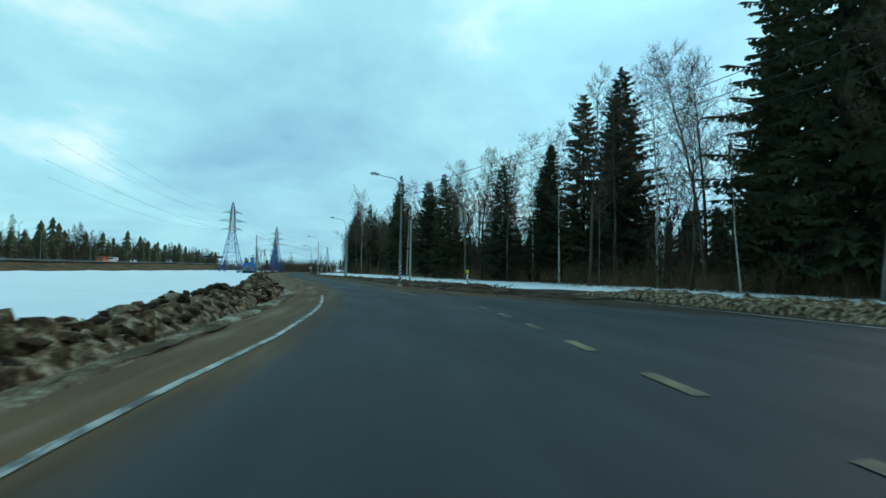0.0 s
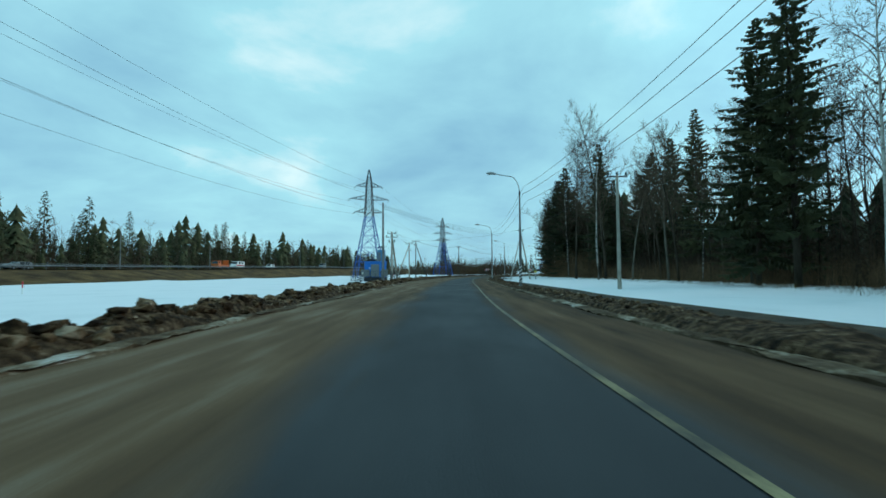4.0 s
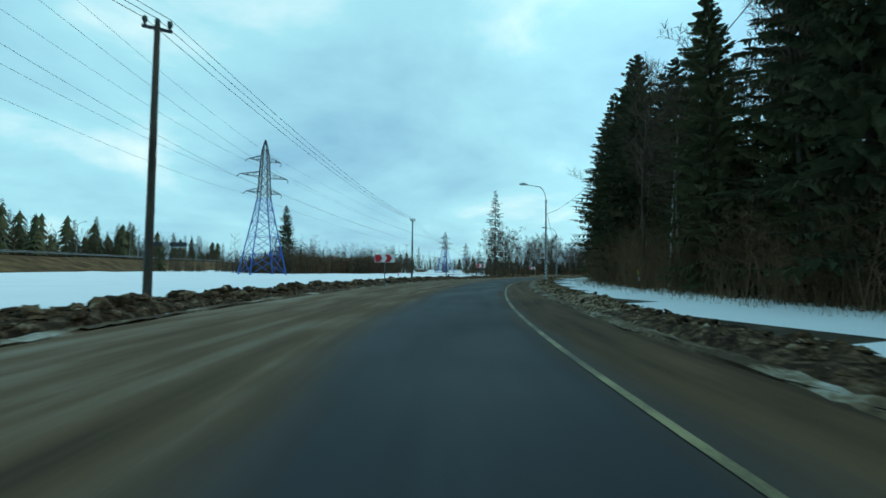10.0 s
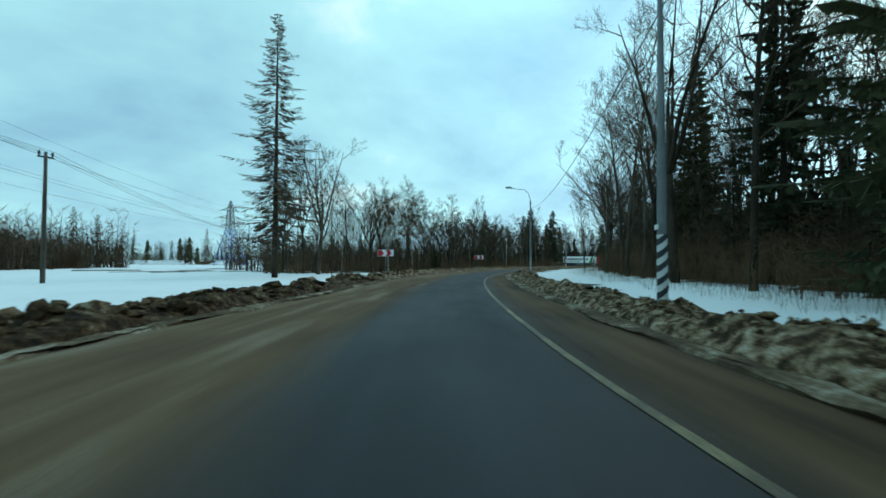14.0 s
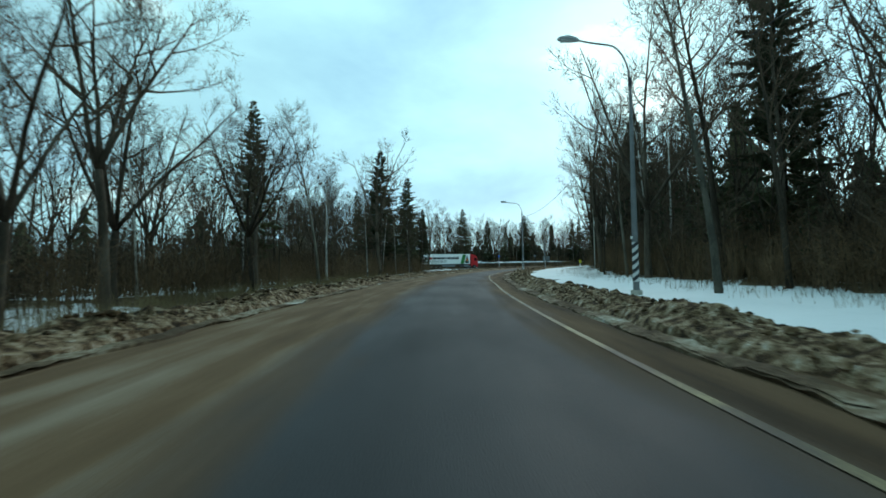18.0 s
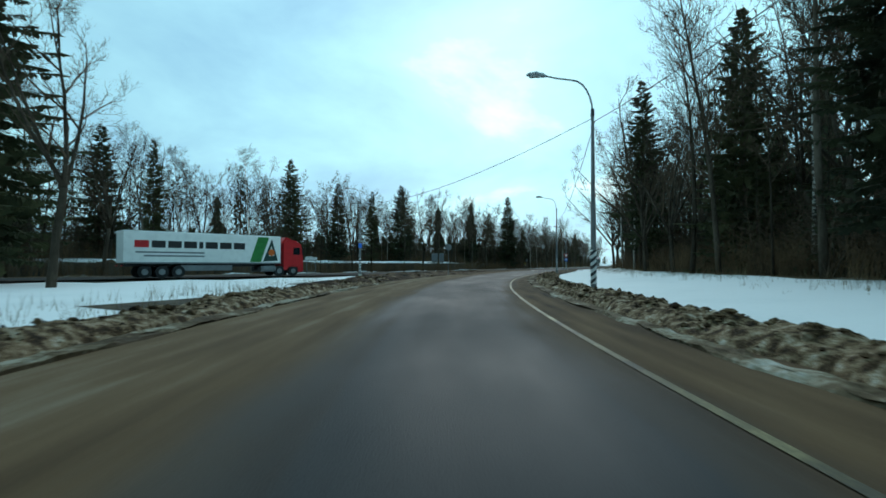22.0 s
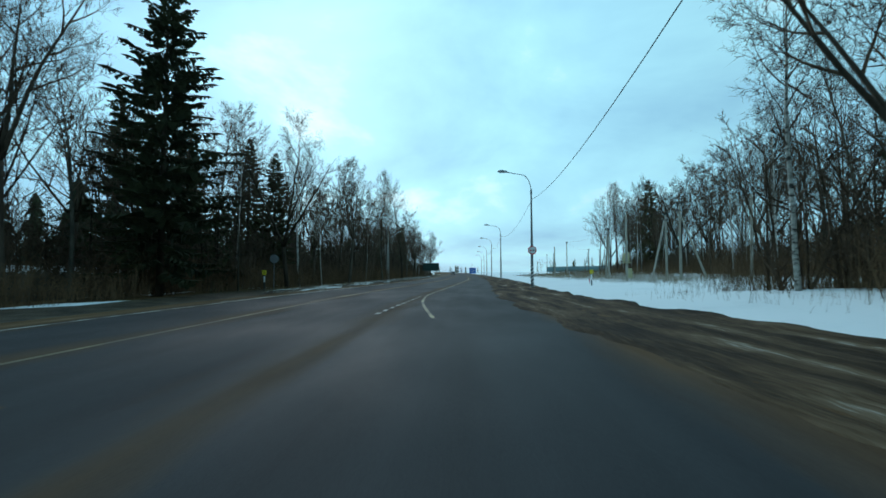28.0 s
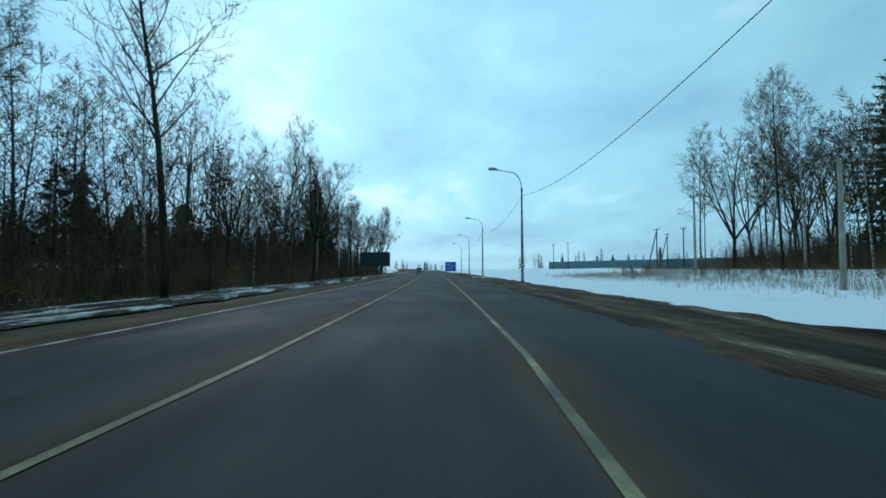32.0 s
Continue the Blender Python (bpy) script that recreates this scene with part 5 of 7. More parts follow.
off_main = lambda p: p.x > 66 and MAIN.locate(np.array([[p.x, p.y]]))[1][0] > 12
wood(SLIP, -30, 110, edge_right, 24, 6.0, (1.3, 2.0, 4.0, 0.8, 2.0), 1, big=1.05)
wood(SLIP, 110, 215, edge_right, 22, 6.0, (1.7, 1.8, 3.4, 0.8, 2.2), 1, big=1.07)
wood(SLIP, 215, 285, edge_right, 20, 4.4, (4.2, 0.9, 2.8, 1.6, 1.4), 1, big=1.16)
wood(SLIP, 285, 335, edge_right, 24, 5.2, (2.2, 1.0, 3.0, 1.4, 1.6), 1, big=1.14)
wood(SLIP, 335, 394, edge_right, 24, 5.4, (0.3, 0.8, 2.2, 2.6, 2.0), 1, big=1.06)
wood(SLIP, 394, 440, edge_right, 24, 5.4, (0.3, 0.8, 2.2, 2.6, 2.0), 1, big=0.98)
wood(SLIP, 440, 555, edge_right, 22, 4.7, (1.2, 0.9, 2.6, 3.0, 2.2), 1, big=1.1)
wood(SLIP, 555, 604, edge_right, 22, 5.0, (0.2, 0.9, 2.4, 4, 2.0), 1, big=1.04)
wood(SLIP, 612, 742, edge_right, 22, 5.4, (0.0, 4, 2.4, 1, 2.5), 1, big=1.16)
wood(SLIP, 345, 392, edge_left, 20, 4.4, (0.05, 3.0, 2.4, 2.6, 2.0), -1, big=0.66, keep=3, limit=off_main)
wood(SLIP, 392, 474, lambda s: edge_left(s) + 1.5, 20, 4.4, (0.05, 3.0, 2.4, 2.6, 2.0), -1, big=0.62, keep=3, limit=off_main)
wood(SLIP, 484, 612, edge_north, 21, 4.8, (0.9, 1.2, 2, 3.4, 1.2), -1, big=1.0)
wood(SLIP, 612, 800, edge_north, 20, 5.2, (0.14, 1.5, 2, 3.4, 2.5), -1, big=0.83)
wood(MAIN, 60, 440, lambda s: 17.0, 22, 6.5, (1.2, 1.2, 2, 2, 1.5), -1, keep=0, big=0.55)
FENCE0 = MAIN.locate(np.array([[150.0, 470.0]]))[0][0]
for k in range(44):
    q = MAIN.at(FENCE0 + 20 + 6.4 * k + random.uniform(-2.5, 2.5), -random.uniform(12.4, 16.2))
    if free(q.x, q.y, 2.0) and SLIP.locate(np.array([[q.x, q.y]]))[1][0] < -9:
        mix((SPRUCE, MBIRCH, ASPEN, OAK, POLE), (0.5, 0.6, 1.6, 1.5, 3.0)).plant(q.x, q.y, -0.2, random.uniform(0.55, 0.95), lean=random.uniform(-3, 3))
fill(SLIP, -30, 335, edge_right, 1, 4, 20, 3.4, 0.38, 4, 12)
fill(SLIP, 335, 607, edge_right, 1, 3.0, 20, 2.8, 0.33, 4, 12)
fill(SLIP, 612, 742, edge_right, 1, 7, 20, 3.0, 0.12, 4, 11)
fill(SLIP, 352, 470, edge_left, -1, 6, 22, 2.7, 0.06, 3, 9, limit=off_main)
fill(SLIP, 484, 630, edge_north, -1, 4, 20, 2.9, 0.36, 4, 12)
fill(SLIP, 630, 810, edge_north, -1, 5, 20, 3.2, 0.14, 4, 11)
fill(MAIN, 60, 440, lambda s: 20.0, -1, 2, 14, 4.0, 0.45, 5, 10)
# tall spruces along the front of the first wood
drawn = random.getstate()
for x, y, h, k in [(39.6, 147.8, 21, 2), (44.9, 172.9, 23, 1), (44.2, 177.0, 21, 0), (45.7, 194.9, 21, 2)]:
    SPRUCE[k].plant(x, y, 0, h / (20 + k))
random.setstate(drawn)
# the depth of the wood behind
fill(SLIP, -30, 335, edge_right, 1, 24, 26, 5.0, 0.35, 11, 16)
fill(SLIP, 335, 607, edge_right, 1, 24, 24, 5.0, 0.28, 9, 14)
fill(SLIP, 484, 830, edge_north, -1, 24, 26, 5.0, 0.28, 8, 13)


# tree lines far off: beyond the highway, and round the horizon
def tree_line(name, pts, width, step, sp, lo, hi, label, bush=0.4):
    ln = Line(pts)
    out = []
    for s in np.arange(0, ln.s[-1], step):
        k = mix((FARSPRUCE, BROAD, TINYBARE, BUSH), (sp * 0.6, sp * 0.4, (1 - sp) * (1 - bush), (1 - sp) * bush))
        p = ln.at(s, random.uniform(-width, width))
        h = (lo + (hi - lo) * random.random() ** 1.3) * (0.9 if k in BUSH else 1.0)
        out.append((k, p.x, p.y, 0.0, h / 16, random.uniform(0, 6.28)))
    return joined(name, out, label, "woodland")


tree_line("tree_line", [(-190, -260), (-135, -60), (-112, 100), (-98, 240), (-86, 360), (-78, 470), (-60, 640)], 9, 1.05, 0.5, 12, 25, "dark line of spruces beyond the highway")
tree_line("tree_line", [(-260, -260), (-165, 0), (-130, 200), (-110, 400), (-95, 600)], 12, 1.4, 0.3, 12, 20, "dark line of mixed trees beyond the highway")
tree_line("tree_line", [(-40, 690), (60, 620), (150, 570), (260, 520), (380, 490), (520, 450)], 14, 2.2, 0.22, 10, 20, "mixed wood along the horizon")
tree_line("tree_line", [(-300, 900), (0, 980), (400, 900), (800, 720), (1100, 500), (1300, 250)], 30, 4.6, 0.3, 12, 22, "distant wood along the horizon")
tree_line("tree_line", [(800, 250), (700, 170), (600, 120), (480, 60), (300, 0), (150, -120)], 25, 5.0, 0.6, 12, 20, "distant wood along the horizon")
tree_line("thicket", [(-182, -260), (-128, -60), (-106, 100), (-92, 240), (-80, 360)], 6, 0.6, 0.3, 7, 14, "dense lower growth at the foot of the far wood", 0.8)
tree_line("thicket", [(4, 344), (20, 366), (34, 384), (46, 398), (42, 420)], 9, 0.42, 0.02, 6, 13, "thicket of bare young trees beyond the field", 0.75)
tree_line("thicket", [(-30, 372), (-10, 392), (0, 420)], 8, 0.8, 0.1, 5, 9, "thicket of bare bushes beyond the field", 0.8)


# brushwood along the wood's edges, and dead stalks in the snow
def brush(name, line, s0, s1, edge, side, per, reach, lo, hi, label, mat=M_REDTWIG, stems=5, limit=None, thick=1.0):
    sh = Shape()
    for k in range(int((s1 - s0) * per)):
        s = random.uniform(s0, s1)
        p = line.at(s, side * (edge(s) + random.triangular(-1.6, reach, reach * 0.25)))
        if limit and not limit(p):
            continue
        p.z = max(0.0, ground_z(p.x, p.y))
        h = random.uniform(lo, hi)
        for j in range(stems):
            q = p + Vector((random.gauss(0, 0.22), random.gauss(0, 0.22), -0.05))
            e = q + Vector((random.gauss(0, 0.16) * h, random.gauss(0, 0.16) * h, h * random.uniform(0.6, 1.1)))
            spike(sh, q, e, (0.014 if h > 1 else 0.007) * thick)
            if h > 1:
                for u in (0.25, 0.37, 0.5, 0.62, 0.75, 0.87):
                    b = q.lerp(e, u)
                    twig(sh, b, b + Vector((random.gauss(0, 0.2) * h, random.gauss(0, 0.2) * h, h * random.uniform(0.08, 0.28))), 0.009 * thick)
    return tagged(new(name, sh.mesh(name, mat)), label, "undergrowth", kind="stuff")


LBR = "brown leafless brushwood at the foot of the wood"
brush("undergrowth", SLIP, -15, 215, edge_right, 1, 10.0, 9, 0.8, 3.2, LBR)
brush("undergrowth", SLIP, 215, 480, edge_right, 1, 10.0, 7, 0.9, 4.2, LBR)
brush("undergrowth", SLIP, 480, 607, edge_right, 1, 10.0, 8, 0.8, 3.4, LBR)
brush("undergrowth", SLIP, 612, 742, edge_right, 1, 10.0, 10, 0.8, 3.4, LBR)
brush("undergrowth", SLIP, 346, 476, edge_left, -1, 10.0, 12, 0.7, 3.4, LBR, limit=off_main)
brush("undergrowth", SLIP, 486, 800, edge_north, -1, 7.0, 9, 0.8, 3.2, LBR)
brush("undergrowth", MAIN, FENCE0 + 10, FENCE0 + 300, lambda s: 11.6, -1, 7.0, 5, 0.5, 2.6, LBR)
brush("undergrowth", Line([(4, 344), (20, 366), (34, 384), (46, 398)]), 0, 66, lambda s: -5.0, 1, 30.0, 12, 2.0, 6.0, "brown brushwood at the edge of the field", M_REDTWIG, 5, thick=2.6)
LSG = "tall yellow dead grass beside the bank"
brush("dead_grass", SLIP, 384, 432, lambda s: 7.8, -1, 45.0, 5, 0.35, 0.95, LSG, M_STRAW, 4, limit=off_main)
brush("dead_grass", SLIP, 606, 730, lambda s: 16.0, 1, 34.0, 20, 0.3, 0.95, "dry grass and weed stalks in the snow by the poles", M_STRAW, 5)
brush("undergrowth", SLIP, 614, 730, lambda s: 26.0, 1, 6.0, 12, 0.5, 1.6, LBR, M_REDTWIG, 6)
LSAP = "thicket of tall leafless saplings under the trees"
brush("saplings", SLIP, -25, 335, lambda s: edge_right(s) + 2.5, 1, 5.0, 18, 2.5, 6.5, LSAP, M_TWIG, 4, thick=2.0)
brush("saplings", SLIP, 335, 607, lambda s: edge_right(s) + 1.5, 1, 6.0, 16, 2.5, 7.0, LSAP, M_TWIG, 4, thick=2.0)
brush("saplings", SLIP, 612, 742, lambda s: edge_right(s) + 2.5, 1, 6.0, 18, 2.5, 6.5, LSAP, M_TWIG, 4, thick=2.2)
brush("saplings", SLIP, 346, 474, lambda s: edge_left(s) + 2.0, -1, 5.5, 18, 1.8, 5.0, LSAP, M_TWIG, 4, limit=off_main, thick=1.8)
brush("saplings", SLIP, 486, 800, lambda s: edge_north(s) + 1.5, -1, 7.0, 16, 2.5, 7.0, LSAP, M_TWIG, 4, thick=2.2)
brush("saplings", SLIP, 188, 300, lambda s: edge_right(s) - 1.5, 1, 9.0, 6, 2.5, 7.0, LSAP, M_REDTWIG, 5, thick=1.2)
LST = "dead grass stalks standing out of the snow"
brush("dead_grass", SLIP, -10, 340, lambda s: edge_right(s) - 4.5, 1, 6.0, 5, 0.25, 0.8, LST, M_STRAW, 4)
brush("dead_grass", SLIP, 340, 780, lambda s: edge_right(s) - 4.0, 1, 5.0, 5, 0.25, 0.8, LST, M_STRAW, 4)
brush("dead_grass", SLIP, 350, 500, lambda s: 7.6, -1, 9.0, 7, 0.25, 0.7, LST, M_STRAW, 4, limit=off_main)
brush("dead_grass", SLIP, 610, 800, lambda s: edge_north(s) - 3.0, -1, 5.0, 4, 0.25, 0.7, LST, M_STRAW, 4)


# ---- street lamps ----
def street_lamp_model():
    e = thing("street_lamp", pose(0, 0, 0), "tall grey steel street lamp with a curved arm", "street lamp", "street lamps along the road")
    part("base_plate", Shape().tube((0, 0, -0.2), (0, 0, 0.12), 0.24, 0.22, 10), M_CONCRETE, e, "concrete footing")
    part("lower_pole", Shape().tube((0, 0, 0.1), (0, 0, 4.2), 0.125, 0.105, 10), M_STEEL, e)
    part("stripes", Shape().tube((0, 0, 0.45), (0, 0, 2.0), 0.129, 0.122, 10), M_STRIPE, e, "black and white slanting stripes")
    part("number_plate", Shape().box((-0.125, 0, 2.18), (0.02, 0.2, 0.12)), M_WHITE, e, "small white plate")
    part("upper_pole", Shape().path([(0, 0, 4.2), (0, 0, 8.3)], [0.095, 0.062], 8), M_STEEL, e)
    part("collar", Shape().tube((0, 0, 8.15), (0, 0, 8.5), 0.085, 0.07, 8), M_DARKSTEEL, e)
    arm = [(-1.15 * (1 - math.cos(a)) * 0.75 - 0.0, 0, 8.3 + 1.55 * math.sin(a)) for a in [radians(x) for x in range(0, 91, 15)]]
    arm += [(-1.5, 0, 9.95), (-2.05, 0, 10.08)]
    part("arm", Shape().path(arm, 0.036, 6), M_STEEL, e)
    head = part("lamp_head", Shape().path([(-1.95, 0, 10.06), (-2.1, 0, 10.1), (-2.4, 0, 10.16), (-2.7, 0, 10.15), (-2.82, 0, 10.13)], [0.05, 0.11, 0.14, 0.11, 0.04], 8), M_LAMPHEAD, e, "long pale grey lamp head")
    part("lens", Shape().box((-2.45, 0, 10.05), (0.5, 0.2, 0.06), bevel=0.02), M_LENS, head, "clouded glass lens")
    return e


LAMPS = [(11.2, 41.0), (13.4, 85.5), (12.9, 126.4), (14.7, 166.3), (23.4, 216.8), (40.3, 259.2), (61.7, 296.0), (90.5, 328.3), (128.0, 355.0), (166.9, 377.6), (203.0, 389.2),
         (249.8, 393.9), (293.6, 394.8), (334.0, 387.5), (375.7, 381.3), (410.6, 376.2), (448.9, 370.4), (487, 364.6), (526, 359)]
LAMP_TALL = {0: 0.957, 1: 1.03, 2: 0.962, 3: 0.917, 4: 0.97, 5: 1.05, 6: 0.962, 7: 0.965, 8: 1.0, 9: 0.932, 10: 0.935, 11: 1.05, 12: 0.97, 13: 0.971, 14: 0.932}
lamp0 = street_lamp_model()
for i, (x, y) in enumerate(LAMPS):
    s = SLIP.locate(np.array([[x, y]]))[0][0]
    tall = LAMP_TALL.get(i, 0.955)
    m = pose(x, y, 0.06 if i < 12 else 0.02, 0, 0, SLIP.turn(s)) @ Matrix.Diagonal((1.0, 1.0, tall, 1))
    if i == 0:
        lamp0.matrix_world = m
    else:
        c = copy_thing(lamp0, m)
        c.scale = (1, 1, 1)
        c.matrix_world = m
copy_thing(lamp0, pose(15.5, -6.0, 0.06, 0, 0, -20)).scale = (1.0, 1.0, 1.0)
copy_thing(lamp0, pose(229.8, 413.8, 0.05, 0, 0, MAIN.turn(MAIN.locate(np.array([[229.8, 413.8]]))[0][0]))).scale = (1.0, 1.0, 0.975)


# ---- cables ----
def cable(name, a, b, sag, r=0.012, label="thin sagging overhead cable", n=14):
    a, b = Vector(a), Vector(b)
    pts = [a.lerp(b, i / n) - Vector((0, 0, sag * 4 * (i / n) * (1 - i / n))) for i in range(n + 1)]
    me = Shape().path(pts, r, 4).mesh(name, M_WIRE)
    return tagged(new(name, me), label, "cable", "overhead cables")


for (ax, ay), (bx, by) in zip(LAMPS[4:], LAMPS[5:]):
    cable("lamp_cable", (ax + 0.1, ay - 0.1, 7.5), (bx + 0.1, by - 0.1, 7.5), 1.1, 0.016)
for k, (dz, dx) in enumerate(((8.6, 0.35), (8.0, 0.3), (7.4, 0.6))):
    for (ax, ay), (bx, by) in zip([(15.5, -6.0)] + LAMPS[:4], LAMPS[:4]):
        cable("power_cable", (ax + dx, ay, dz), (bx + dx, by, dz), 0.7, 0.014)


cable("lamp_cable", (229.8, 413.8, 8.0), (203.0, 389.2, 7.6), 1.0, 0.016)
cable("lamp_cable", (229.8, 413.8, 8.0), (190.0, 452.0, 7.4), 1.0, 0.016)


# ---- power poles ----
def insulators(e, z, n=3, arm=0.9, mat=M_DARKSTEEL):
    part("cross_arm", Shape().box((0, 0, z), (arm * 2, 0.09, 0.09), bevel=0.01), mat, e)
    for k in range(n):
        x = -arm + 0.08 + (2 * arm - 0.16) * k / (n - 1)
        part("insulator", Shape().path([(x, 0, z + 0.03), (x, 0, z + 0.14), (x, 0, z + 0.2), (x, 0, z + 0.3), (x, 0, z + 0.34)], [0.02, 0.06, 0.085, 0.07, 0.02], 7), M_INSUL, e)


def power_pole(x, y, h, turn, mat=M_CONCRETE, r=0.15, label="weathered concrete power pole standing in snow", strut=None, lean=0.0, arms=((0.0, 3, 0.75),), name="power_pole"):
    e = thing(name, pose(x, y, 0, lean, 0, turn), label, "power pole", "power poles")
    part("post", Shape().path([(0, 0, -0.2), (0, 0, h * 0.5), (0, 0, h)], [r, r * 0.82, r * 0.62], 6), mat, e)
    for dz, n, arm in arms:
        insulators(e, h - 0.12 - dz, n, arm)
    if strut:
        part("strut", Shape().path([(strut[0], strut[1], -0.2), (0, 0.12, h * 0.93)], [r * 0.9, r * 0.62], 6), mat, e, "leaning concrete strut")
        part("clamp", Shape().box((0, 0.06, h * 0.92), (0.42, 0.42, 0.12), bevel=0.02), M_DARKSTEEL, e)
    return e


power_pole(18.2, 61.6, 8.1, -5)
power_pole(19.3, 121.0, 8.5, 0)
power_pole(-2.3, 155.6, 11.6, 0, M_STEEL, 0.21, "tall tapered grey steel pole beside the blue kiosk", arms=())
power_pole(-1.1, 195.0, 8.0, 10, strut=(-3.2, -2.6), arms=((0.0, 3, 0.8), (1.5, 3, 0.5)), label="concrete power pole propped by a leaning strut")
power_pole(0.0, 202.3, 9.0, 10, M_WOODPOLE, 0.14, "dark wooden power pole propped by a strut", strut=(3.0, 1.0), arms=((0.0, 3, 0.9), (0.9, 3, 0.4)))
power_pole(11.4, 229.5, 8.9, 15, M_WOODPOLE, 0.14, "dark wooden power pole beside the road", arms=((0.0, 3, 0.42),))
power_pole(30.1, 279.6, 8.4, 25, M_WOODPOLE, 0.14, "dark wooden power pole standing in snow", arms=((0.0, 3, 0.42),))
power_pole(48.4, 326.2, 7.5, 30, M_WOODPOLE, 0.14, "dark wooden power pole standing in snow", arms=((0.0, 3, 0.42),))
power_pole(-2.15, 166.7, 8.2, 4, label="tall concrete power pole propped by a leaning strut", strut=(0.9, 2.9), arms=((0.15, 3, 0.75), (0.75, 2, 0.95), (1.55, 3, 0.55)), r=0.21)
for dx in (-0.6, 0.0, 0.6):
    cable("power_cable", (-2.15 + dx, 166.7, 8.7), (-1.1 + dx, 195, 8.2), 0.6, 0.013)
WIRES = [(-2.3, 155.6, 11.2), (0.0, 202.3, 9.1), (11.4, 229.5, 9.1), (30.1, 279.6, 8.6), (48.4, 326.2, 7.7), (75, 395, 7.7)]
for a, b in zip(WIRES[1:], WIRES[2:]):
    for dx in (-0.4, 0, 0.4):
        cable("power_cable", (a[0] + dx, a[1], a[2]), (b[0] + dx, b[1], b[2]), 0.9, 0.012)


# ---- lattice pylons ----
def pylon(x, y, h, turn, base=3.6, arms=((0.60, 3.6), (0.72, 4.9), (0.84, 3.3)), blue=0.55, near=False):
    e = thing("lattice_pylon", pose(x, y, 0, 0, 0, turn), "steel lattice pylon with its lower part painted blue", "power pylon", "pylons of the overhead line")

    def half(u):
        return lerp(u, [0, 0.55, 0.9, 1.0], [base, 1.05, 0.62, 0.06])

    lv = [0, 0.15, 0.28, 0.39, 0.48, 0.56, 0.63, 0.69, 0.75, 0.81, 0.87, 0.93, 1.0]
    crn = ((-1, -1), (1, -1), (1, 1), (-1, 1))
    for cx, cy in crn:
        part("leg", Shape().path([(cx * half(u), cy * half(u), u * h) for u in lv if u <= blue + 0.02], 0.125, 4), M_BLUE, e, "blue painted steel leg")
        part("upper_leg", Shape().path([(cx * half(u), cy * half(u), u * h) for u in lv if u >= blue - 0.06], 0.11, 4), M_DARKSTEEL, e)
    low, up = Shape(), Shape()
    for i in range(len(lv) - 1):
        blue_part = lv[i + 1] <= blue + 0.01
        for k in range(4):
            (ax, ay), (bx, by) = crn[k], crn[(k + 1) % 4]
            h0, h1, z0, z1 = half(lv[i]), half(lv[i + 1]), lv[i] * h, lv[i + 1] * h
            for p, q in (((ax * h0, ay * h0, z0), (bx * h1, by * h1, z1)), ((bx * h0, by * h0, z0), (ax * h1, ay * h1, z1)), ((ax * h1, ay * h1, z1), (bx * h1, by * h1, z1))):
                if near:
                    part("brace", Shape().tube(p, q, 0.052, 0.052, 4), M_BLUE if blue_part else M_DARKSTEEL, e)
                else:
                    (low if blue_part else up).tube(p, q, 0.052, 0.052, 4)
    if not near:
        tagged(part("lower_bracing", low, M_BLUE, e, "blue painted cross bracing"), kind="stuff")
        tagged(part("upper_bracing", up, M_DARKSTEEL, e), kind="stuff")
    for u, ln in arms:
        for sd in (-1, 1):
            a, z = half(u), u * h
            sh = Shape()
            tip = (sd * ln, 0, z + 0.15)
            for cy in (-1, 1):
                sh.tube((sd * a, cy * a, z), tip, 0.07, 0.05, 4).tube((sd * a, cy * a, z + 1.1), tip, 0.06, 0.05, 4)
                for f in (0.3, 0.6):
                    p = Vector((sd * a, cy * a, z)).lerp(Vector(tip), f)
                    q = Vector((sd * a, cy * a, z + 1.1)).lerp(Vector(tip), f)
                    sh.tube(p, q, 0.045, 0.045, 4)
            part("cross_arm", sh, M_DARKSTEEL, e)
            part("insulator_string", Shape().path([(sd * ln, 0, z + 0.1), (sd * (ln + 0.25), 0.5, z - 0.2), (sd * (ln + 0.3), 1.0, z - 0.35)], 0.07, 6), M_INSUL, e)
    return e


pylon(-12.2, 208.2, 27.8, 20, near=True)
pylon(6.9, 317.0, 27.6, 25, near=True)
for x, y in ((87, 465), (130, 560), (175, 655), (-60, 660), (240, 800)):
    pylon(x, y, 22, 25)
PYL = [(-32, 100, 27.8), (-12.2, 208.2, 27.8), (6.9, 317.0, 27.6), (87, 465, 22), (130, 560, 22)]
for a, b in zip(PYL, PYL[1:]):
    for u, ln in ((0.60, 3.7), (0.72, 5.0), (0.84, 3.4)):
        for sd in (-1, 1):
            cable("high_voltage_cable", (a[0] + sd * ln * 0.94, a[1] - sd * ln * 0.34, a[2] * u), (b[0] + sd * ln * 0.94, b[1] - sd * ln * 0.34, b[2] * u), 2.4, 0.016, "high-voltage cable sagging between pylons", 18)


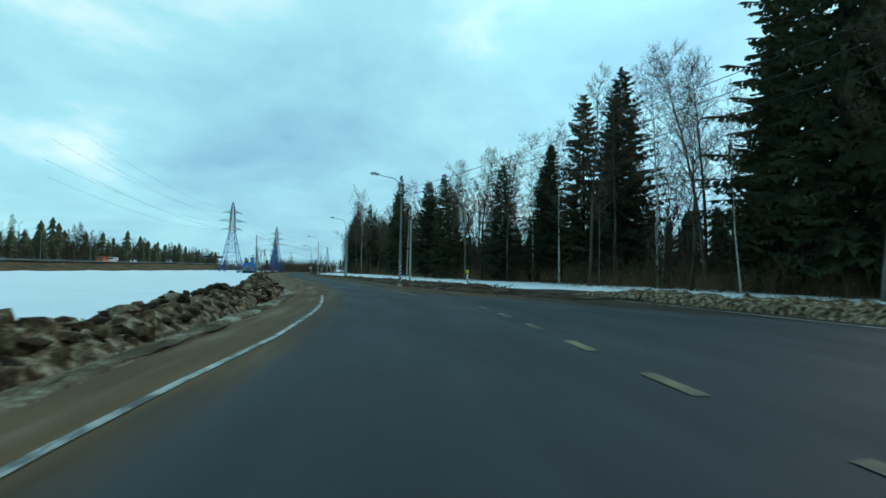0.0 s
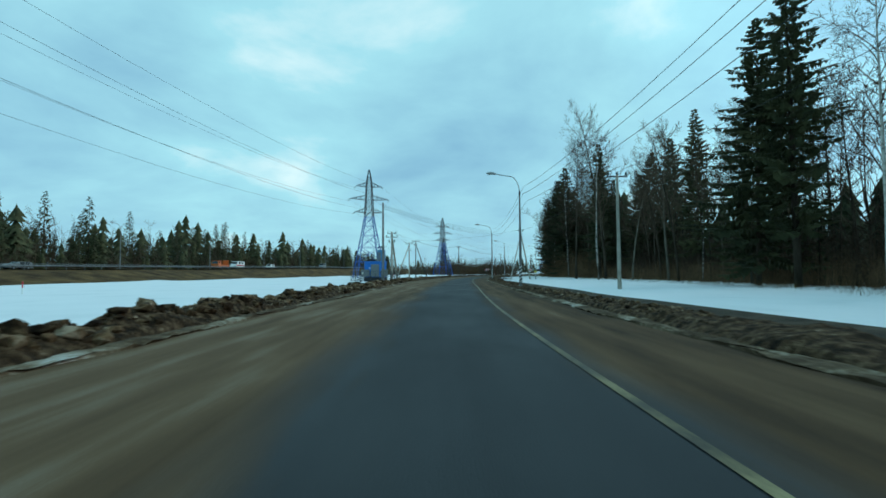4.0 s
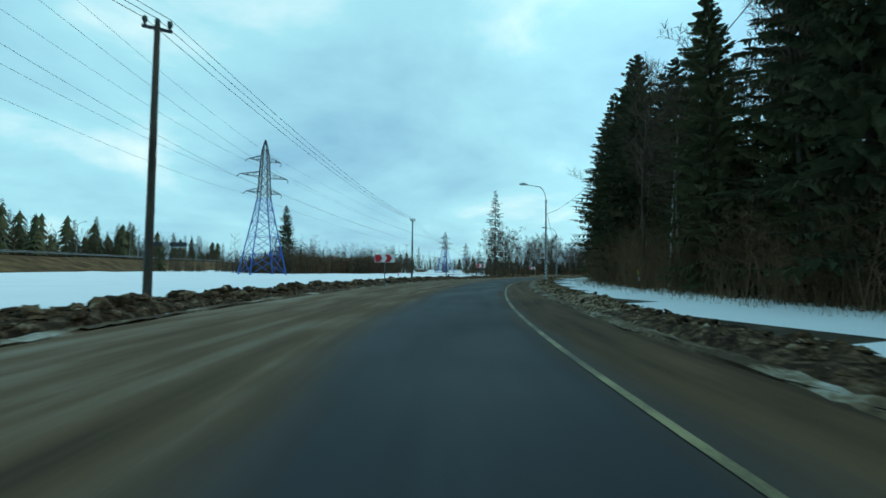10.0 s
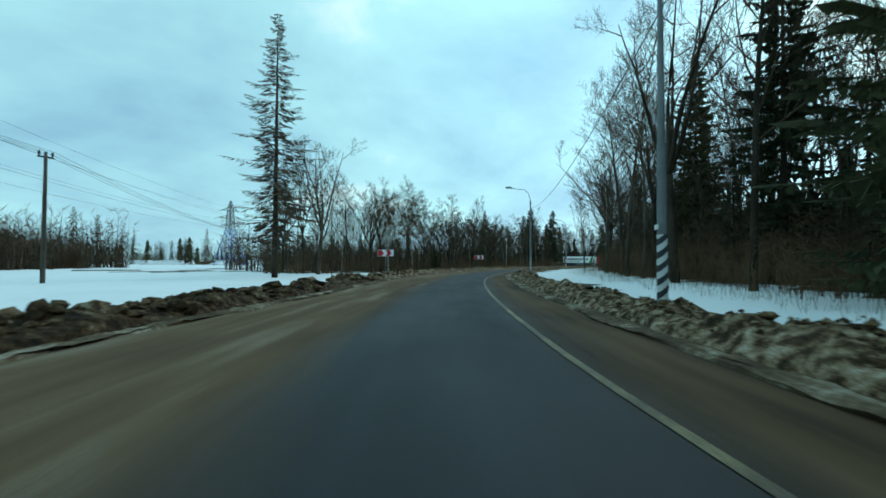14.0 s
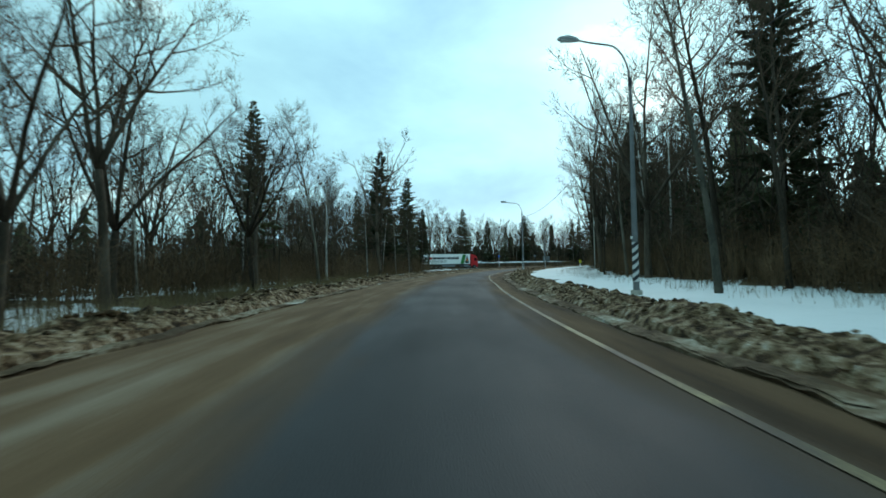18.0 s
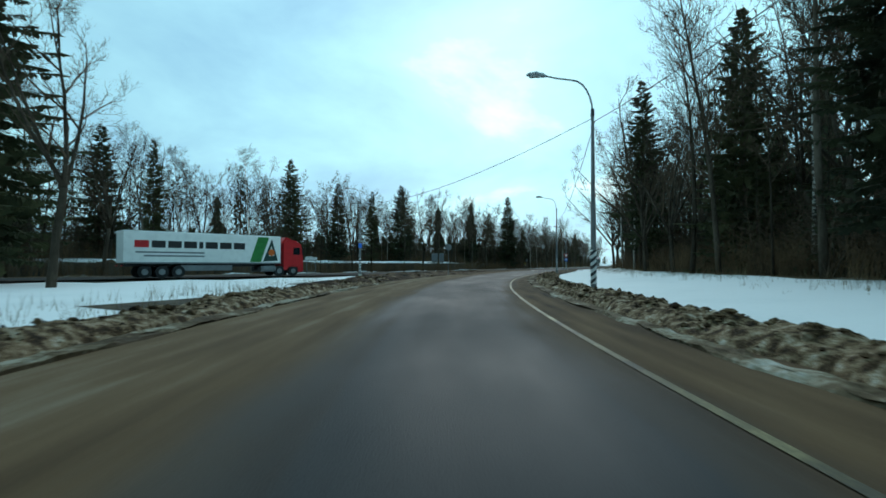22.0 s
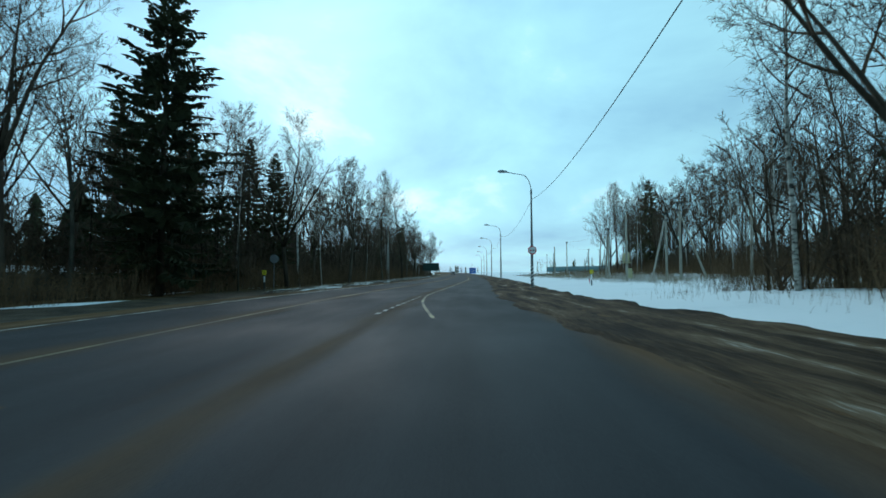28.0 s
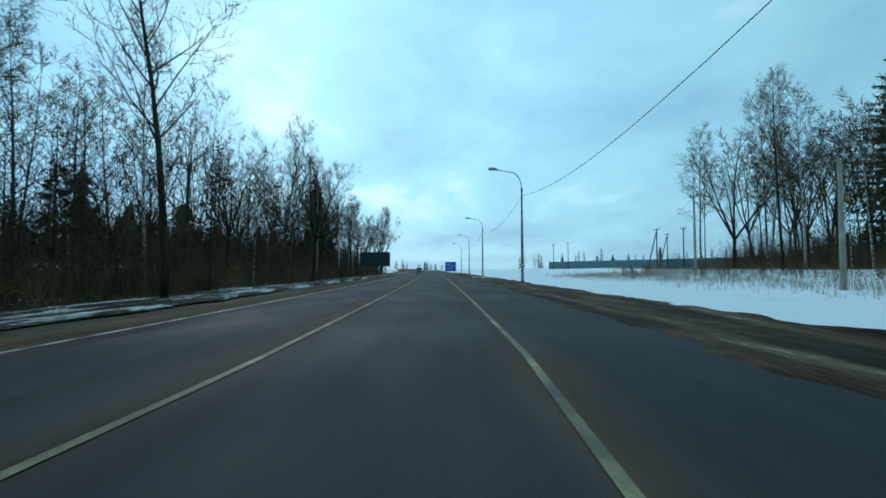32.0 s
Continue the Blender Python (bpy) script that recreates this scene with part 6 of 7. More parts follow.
# ---- lorry on the main road ----
def lorry():
    """Stands along x, its cab at +x; origin under the trailer's rear end."""
    e = thing("articulated_lorry", pose(0, 0, 0), "red lorry cab with a long white box trailer", "truck")
    body = part("trailer_box", Shape().box((6.8, 0, 2.63), (13.6, 2.5, 2.74), bevel=0.05), M_WHITE, e, "white box trailer")
    part("trailer_frame", Shape().box((6.8, 0, 1.1), (13.2, 0.9, 0.26), bevel=0.03), M_BLACK, e)
    for sd in (-1, 1):
        part("side_guard", Shape().box((6.6, sd * 1.2, 0.85), (4.4, 0.05, 0.5), bevel=0.02), M_GREYSHEET, e)
        part("rear_light", Shape().box((-0.03, sd * 0.95, 1.05), (0.06, 0.4, 0.14), bevel=0.02), M_RED, e)
        part("rail", Shape().box((6.8, sd * 1.262, 1.3), (13.5, 0.03, 0.12)), M_GREYSHEET, body, "grey lower rail")
        # green slanting stripe and emblem shapes on the side
        y = sd * 1.256
        st = Shape()
        st.add([(10.45, y, 1.4), (11.55, y, 1.4), (12.35, y, 3.85), (11.25, y, 3.85)], [(0, 1, 2, 3) if sd < 0 else (3, 2, 1, 0)])
        part("green_stripe", st, M_GREEN, body, "green slanting stripe")
        tr = Shape()
        tr.add([(11.75, y, 1.45), (13.3, y, 1.55), (12.65, y, 3.7), (12.35, y, 2.0), (12.9, y, 2.05), (12.6, y, 3.0)], [(0, 1, 4, 3), (1, 2, 5, 4), (2, 0, 3, 5)] if sd < 0 else [(3, 4, 1, 0), (4, 5, 2, 1), (5, 3, 0, 2)])
        part("emblem", tr, M_DKGREEN, body, "dark triangular emblem")
        part("emblem_disc", Shape().tube((12.62, y - 0.002, 2.35), (12.62, y + 0.002 + sd * 0.002, 2.35), 0.33, 0.33, 14), M_ORANGE, body, "orange emblem disc")
        x = 0.8
        for k in range(8):
            w = 0.34 if k == 4 else 1.06
            part("lettering_bar", Shape().box((x + w / 2 if sd < 0 else 11.0 - x - w / 2, sd * 1.255, 2.9), (w, 0.012, 0.6)), M_RED if k == 0 else M_BLACK, body, "red bar in place of a letter" if k == 0 else "black bar in place of a letter")
            x += w + 0.2
        part("lettering_bar", Shape().box((3.6, sd * 1.255, 2.2), (5.4, 0.012, 0.14)), M_GREYSHEET, body, "thin grey bar of small print")
        part("lettering_bar", Shape().box((3.9, sd * 1.255, 1.9), (4.8, 0.012, 0.14)), M_GREYSHEET, body, "thin grey bar of small print")
    for x in (1.6, 2.9, 4.2):
        for sd in (-1, 1):
            w = part("wheel", Shape().tube((x, sd * 0.98, 0.52), (x, sd * 1.24, 0.52), 0.52, 0.52, 18), M_RUBBER, e)
            part("rim", Shape().tube((x, sd * 1.2, 0.52), (x, sd * 1.252, 0.52), 0.29, 0.25, 12), M_GREYSHEET, w)
    cab = Shape().prism([(13.95, 0.62), (13.95, 3.35), (14.35, 3.72), (15.3, 3.62), (15.85, 3.2), (16.05, 2.25), (16.12, 1.2), (16.1, 0.45), (15.6, 0.4), (15.45, 0.95), (14.45, 0.95), (14.3, 0.6)], -1.22, 1.22)
    c = part("cab", cab, M_RED, e, "red cab")
    part("windscreen", Shape().add([(15.885, -1.05, 3.05), (16.06, -1.05, 2.2), (16.06, 1.05, 2.2), (15.885, 1.05, 3.05)], [(0, 1, 2, 3)]), M_GLASS, c, "dark windscreen")
    part("bumper", Shape().box((16.05, 0, 0.6), (0.3, 2.4, 0.5), bevel=0.08), M_BLACK, c)
    part("roof_deflector", Shape().prism([(13.7, 3.3), (14.2, 3.95), (14.5, 3.9), (15.1, 3.6)], -1.05, 1.05), M_RED, c)
    for sd in (-1, 1):
        part("side_window", Shape().box((15.35, sd * 1.225, 2.55), (0.75, 0.02, 0.75), bevel=0.008), M_GLASS, c)
        part("mirror", Shape().box((15.95, sd * 1.4, 2.5), (0.12, 0.2, 0.6), bevel=0.03), M_BLACK, c)
        part("headlight", Shape().box((16.1, sd * 0.9, 0.85), (0.12, 0.36, 0.2), bevel=0.04), M_LENS, c)
        part("fuel_tank", Shape().tube((11.6, sd * 0.95, 0.75), (13.1, sd * 0.95, 0.75), 0.32, 0.32, 12), M_GREYSHEET, e)
        for x, r in ((12.6, 0.0), (15.0, 0.0)):
            xx = 13.5 if x < 13 else 15.0
            w = part("wheel", Shape().tube((xx, sd * 0.9, 0.52), (xx, sd * 1.22, 0.52), 0.52, 0.52, 18), M_RUBBER, e)
            part("rim", Shape().tube((xx, sd * 1.18, 0.52), (xx, sd * 1.232, 0.52), 0.29, 0.25, 12), M_GREYSHEET, w)
    return e, body


truck, trailer = lorry()
truck.matrix_world = pose(211.9, 426.9, 0.03, 0, 0, math.degrees(math.atan2(419.5 - 425.8, 223.1 - 211.3)))


# ---- signs ----
def chevron_sign(x, y, turn, w=1.55, h=0.62, n=2, top=2.5, label="red and white chevron bend sign on a steel post"):
    e = thing("bend_sign", pose(x, y, 0, 0, 0, turn), label, "road sign", "chevron bend signs")
    part("post", Shape().tube((0, 0.05, -0.2), (0, 0.05, top), 0.035, 0.035, 8), M_STEEL, e)
    board = part("board", Shape().box((0, 0, top - h / 2), (w, 0.03, h), bevel=0.008), M_WHITE, e, "white edged board")
    z0, z1 = top - h + 0.03, top - 0.03
    zm = (z0 + z1) / 2
    step = (w - 0.06) / n
    for k in range(n):
        x0 = -w / 2 + 0.03 + k * step
        a, d = step * 0.52, step * 0.26
        pts = [(x0, z0), (x0 + a, z0), (x0 + a + d, zm), (x0 + a, z1), (x0, z1), (x0 + d, zm)] if k else [(x0, z0), (x0 + a, z0), (x0 + a + d, zm), (x0 + a, z1), (x0, z1)]
        sh = Shape().add([(px, -0.019, pz) for px, pz in pts], [tuple(range(len(pts)))] if not k else [(0, 1, 2, 5), (5, 2, 3, 4)])
        part("chevron", sh, M_REDSIGN, board, "red arrow field")
    return e


for x, y, turn in ((21.7, 249.5, -20), (44.0, 289.5, -33), (73.4, 330.7, -42), (103.0, 352.4, -50)):
    chevron_sign(x, y, turn)


# ---- more poles on the verges ----
tripod = power_pole(20.9, 174.1, 9.0, 0, M_CONCRETE, 0.13, "weathered pole held by two leaning struts", strut=(-2.0, 0.3), arms=((0.0, 3, 0.5),))
part("strut", Shape().path([(1.7, 0.5, -0.2), (0, -0.1, 8.2)], [0.13, 0.1], 6), M_CONCRETE, tripod, "leaning concrete strut")
power_pole(343.0, 368.9, 8.5, 0, strut=(-1.5, -2.2), label="concrete power pole propped by a leaning strut", arms=((0.0, 3, 0.5),))
power_pole(352.3, 365.1, 8.5, 0, strut=(2.5, 0.7), label="concrete power pole propped by a leaning strut", arms=((0.0, 3, 0.4),))
power_pole(357.3, 370.4, 7.0, 0, strut=(2.6, -0.7), label="concrete power pole propped by a leaning strut", arms=((0.0, 3, 0.4),))
power_pole(338.8, 364.2, 9.0, 10, label="bare concrete pole leaning in the snow", arms=(), lean=2)
power_pole(391.7, 366.6, 6.6, 10, label="short concrete pole standing in the snow", arms=())
power_pole(418.7, 354.4, 9.1, 10, arms=((0.0, 3, 0.5),))
for t, (x, y) in enumerate(((455, 330), (462, 331), (478, 318), (520, 325), (540, 322))):
    power_pole(x, y, 9.0 + 0.3 * t, 10 + 3 * t, M_WOODPOLE, 0.14, "distant wooden power pole", strut=(2.6, 0.4) if t in (1, 2) else None, arms=((0.0, 3, 0.6),))
cable("power_cable", (418.7, 354.4, 9.2), (462, 331, 9.5), 0.8)
cable("power_cable", (343, 369.1, 8.6), (418.7, 354.4, 9.2), 1.0)
cable("power_cable", (18.2, 61.6, 8.3), (19.3, 121, 8.7), 0.8)
cable("power_cable", (19.3, 121, 8.7), (20.9, 174.1, 9.1), 0.8)
cable("power_cable", (20.9, 174.1, 9.1), (0.0, 202.3, 9.2), 0.6)
for dz in (0, 0.5, 1.0, 1.5):
    cable("power_cable", (14.7, 166.3, 8.2 - dz * 0.5), (-2.3, 155.6, 11.3 - dz * 0.35), 0.5, 0.014)
for dx in (-0.4, 0.4):
    cable("power_cable", (-1.1 + dx, 195, 8.1), (0.0 + dx, 202.3, 9.0), 0.1)
    cable("power_cable", (-2.15 + dx, 166.7, 7.0), (-3.0 + dx, 163.4, 5.4), 0.6)


# ---- transformer on two poles, yellowish ----
def pole_transformer(x, y, turn):
    e = thing("pole_transformer", pose(x, y, 0, 0, 0, turn), "yellowish transformer cabinet mounted on two concrete poles", "transformer")
    for k in (-0.45, 0.45):
        part("post", Shape().path([(k, 0, -0.2), (k, 0, 7.6)], [0.15, 0.10], 6), M_CONCRETE, e)
    cab = part("cabinet", Shape().box((0, -0.28, 1.15), (0.95, 0.5, 1.1), bevel=0.03), M_CREAM, e, "cream painted switch cabinet")
    part("door", Shape().box((0.0, -0.545, 1.15), (0.8, 0.03, 0.95), bevel=0.01), M_CREAM, cab)
    part("warning_plate", Shape().box((0.05, -0.57, 1.3), (0.34, 0.015, 0.26)), M_WHITE, cab, "white warning plate")
    part("platform", Shape().box((0, 0, 2.35), (1.5, 0.9, 0.1), bevel=0.02), M_CREAM, e)
    part("tank", Shape().box((0, 0, 2.95), (0.95, 0.6, 0.95), bevel=0.06), M_CREAM, e)
    for k in range(5):
        part("fin", Shape().box((-0.4 + 0.2 * k, 0.36, 2.95), (0.04, 0.16, 0.8)), M_CREAM, e)
    for k in (-0.3, 0, 0.3):
        part("insulator", Shape().path([(k, 0, 3.42), (k, 0, 3.6), (k, 0, 3.75)], [0.05, 0.08, 0.02], 7), M_INSUL, e)
    part("cross_arm", Shape().box((0, 0, 6.6), (1.8, 0.1, 0.1), bevel=0.01), M_DARKSTEEL, e)
    part("cross_arm", Shape().box((0, 0, 5.0), (1.5, 0.1, 0.1), bevel=0.01), M_CREAM, e)
    return e


M_CREAM = plain("cream_paint", (0.46, 0.42, 0.24), 0.6)
pole_transformer(346.0, 373.4, -25)


# ---- blue kiosk in a wire-mesh pen ----
def kiosk(x, y, turn):
    e = thing("transformer_kiosk", pose(x, y, 0, 0, 0, turn), "bright blue metal transformer kiosk on a dark plinth", "kiosk")
    part("plinth", Shape().box((0, 0, 0.3), (2.9, 2.2, 0.7), bevel=0.03), M_DARKSTEEL, e)
    body = part("body", Shape().box((0, 0, 1.84), (2.8, 2.1, 2.4), bevel=0.04), M_KIOSK, e, "blue sheet-metal housing")
    part("roof", Shape().box((0, 0, 3.09), (3.0, 2.3, 0.1), bevel=0.03), M_KIOSK, e)
    for k in (-0.7, 0.7):
        d = part("door", Shape().box((k, -1.065, 1.75), (1.28, 0.03, 2.0), bevel=0.01), M_KIOSK, body)
        part("handle", Shape().box((k * 0.25, -1.1, 1.7), (0.05, 0.05, 0.2), bevel=0.01), M_BLACK, d)
    part("warning_plate", Shape().box((-0.15, -1.09, 1.35), (0.2, 0.015, 0.24)), M_YELLOW, body, "small yellow warning plate")
    part("name_plate", Shape().box((-0.3, -1.09, 2.1), (0.55, 0.015, 0.12)), M_WHITE, body, "white plate")
    part("notice", Shape().box((1.1, -1.09, 1.35), (0.2, 0.015, 0.18)), M_WHITE, body, "white notice")
    tower = part("cable_tower", Shape().box((0.75, 0.5, 4.05), (1.0, 0.9, 1.85), bevel=0.03), M_BLUELIGHT, e, "pale blue entry tower")
    part("panel", Shape().box((0.62, 0.04, 3.85), (0.6, 0.03, 1.5), bevel=0.01), M_GREYSHEET, tower)
    part("bar", Shape().box((0.75, 0.5, 5.35), (1.2, 0.08, 0.08), bevel=0.01), M_DARKSTEEL, tower)
    for k in (0.35, 0.75, 1.15):
        part("bushing", Shape().path([(k, 0.5, 4.95), (k, 0.5, 5.15), (k, 0.5, 5.35)], [0.05, 0.08, 0.04], 7), M_WHITE, tower, "white bushing")
        part("insulator", Shape().path([(k, 0.5, 5.38), (k, 0.5, 5.52), (k, 0.5, 5.64)], [0.04, 0.10, 0.04], 7), M_INSUL, tower)
    return e


M_BLUELIGHT = plain("pale_blue_paint", (0.07, 0.24, 0.42), 0.55)
kiosk(-4.3, 162.3, -24)
for cx, cy, w, h in ((-5.6, 160.3, 1.3, 1.1), (-4.1, 160.2, 1.25, 1.9), (-2.5, 159.0, 1.0, 1.1)):
    e = thing("steel_cabinet", pose(cx, cy, 0, 0, 0, 8), "grey steel electrical cabinet on thin legs", "cabinet", "cabinets in the pen")
    part("body", Shape().box((0, 0, 0.75 + h / 2), (w, 0.8, h), bevel=0.03), M_GREYSHEET, e)
    part("door", Shape().box((0, -0.41, 0.75 + h / 2), (w * 0.86, 0.03, h * 0.86), bevel=0.01), M_GREYSHEET, e)
    for sx in (-1, 1):
        for sy in (-1, 1):
            part("leg", Shape().box((sx * w * 0.42, sy * 0.3, 0.36), (0.06, 0.06, 0.8)), M_DARKSTEEL, e)


def mesh_fence(corners, h, label):
    e = thing("mesh_fence", pose(corners[0][0], corners[0][1], 0), label, "fence")
    o = Vector((*corners[0], 0))
    for a, b in zip(corners, corners[1:] + corners[:1]):
        a, b = Vector((*a, 0)) - o, Vector((*b, 0)) - o
        n = max(1, round((b - a).length / 2.2))
        for i in range(n):
            p, q = a.lerp(b, i / n), a.lerp(b, (i + 1) / n)
            part("post", Shape().tube(p + Vector((0, 0, -0.2)), p + Vector((0, 0, h)), 0.045, 0.045, 6), M_DARKSTEEL, e)
            for z in (0.15, h - 0.06):
                part("rail", Shape().tube(p + Vector((0, 0, z)), q + Vector((0, 0, z)), 0.028, 0.028, 5), M_DARKSTEEL, e)
            m = Shape()
            for k in range(1, 16):
                u = p.lerp(q, k / 16)
                m.tube(u + Vector((0, 0, 0.15)), u + Vector((0, 0, h - 0.06)), 0.005, 0.005, 3, caps=False)
            for k in range(1, 11):
                z = 0.15 + (h - 0.21) * k / 11
                m.tube(p + Vector((0, 0, z)), q + Vector((0, 0, z)), 0.005, 0.005, 3, caps=False)
            part("mesh_panel", m, M_DARKSTEEL, e)
    return e


mesh_fence([(-7.7, 159.6), (-0.95, 154.3), (-0.4, 161.9), (-6.9, 166.6)], 1.65, "grey wire-mesh fence round the kiosk")
part_sign = thing("warning_sign", pose(-5.6, 157.95, 1.3, 0, 0, -38), "small white warning plate on the mesh fence", "sign")
part("plate", Shape().box((0, -0.05, 0), (0.24, 0.012, 0.26), bevel=0.004), M_WHITE, part_sign)
part("symbol", Shape().add([(-0.08, -0.06, -0.07), (0.08, -0.06, -0.07), (0, -0.06, 0.08)], [(0, 1, 2)]), M_YELLOW, part_sign, "yellow triangle")


# ---- low timber racks at the wood's edge ----
def timber_rack(x, y, turn, w):
    e = thing("timber_rack", pose(x, y, 0, 0, 0, turn), "low dark timber rack on short posts at the snowy wood edge", "rack", "timber racks")
    part("top_beam", Shape().box((0, 0, 0.66), (w, 0.4, 0.16), bevel=0.02), M_WOODPOLE, e)
    n = 2 if w < 1 else 3
    for k in range(n):
        part("post", Shape().box((-w / 2 + 0.08 + (w - 0.16) * k / (n - 1), 0, 0.25), (0.1, 0.1, 0.7), bevel=0.01), M_WOODPOLE, e)
    part("snow_cap", Shape().box((0, 0, 0.765), (w * 0.96, 0.36, 0.05), bevel=0.02), M_SNOW, e, "thin cap of snow")
    return e


timber_rack(118.9, 337.8, -50, 0.85)
timber_rack(120.0, 336.5, -50, 1.45)


# ---- marker posts ----
def marker_post(x, y, turn, plate=True):
    e = thing("marker_post", pose(x, y, 0, 0, 0, turn), "white marker post with a yellow plate and a black foot", "marker post", "pipeline marker posts")
    part("foot", Shape().box((0, 0, 0.2), (0.10, 0.10, 0.8), bevel=0.01), M_BLACK, e, "black painted foot")
    part("post", Shape().box((0, 0, 0.85), (0.10, 0.10, 0.5), bevel=0.01), M_WHITE, e)
    part("band", Shape().box((0, 0, 1.12), (0.105, 0.105, 0.1), bevel=0.01), M_BLACK, e)
    pl = part("plate", Shape().box((0, -0.06, 1.35), (0.32, 0.02, 0.36), bevel=0.005), M_YELLOW, e, "yellow plate")
    part("lettering_bar", Shape().box((0, -0.072, 1.42), (0.2, 0.006, 0.04)), M_BLACK, pl)
    part("lettering_bar", Shape().box((0, -0.072, 1.32), (0.16, 0.006, 0.04)), M_BLACK, pl)
    return e


for x, y, tn in ((20.4, 47.5, -10), (23.0, 171.6, -8), (42.9, 247.6, -25), (337.1, 381.1, -95), (334.0, 409.3, -95)):
    marker_post(x, y, tn)
q = SLIP.at(457, 13.4)
marker_post(q.x, q.y, -65)


# ---- stakes in the snow ----
def stake(x, y, h, label="red and white striped stake in the snow"):
    e = thing("stake", pose(x, y, 0), label, "stake", "stakes in the snow")
    part("lower_band", Shape().tube((0, 0, -0.1), (0, 0, h * 0.5), 0.045, 0.045, 6), M_WHITE, e)
    part("upper_band", Shape().tube((0, 0, h * 0.5), (0, 0, h), 0.045, 0.045, 6), M_REDSIGN, e, "red band")
    return e


stake(-6.6, 215.0, 0.9, "orange and white stake in the snow beside the bank")
for x, y, h in ((27.2, 274.2, 1.0), (-24.5, 118.5, 0.9), (-23.3, 119.5, 0.9), (339.3, 380.4, 0.6)):
    stake(x, y, h)


# ---- traffic signs ----
def disc(z, r, y0, y1, n=24):
    return Shape().tube((0, y0, z), (0, y1, z), r, r, n)


def signs_on_lamp(x, y, turn):
    g = thing("give_way_sign", pose(x, y, 0, 0, 0, turn), "white give-way triangle with a red rim on the lamp post", "road sign")
    part("plate", Shape().add([(-0.5, -0.19, 3.55), (0.5, -0.19, 3.55), (0, -0.19, 2.7), (-0.5, -0.17, 3.55), (0.5, -0.17, 3.55), (0, -0.17, 2.7)], [(0, 2, 1), (3, 4, 5), (0, 1, 4, 3), (1, 2, 5, 4), (2, 0, 3, 5)]), M_REDSIGN, g, "red rim")
    part("field", Shape().add([(-0.32, -0.196, 3.45), (0.32, -0.196, 3.45), (0, -0.196, 2.9)], [(0, 2, 1)]), M_WHITE, g, "white field")
    part("clamp", Shape().box((0, -0.15, 3.2), (0.3, 0.06, 0.06)), M_STEEL, g)
    b = thing("turn_sign", pose(x, y, 0, 0, 0, turn), "round blue sign with a white arrow on the lamp post", "road sign")
    part("plate", disc(2.3, 0.36, -0.19, -0.17), M_BLUESIGN, b)
    part("arrow", Shape().add([(-0.2, -0.196, 2.15), (-0.13, -0.196, 2.15), (-0.13, -0.196, 2.33), (0.08, -0.196, 2.33), (0.08, -0.196, 2.25), (0.25, -0.196, 2.38), (0.08, -0.196, 2.51), (0.08, -0.196, 2.42), (-0.2, -0.196, 2.42)], [(0, 1, 2, 8), (2, 3, 7, 8), (4, 5, 6)]), M_WHITE, b, "white arrow")
    part("clamp", Shape().box((0, -0.15, 2.3), (0.3, 0.06, 0.06)), M_STEEL, b)


signs_on_lamp(293.6, 394.8, -93)
n = thing("no_overtaking_sign", pose(334.0, 387.5, 0, 0, 0, -97), "round white no-overtaking sign with a red rim on the lamp post", "road sign")
part("rim", disc(3.15, 0.36, -0.19, -0.17), M_REDSIGN, n, "red rim")
part("field", disc(3.15, 0.28, -0.196, -0.18), M_WHITE, n, "white field")
part("car_symbol", Shape().box((-0.12, -0.2, 3.14), (0.16, 0.008, 0.1), bevel=0.003), M_REDSIGN, n, "red car shape")
part("car_symbol", Shape().box((0.12, -0.2, 3.14), (0.16, 0.008, 0.1), bevel=0.003), M_BLACK, n, "black car shape")
part("clamp", Shape().box((0, -0.15, 3.15), (0.3, 0.06, 0.06)), M_STEEL, n)


def round_sign_back(x, y, turn, z, r, label):
    e = thing("round_sign", pose(x, y, 0, 0, 0, turn), label, "road sign")
    part("post", Shape().tube((0, 0.04, -0.2), (0, 0.04, z + r * 0.8), 0.035, 0.035, 8), M_STEEL, e)
    part("plate", disc(z, r, -0.01, 0.012), M_GREYSHEET, e)
    part("bracket", Shape().box((0, 0.02, z), (r * 1.2, 0.03, 0.05)), M_STEEL, e)
    return e


round_sign_back(234.2, 404.9, 100, 3.2, 0.36, "grey back of a round sign on a muddy strip")
round_sign_back(335.8, 409.0, 85, 2.5, 0.36, "grey back of a round road sign on the verge")


def panel_sign(name, x, y, turn, w, h, bottom, mat, legs, label, category, front=None, bars=()):
    e = thing(name, pose(x, y, 0, 0, 0, turn), label, category)
    pl = part("panel", Shape().box((0, 0, bottom + h / 2), (w, 0.06, h), bevel=0.01), mat, e)
    for k in range(legs):
        xx = -w * 0.36 + w * 0.72 * k / max(1, legs - 1) if legs > 1 else 0
        part("leg", Shape().tube((xx, 0.08, -0.3), (xx, 0.08, bottom + h * 0.9), 0.05, 0.05, 6), M_STEEL, e)
    for k in range(3):
        part("stiffener", Shape().box((0, 0.05, bottom + h * (0.2 + 0.3 * k)), (w * 0.96, 0.05, 0.06)), M_STEEL, pl)
    for bx, bz, bw, bh in bars:
        part("lettering_bar", Shape().box((bx, -0.035, bottom + bz), (bw, 0.012, bh)), M_WHITE, pl)
    return e


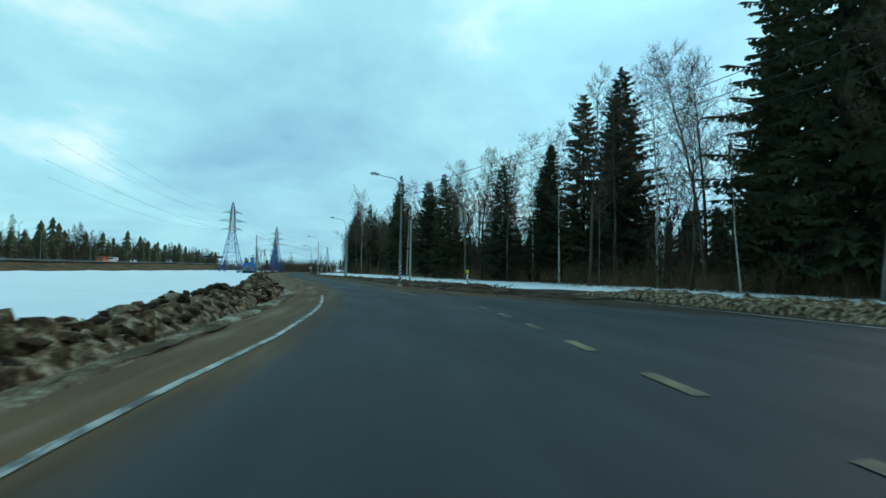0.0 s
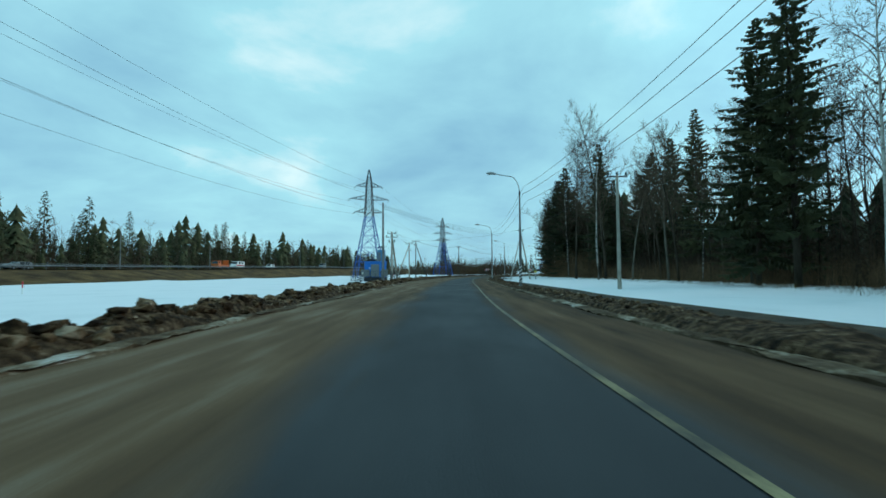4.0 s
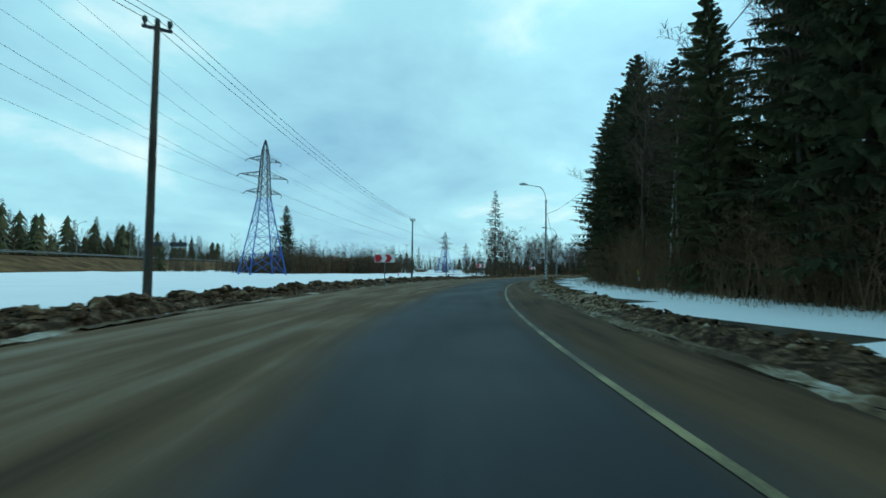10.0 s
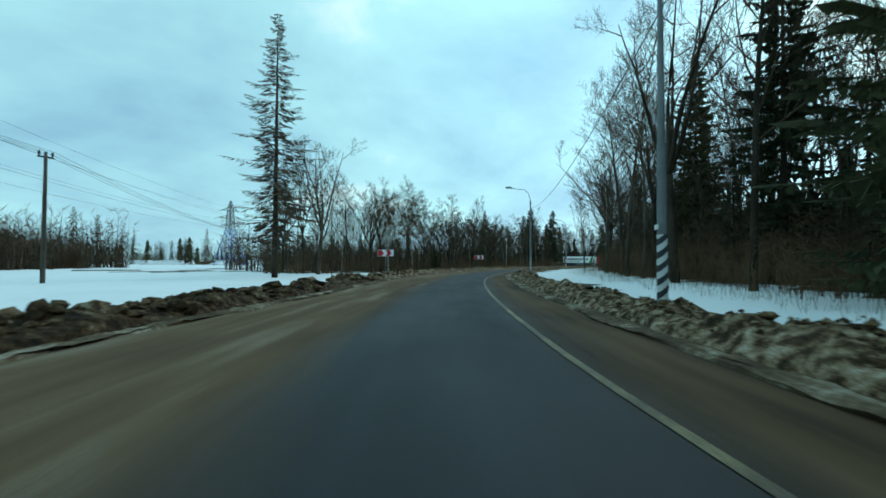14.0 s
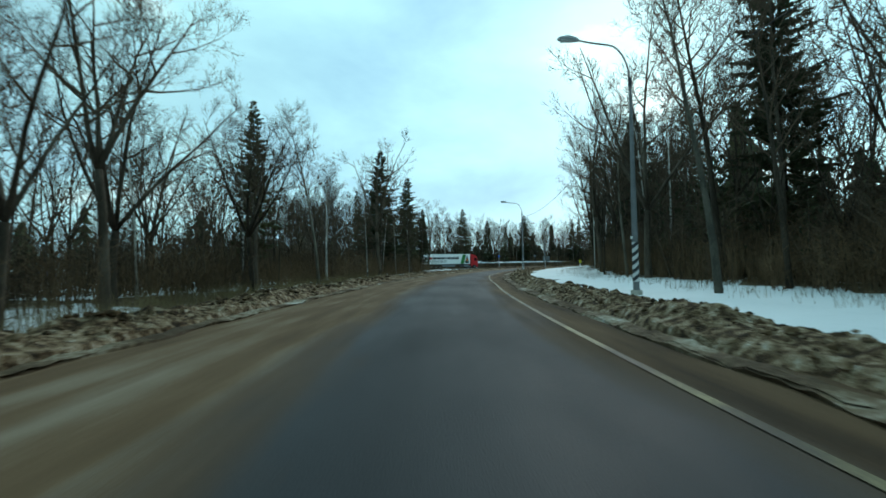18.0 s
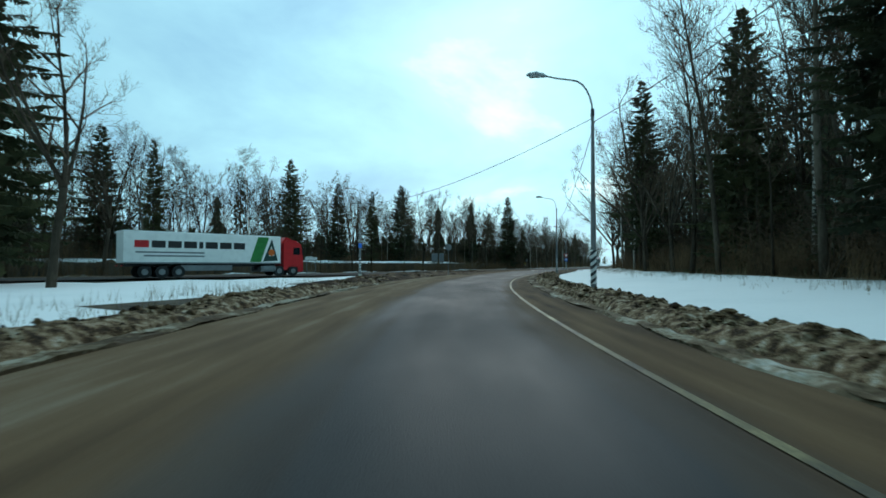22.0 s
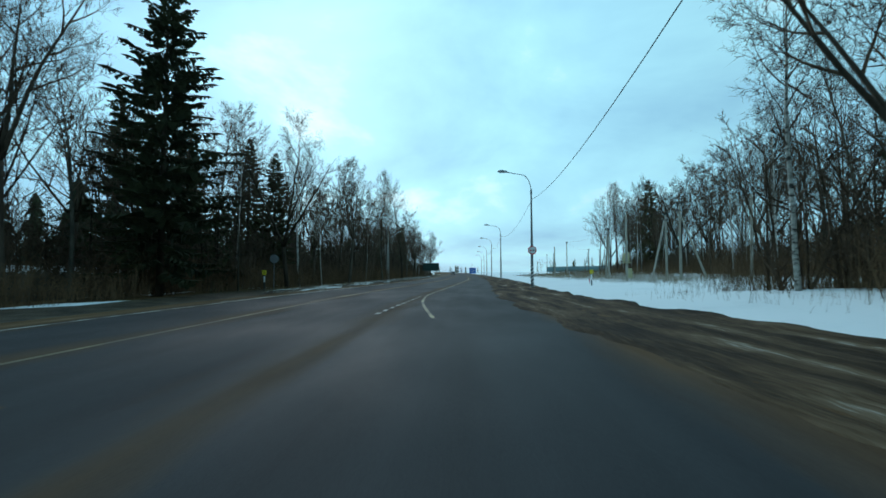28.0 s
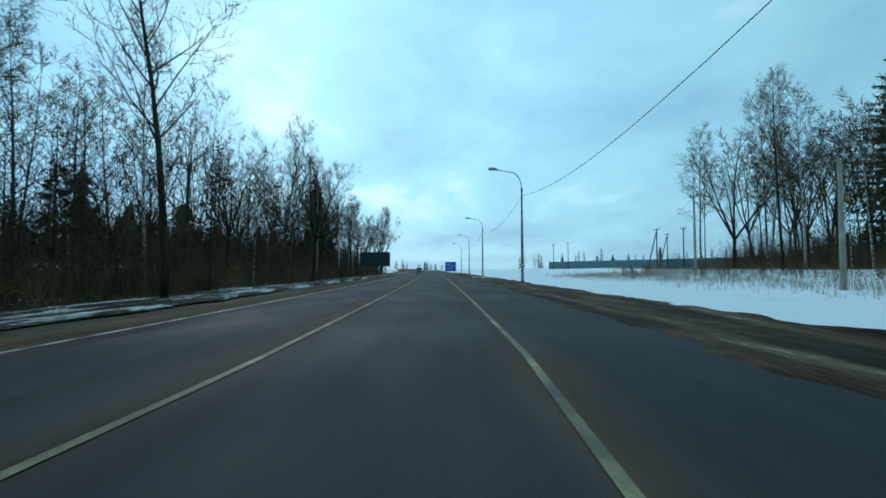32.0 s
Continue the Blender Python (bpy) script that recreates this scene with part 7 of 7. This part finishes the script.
panel_sign("sign_board", 290.4, 424.2, 60.6, 4.2, 2.2, 1.55, M_GREYSHEET, 3, "grey back of a large road sign on three legs", "road sign")
panel_sign("billboard", 463.6, 387.6, -95, 5.6, 2.7, 1.9, M_DKGREEN, 2, "dark green backed billboard beyond the trees", "billboard")
panel_sign("direction_sign", 486, 364.8 + 4.6, -98, 2.6, 2.2, 0.9, M_BLUESIGN, 2, "blue direction sign far down the road", "road sign", bars=((-0.5, 1.6, 1.0, 0.16), (0.45, 1.2, 0.9, 0.16), (-0.3, 0.7, 1.3, 0.16)))
panel_sign("direction_sign", 20, 470, 160, 5.0, 3.2, 3.0, M_DKGREEN, 2, "green highway direction sign far beyond the field", "road sign")
panel_sign("small_sign", 235.5, 423.6, -60, 1.5, 0.35, 1.75, M_WHITE, 2, "small white place sign beside the main road", "road sign", bars=())
e = thing("bus_stop_sign", pose(229.8, 413.8, 0, 0, 0, -60), "small blue sign on the lamp post", "road sign")
part("plate", Shape().box((0, -0.17, 3.3), (0.36, 0.02, 0.5), bevel=0.01), M_BLUESIGN, e)
part("clamp", Shape().box((0, -0.13, 3.3), (0.3, 0.06, 0.06)), M_STEEL, e)


# ---- highway: gantry, lamps, guard rail, vehicles ----
def hw(s, o, z=0.0):
    p = HIGHWAY.at(s, o)
    p.z = float(HW_TOP(HIGHWAY.at(s)[1])) + z
    return p


HS = lambda y: float(np.interp(y, HIGHWAY.p[:, 1], HIGHWAY.s))
gp = hw(HS(423), 0)
g = thing("sign_gantry", pose(gp.x + 16, gp.y, gp.z, 0, 0, 4), "steel sign gantry with dark sign backs over the highway", "gantry")
for x in (-10, 10):
    part("post", Shape().box((x, 0, 3.2), (0.35, 0.35, 6.6), bevel=0.04), M_STEEL, g)
for z in (5.6, 6.4):
    part("beam", Shape().box((0, 0, z), (20, 0.25, 0.2), bevel=0.03), M_STEEL, g)
for x in (-5, 3.5):
    part("sign_panel", Shape().box((x, -0.2, 6.1), (6.0, 0.1, 1.6), bevel=0.02), M_DARKSTEEL, g, "dark sign back")


def highway_lamp(p):
    e = thing("highway_lamp", pose(*p), "tall twin-arm highway lamp", "street lamp", "twin lamps along the highway")
    part("pole", Shape().path([(0, 0, -0.2), (0, 0, 10.5)], [0.14, 0.07], 7), M_STEEL, e)
    for sd in (-1, 1):
        part("arm", Shape().path([(0, 0, 10.3), (sd * 0.8, 0, 11.2), (sd * 1.9, 0, 11.6)], 0.045, 5), M_STEEL, e)
        part("lamp_head", Shape().box((sd * 2.1, 0, 11.62), (0.75, 0.26, 0.14), bevel=0.05), M_STEEL, e)
    return e


hl = highway_lamp(hw(HS(-60), 0))
for k in range(1, 15):
    copy_thing(hl, pose(*hw(HS(-60) + 38 * k, 0)))

rail_s = np.arange(HS(-120), HS(640), 4.0)
gr = thing("guard_rail", pose(0, 0, 0), "galvanised guard rail along the highway edge", "guard rail")
part("rail", Shape().path([hw(s, 11.6, 0.62) for s in rail_s[::2]], 0.14, 4), M_STEEL, gr)
part("upper_rail", Shape().path([hw(s, 11.6, 0.95) for s in rail_s[::2]], 0.05, 4), M_STEEL, gr)
for s in rail_s:
    p = hw(s, 11.7)
    part("post", Shape().box((p.x, p.y, p.z + 0.35), (0.1, 0.1, 1.1)), M_STEEL, gr)


def car(m, kind, paint, label, stripe=None):
    """A vehicle along x, front at +x. kind: van, suv or saloon."""
    e = thing({"van": "van", "suv": "car", "saloon": "car", "truck": "road_works_truck"}[kind], m, label, {"truck": "truck", "van": "van"}.get(kind, "car"))
    if kind == "van":
        prof, L, W, wheel = [(-2.9, 0.45), (-2.95, 2.2), (-2.8, 2.5), (1.2, 2.5), (2.0, 1.55), (2.8, 1.25), (2.95, 0.5)], 2.9, 1.0, (-1.8, 1.9)
        glass, side = [(1.32, -0.9, 2.35), (1.98, -0.9, 1.6), (1.98, 0.9, 1.6), (1.32, 0.9, 2.35)], [(0.3, 2.0, 1.3, 0.6), (-1.5, 2.0, 1.2, 0.55)]
    elif kind == "truck":
        prof, L, W, wheel = [(-3.2, 0.9), (-3.2, 1.35), (1.5, 1.35), (1.6, 2.6), (2.9, 2.55), (3.2, 1.6), (3.2, 0.5), (1.5, 0.5)], 3.2, 1.15, (-2.0, 2.3)
        glass, side = [(2.95, -1.0, 2.4), (3.19, -1.0, 1.65), (3.19, 1.0, 1.65), (2.95, 1.0, 2.4)], [(2.4, 2.1, 0.8, 0.6)]
    else:
        t = 1.75 if kind == "suv" else 1.45
        prof, L, W, wheel = [(-2.25, 0.4), (-2.3, 1.0), (-2.0, t - 0.1), (-1.2, t), (0.3, t), (1.15, 1.05), (2.1, 0.9), (2.3, 0.4)], 2.3, 0.9, (-1.4, 1.4)
        glass, side = [(0.42, -0.75, t - 0.08), (1.1, -0.8, 1.1), (1.1, 0.8, 1.1), (0.42, 0.75, t - 0.08)], [(-0.2, t - 0.32, 0.8, 0.42), (-1.2, t - 0.32, 0.8, 0.42)]
    b = part("body", Shape().prism(prof, -W, W), paint, e)
    part("windscreen", Shape().add([(x + 0.02, y, z + 0.02) for x, y, z in glass], [(0, 1, 2, 3)]), M_GLASS, b)
    for sd in (-1, 1):
        for cx, cz, ww, hh in side:
            part("side_window", Shape().box((cx, sd * (W + 0.005), cz), (ww, 0.02, hh), bevel=0.008), M_GLASS, b)
        if stripe:
            part("stripe", Shape().box((0, sd * (W + 0.006), 1.25), (L * 1.85, 0.015, 0.3)), stripe, b, "coloured stripe")
        part("headlight", Shape().box((L * 0.985, sd * W * 0.75, 0.75), (0.1, 0.3, 0.16), bevel=0.03), M_LENS, b)
        part("rear_light", Shape().box((-L * 0.995, sd * W * 0.8, 0.95), (0.06, 0.16, 0.3), bevel=0.02), M_RED, b)
        for x in wheel:
            w = part("wheel", Shape().tube((x, sd * (W - 0.22), 0.36), (x, sd * (W + 0.01), 0.36), 0.36, 0.36, 14), M_RUBBER, e)
            part("rim", Shape().tube((x, sd * (W - 0.02), 0.36), (x, sd * (W + 0.022), 0.36), 0.2, 0.17, 10), M_GREYSHEET, w)
    if kind == "truck":
        part("arrow_board", Shape().box((-2.9, 0, 2.1), (0.1, 2.0, 1.4), bevel=0.03), M_ORANGE, e, "orange warning board")
    return e


def on_highway(y, o, turn):
    s = HS(y)
    p = hw(s, o, 0.03)
    return pose(p.x, p.y, p.z, 0, 0, HIGHWAY.turn(s) + turn)


car(on_highway(246, 6.5, -90), "van", M_WHITE, "white van with a red stripe on the highway", M_REDSIGN)
car(on_highway(236, 6.5, -90), "truck", M_ORANGE, "orange road-works truck with a warning board")
car(on_highway(270, 6.5, -90), "suv", M_WHITE, "white estate car on the highway")
car(on_highway(175, 3.0, -90), "saloon", M_GREYSHEET, "grey car on the highway")
car(on_highway(330, 6.5, -90), "van", M_GREYSHEET, "grey van on the highway")
q = MAIN.at(780, -2.0)
car(pose(q.x, q.y, 0.02, 0, 0, 172), "suv", M_BLACK, "dark car far down the main road")
q = MAIN.at(380, 2.0)
car(pose(q.x, q.y, 0.02, 0, 0, -38), "saloon", M_BLUE, "blue car on the main road behind the trees")


# ---- sheet fence beyond the snowfield, and the dark strip fence north of the main road ----
f0, f1 = Vector((560, 316, 0)), Vector((462, 290, 0))
fe = thing("sheet_fence", pose(0, 0, 0), "long bluish-green sheet fence across the snowfield", "fence")
for k in range(24):
    a, b = f0.lerp(f1, k / 24), f0.lerp(f1, (k + 1) / 24)
    part("post", Shape().box((a.x, a.y, 2.9), (0.1, 0.1, 3.0)), M_STEEL, fe)
    d = (b - a).normalized()
    nrm = Vector((-d.y, d.x, 0)) * 0.03
    m = 16
    vs = [a.lerp(b, i / m) + nrm * (1 if i % 2 else -1) + Vector((0, 0, z)) for z in (1.2, 4.2) for i in range(m + 1)]
    part("panel", Shape().add(vs, [(i, i + 1, m + 2 + i, m + 1 + i) for i in range(m)]), M_FENCE, fe)


# ---- plank fence beyond the main road ----
M_PLANK = surf("weathered_planks", two((0.035, 0.028, 0.021), (0.105, 0.085, 0.064)), 1.4, 0.95, 0.3, 16.0, stretch=(1, 1, 0.2), vary=0.35, dist=0.01)
plank_sections = []
rp = random.Random(31)
for k in range(4):
    # one board wall with a groove between boards and an uneven top
    cols, x = [], 0.0
    while x < 2.4:
        w, h = rp.uniform(0.12, 0.17), rp.uniform(1.42, 1.62)
        cols += [(x, 0.0, h), (x + w - 0.018, 0.0, h), (x + w - 0.017, 0.022, h - 0.12), (x + w - 0.001, 0.022, h - 0.12)]
        x += w
    cols.append((2.5, 0.022, 1.4))
    sh, n = Shape(), len(cols)
    vs = [(cx, cy, -0.1) for cx, cy, h in cols] + [(cx, cy, h) for cx, cy, h in cols] + [(cx, 0.05, h) for cx, cy, h in cols] + [(cx, 0.05, -0.1) for cx, cy, h in cols]
    fs = [(a * n + q, a * n + q + 1, (a + 1) * n + q + 1, (a + 1) * n + q) for a in range(3) for q in range(n - 1)]
    plank_sections.append(sh.add(vs, fs).mesh("boards", M_PLANK))
post_mesh = Shape().box((0, 0.09, 0.7), (0.1, 0.1, 1.8)).mesh("post", M_WOODPOLE)
pf = thing("plank_fence", pose(0, 0, 0), "long weathered grey plank fence beyond the main road", "fence")
for k in range(118):
    a, b = MAIN.at(FENCE0 + 2.5 * k, -17.2), MAIN.at(FENCE0 + 2.5 * (k + 1), -17.2)
    m = pose(a.x, a.y, -0.14, 0, 0, math.degrees(math.atan2(b.y - a.y, b.x - a.x)))
    for nm, me in (("panel", plank_sections[rp.randrange(4)]), ("post", post_mesh)):
        ob = new(nm, me)
        ob.parent = pf
        ob.matrix_world = m
sg = thing("direction_sign", pose(247.0, 431.2, -0.2, 0, 0, -40), "small white sign on two thin posts by the fence", "road sign")
for k in (-0.35, 0.35):
    part("post", Shape().tube((k, 0.03, -0.2), (k, 0.03, 3.3 if k > 0 else 2.6), 0.035, 0.035, 6), M_STEEL, sg)
part("plate", Shape().box((-0.05, -0.03, 2.45), (0.95, 0.03, 0.32), bevel=0.008), M_WHITE, sg, "white plate")
part("lettering_bar", Shape().box((-0.05, -0.05, 2.45), (0.7, 0.008, 0.1)), M_BLACK, sg, "black bar of print")
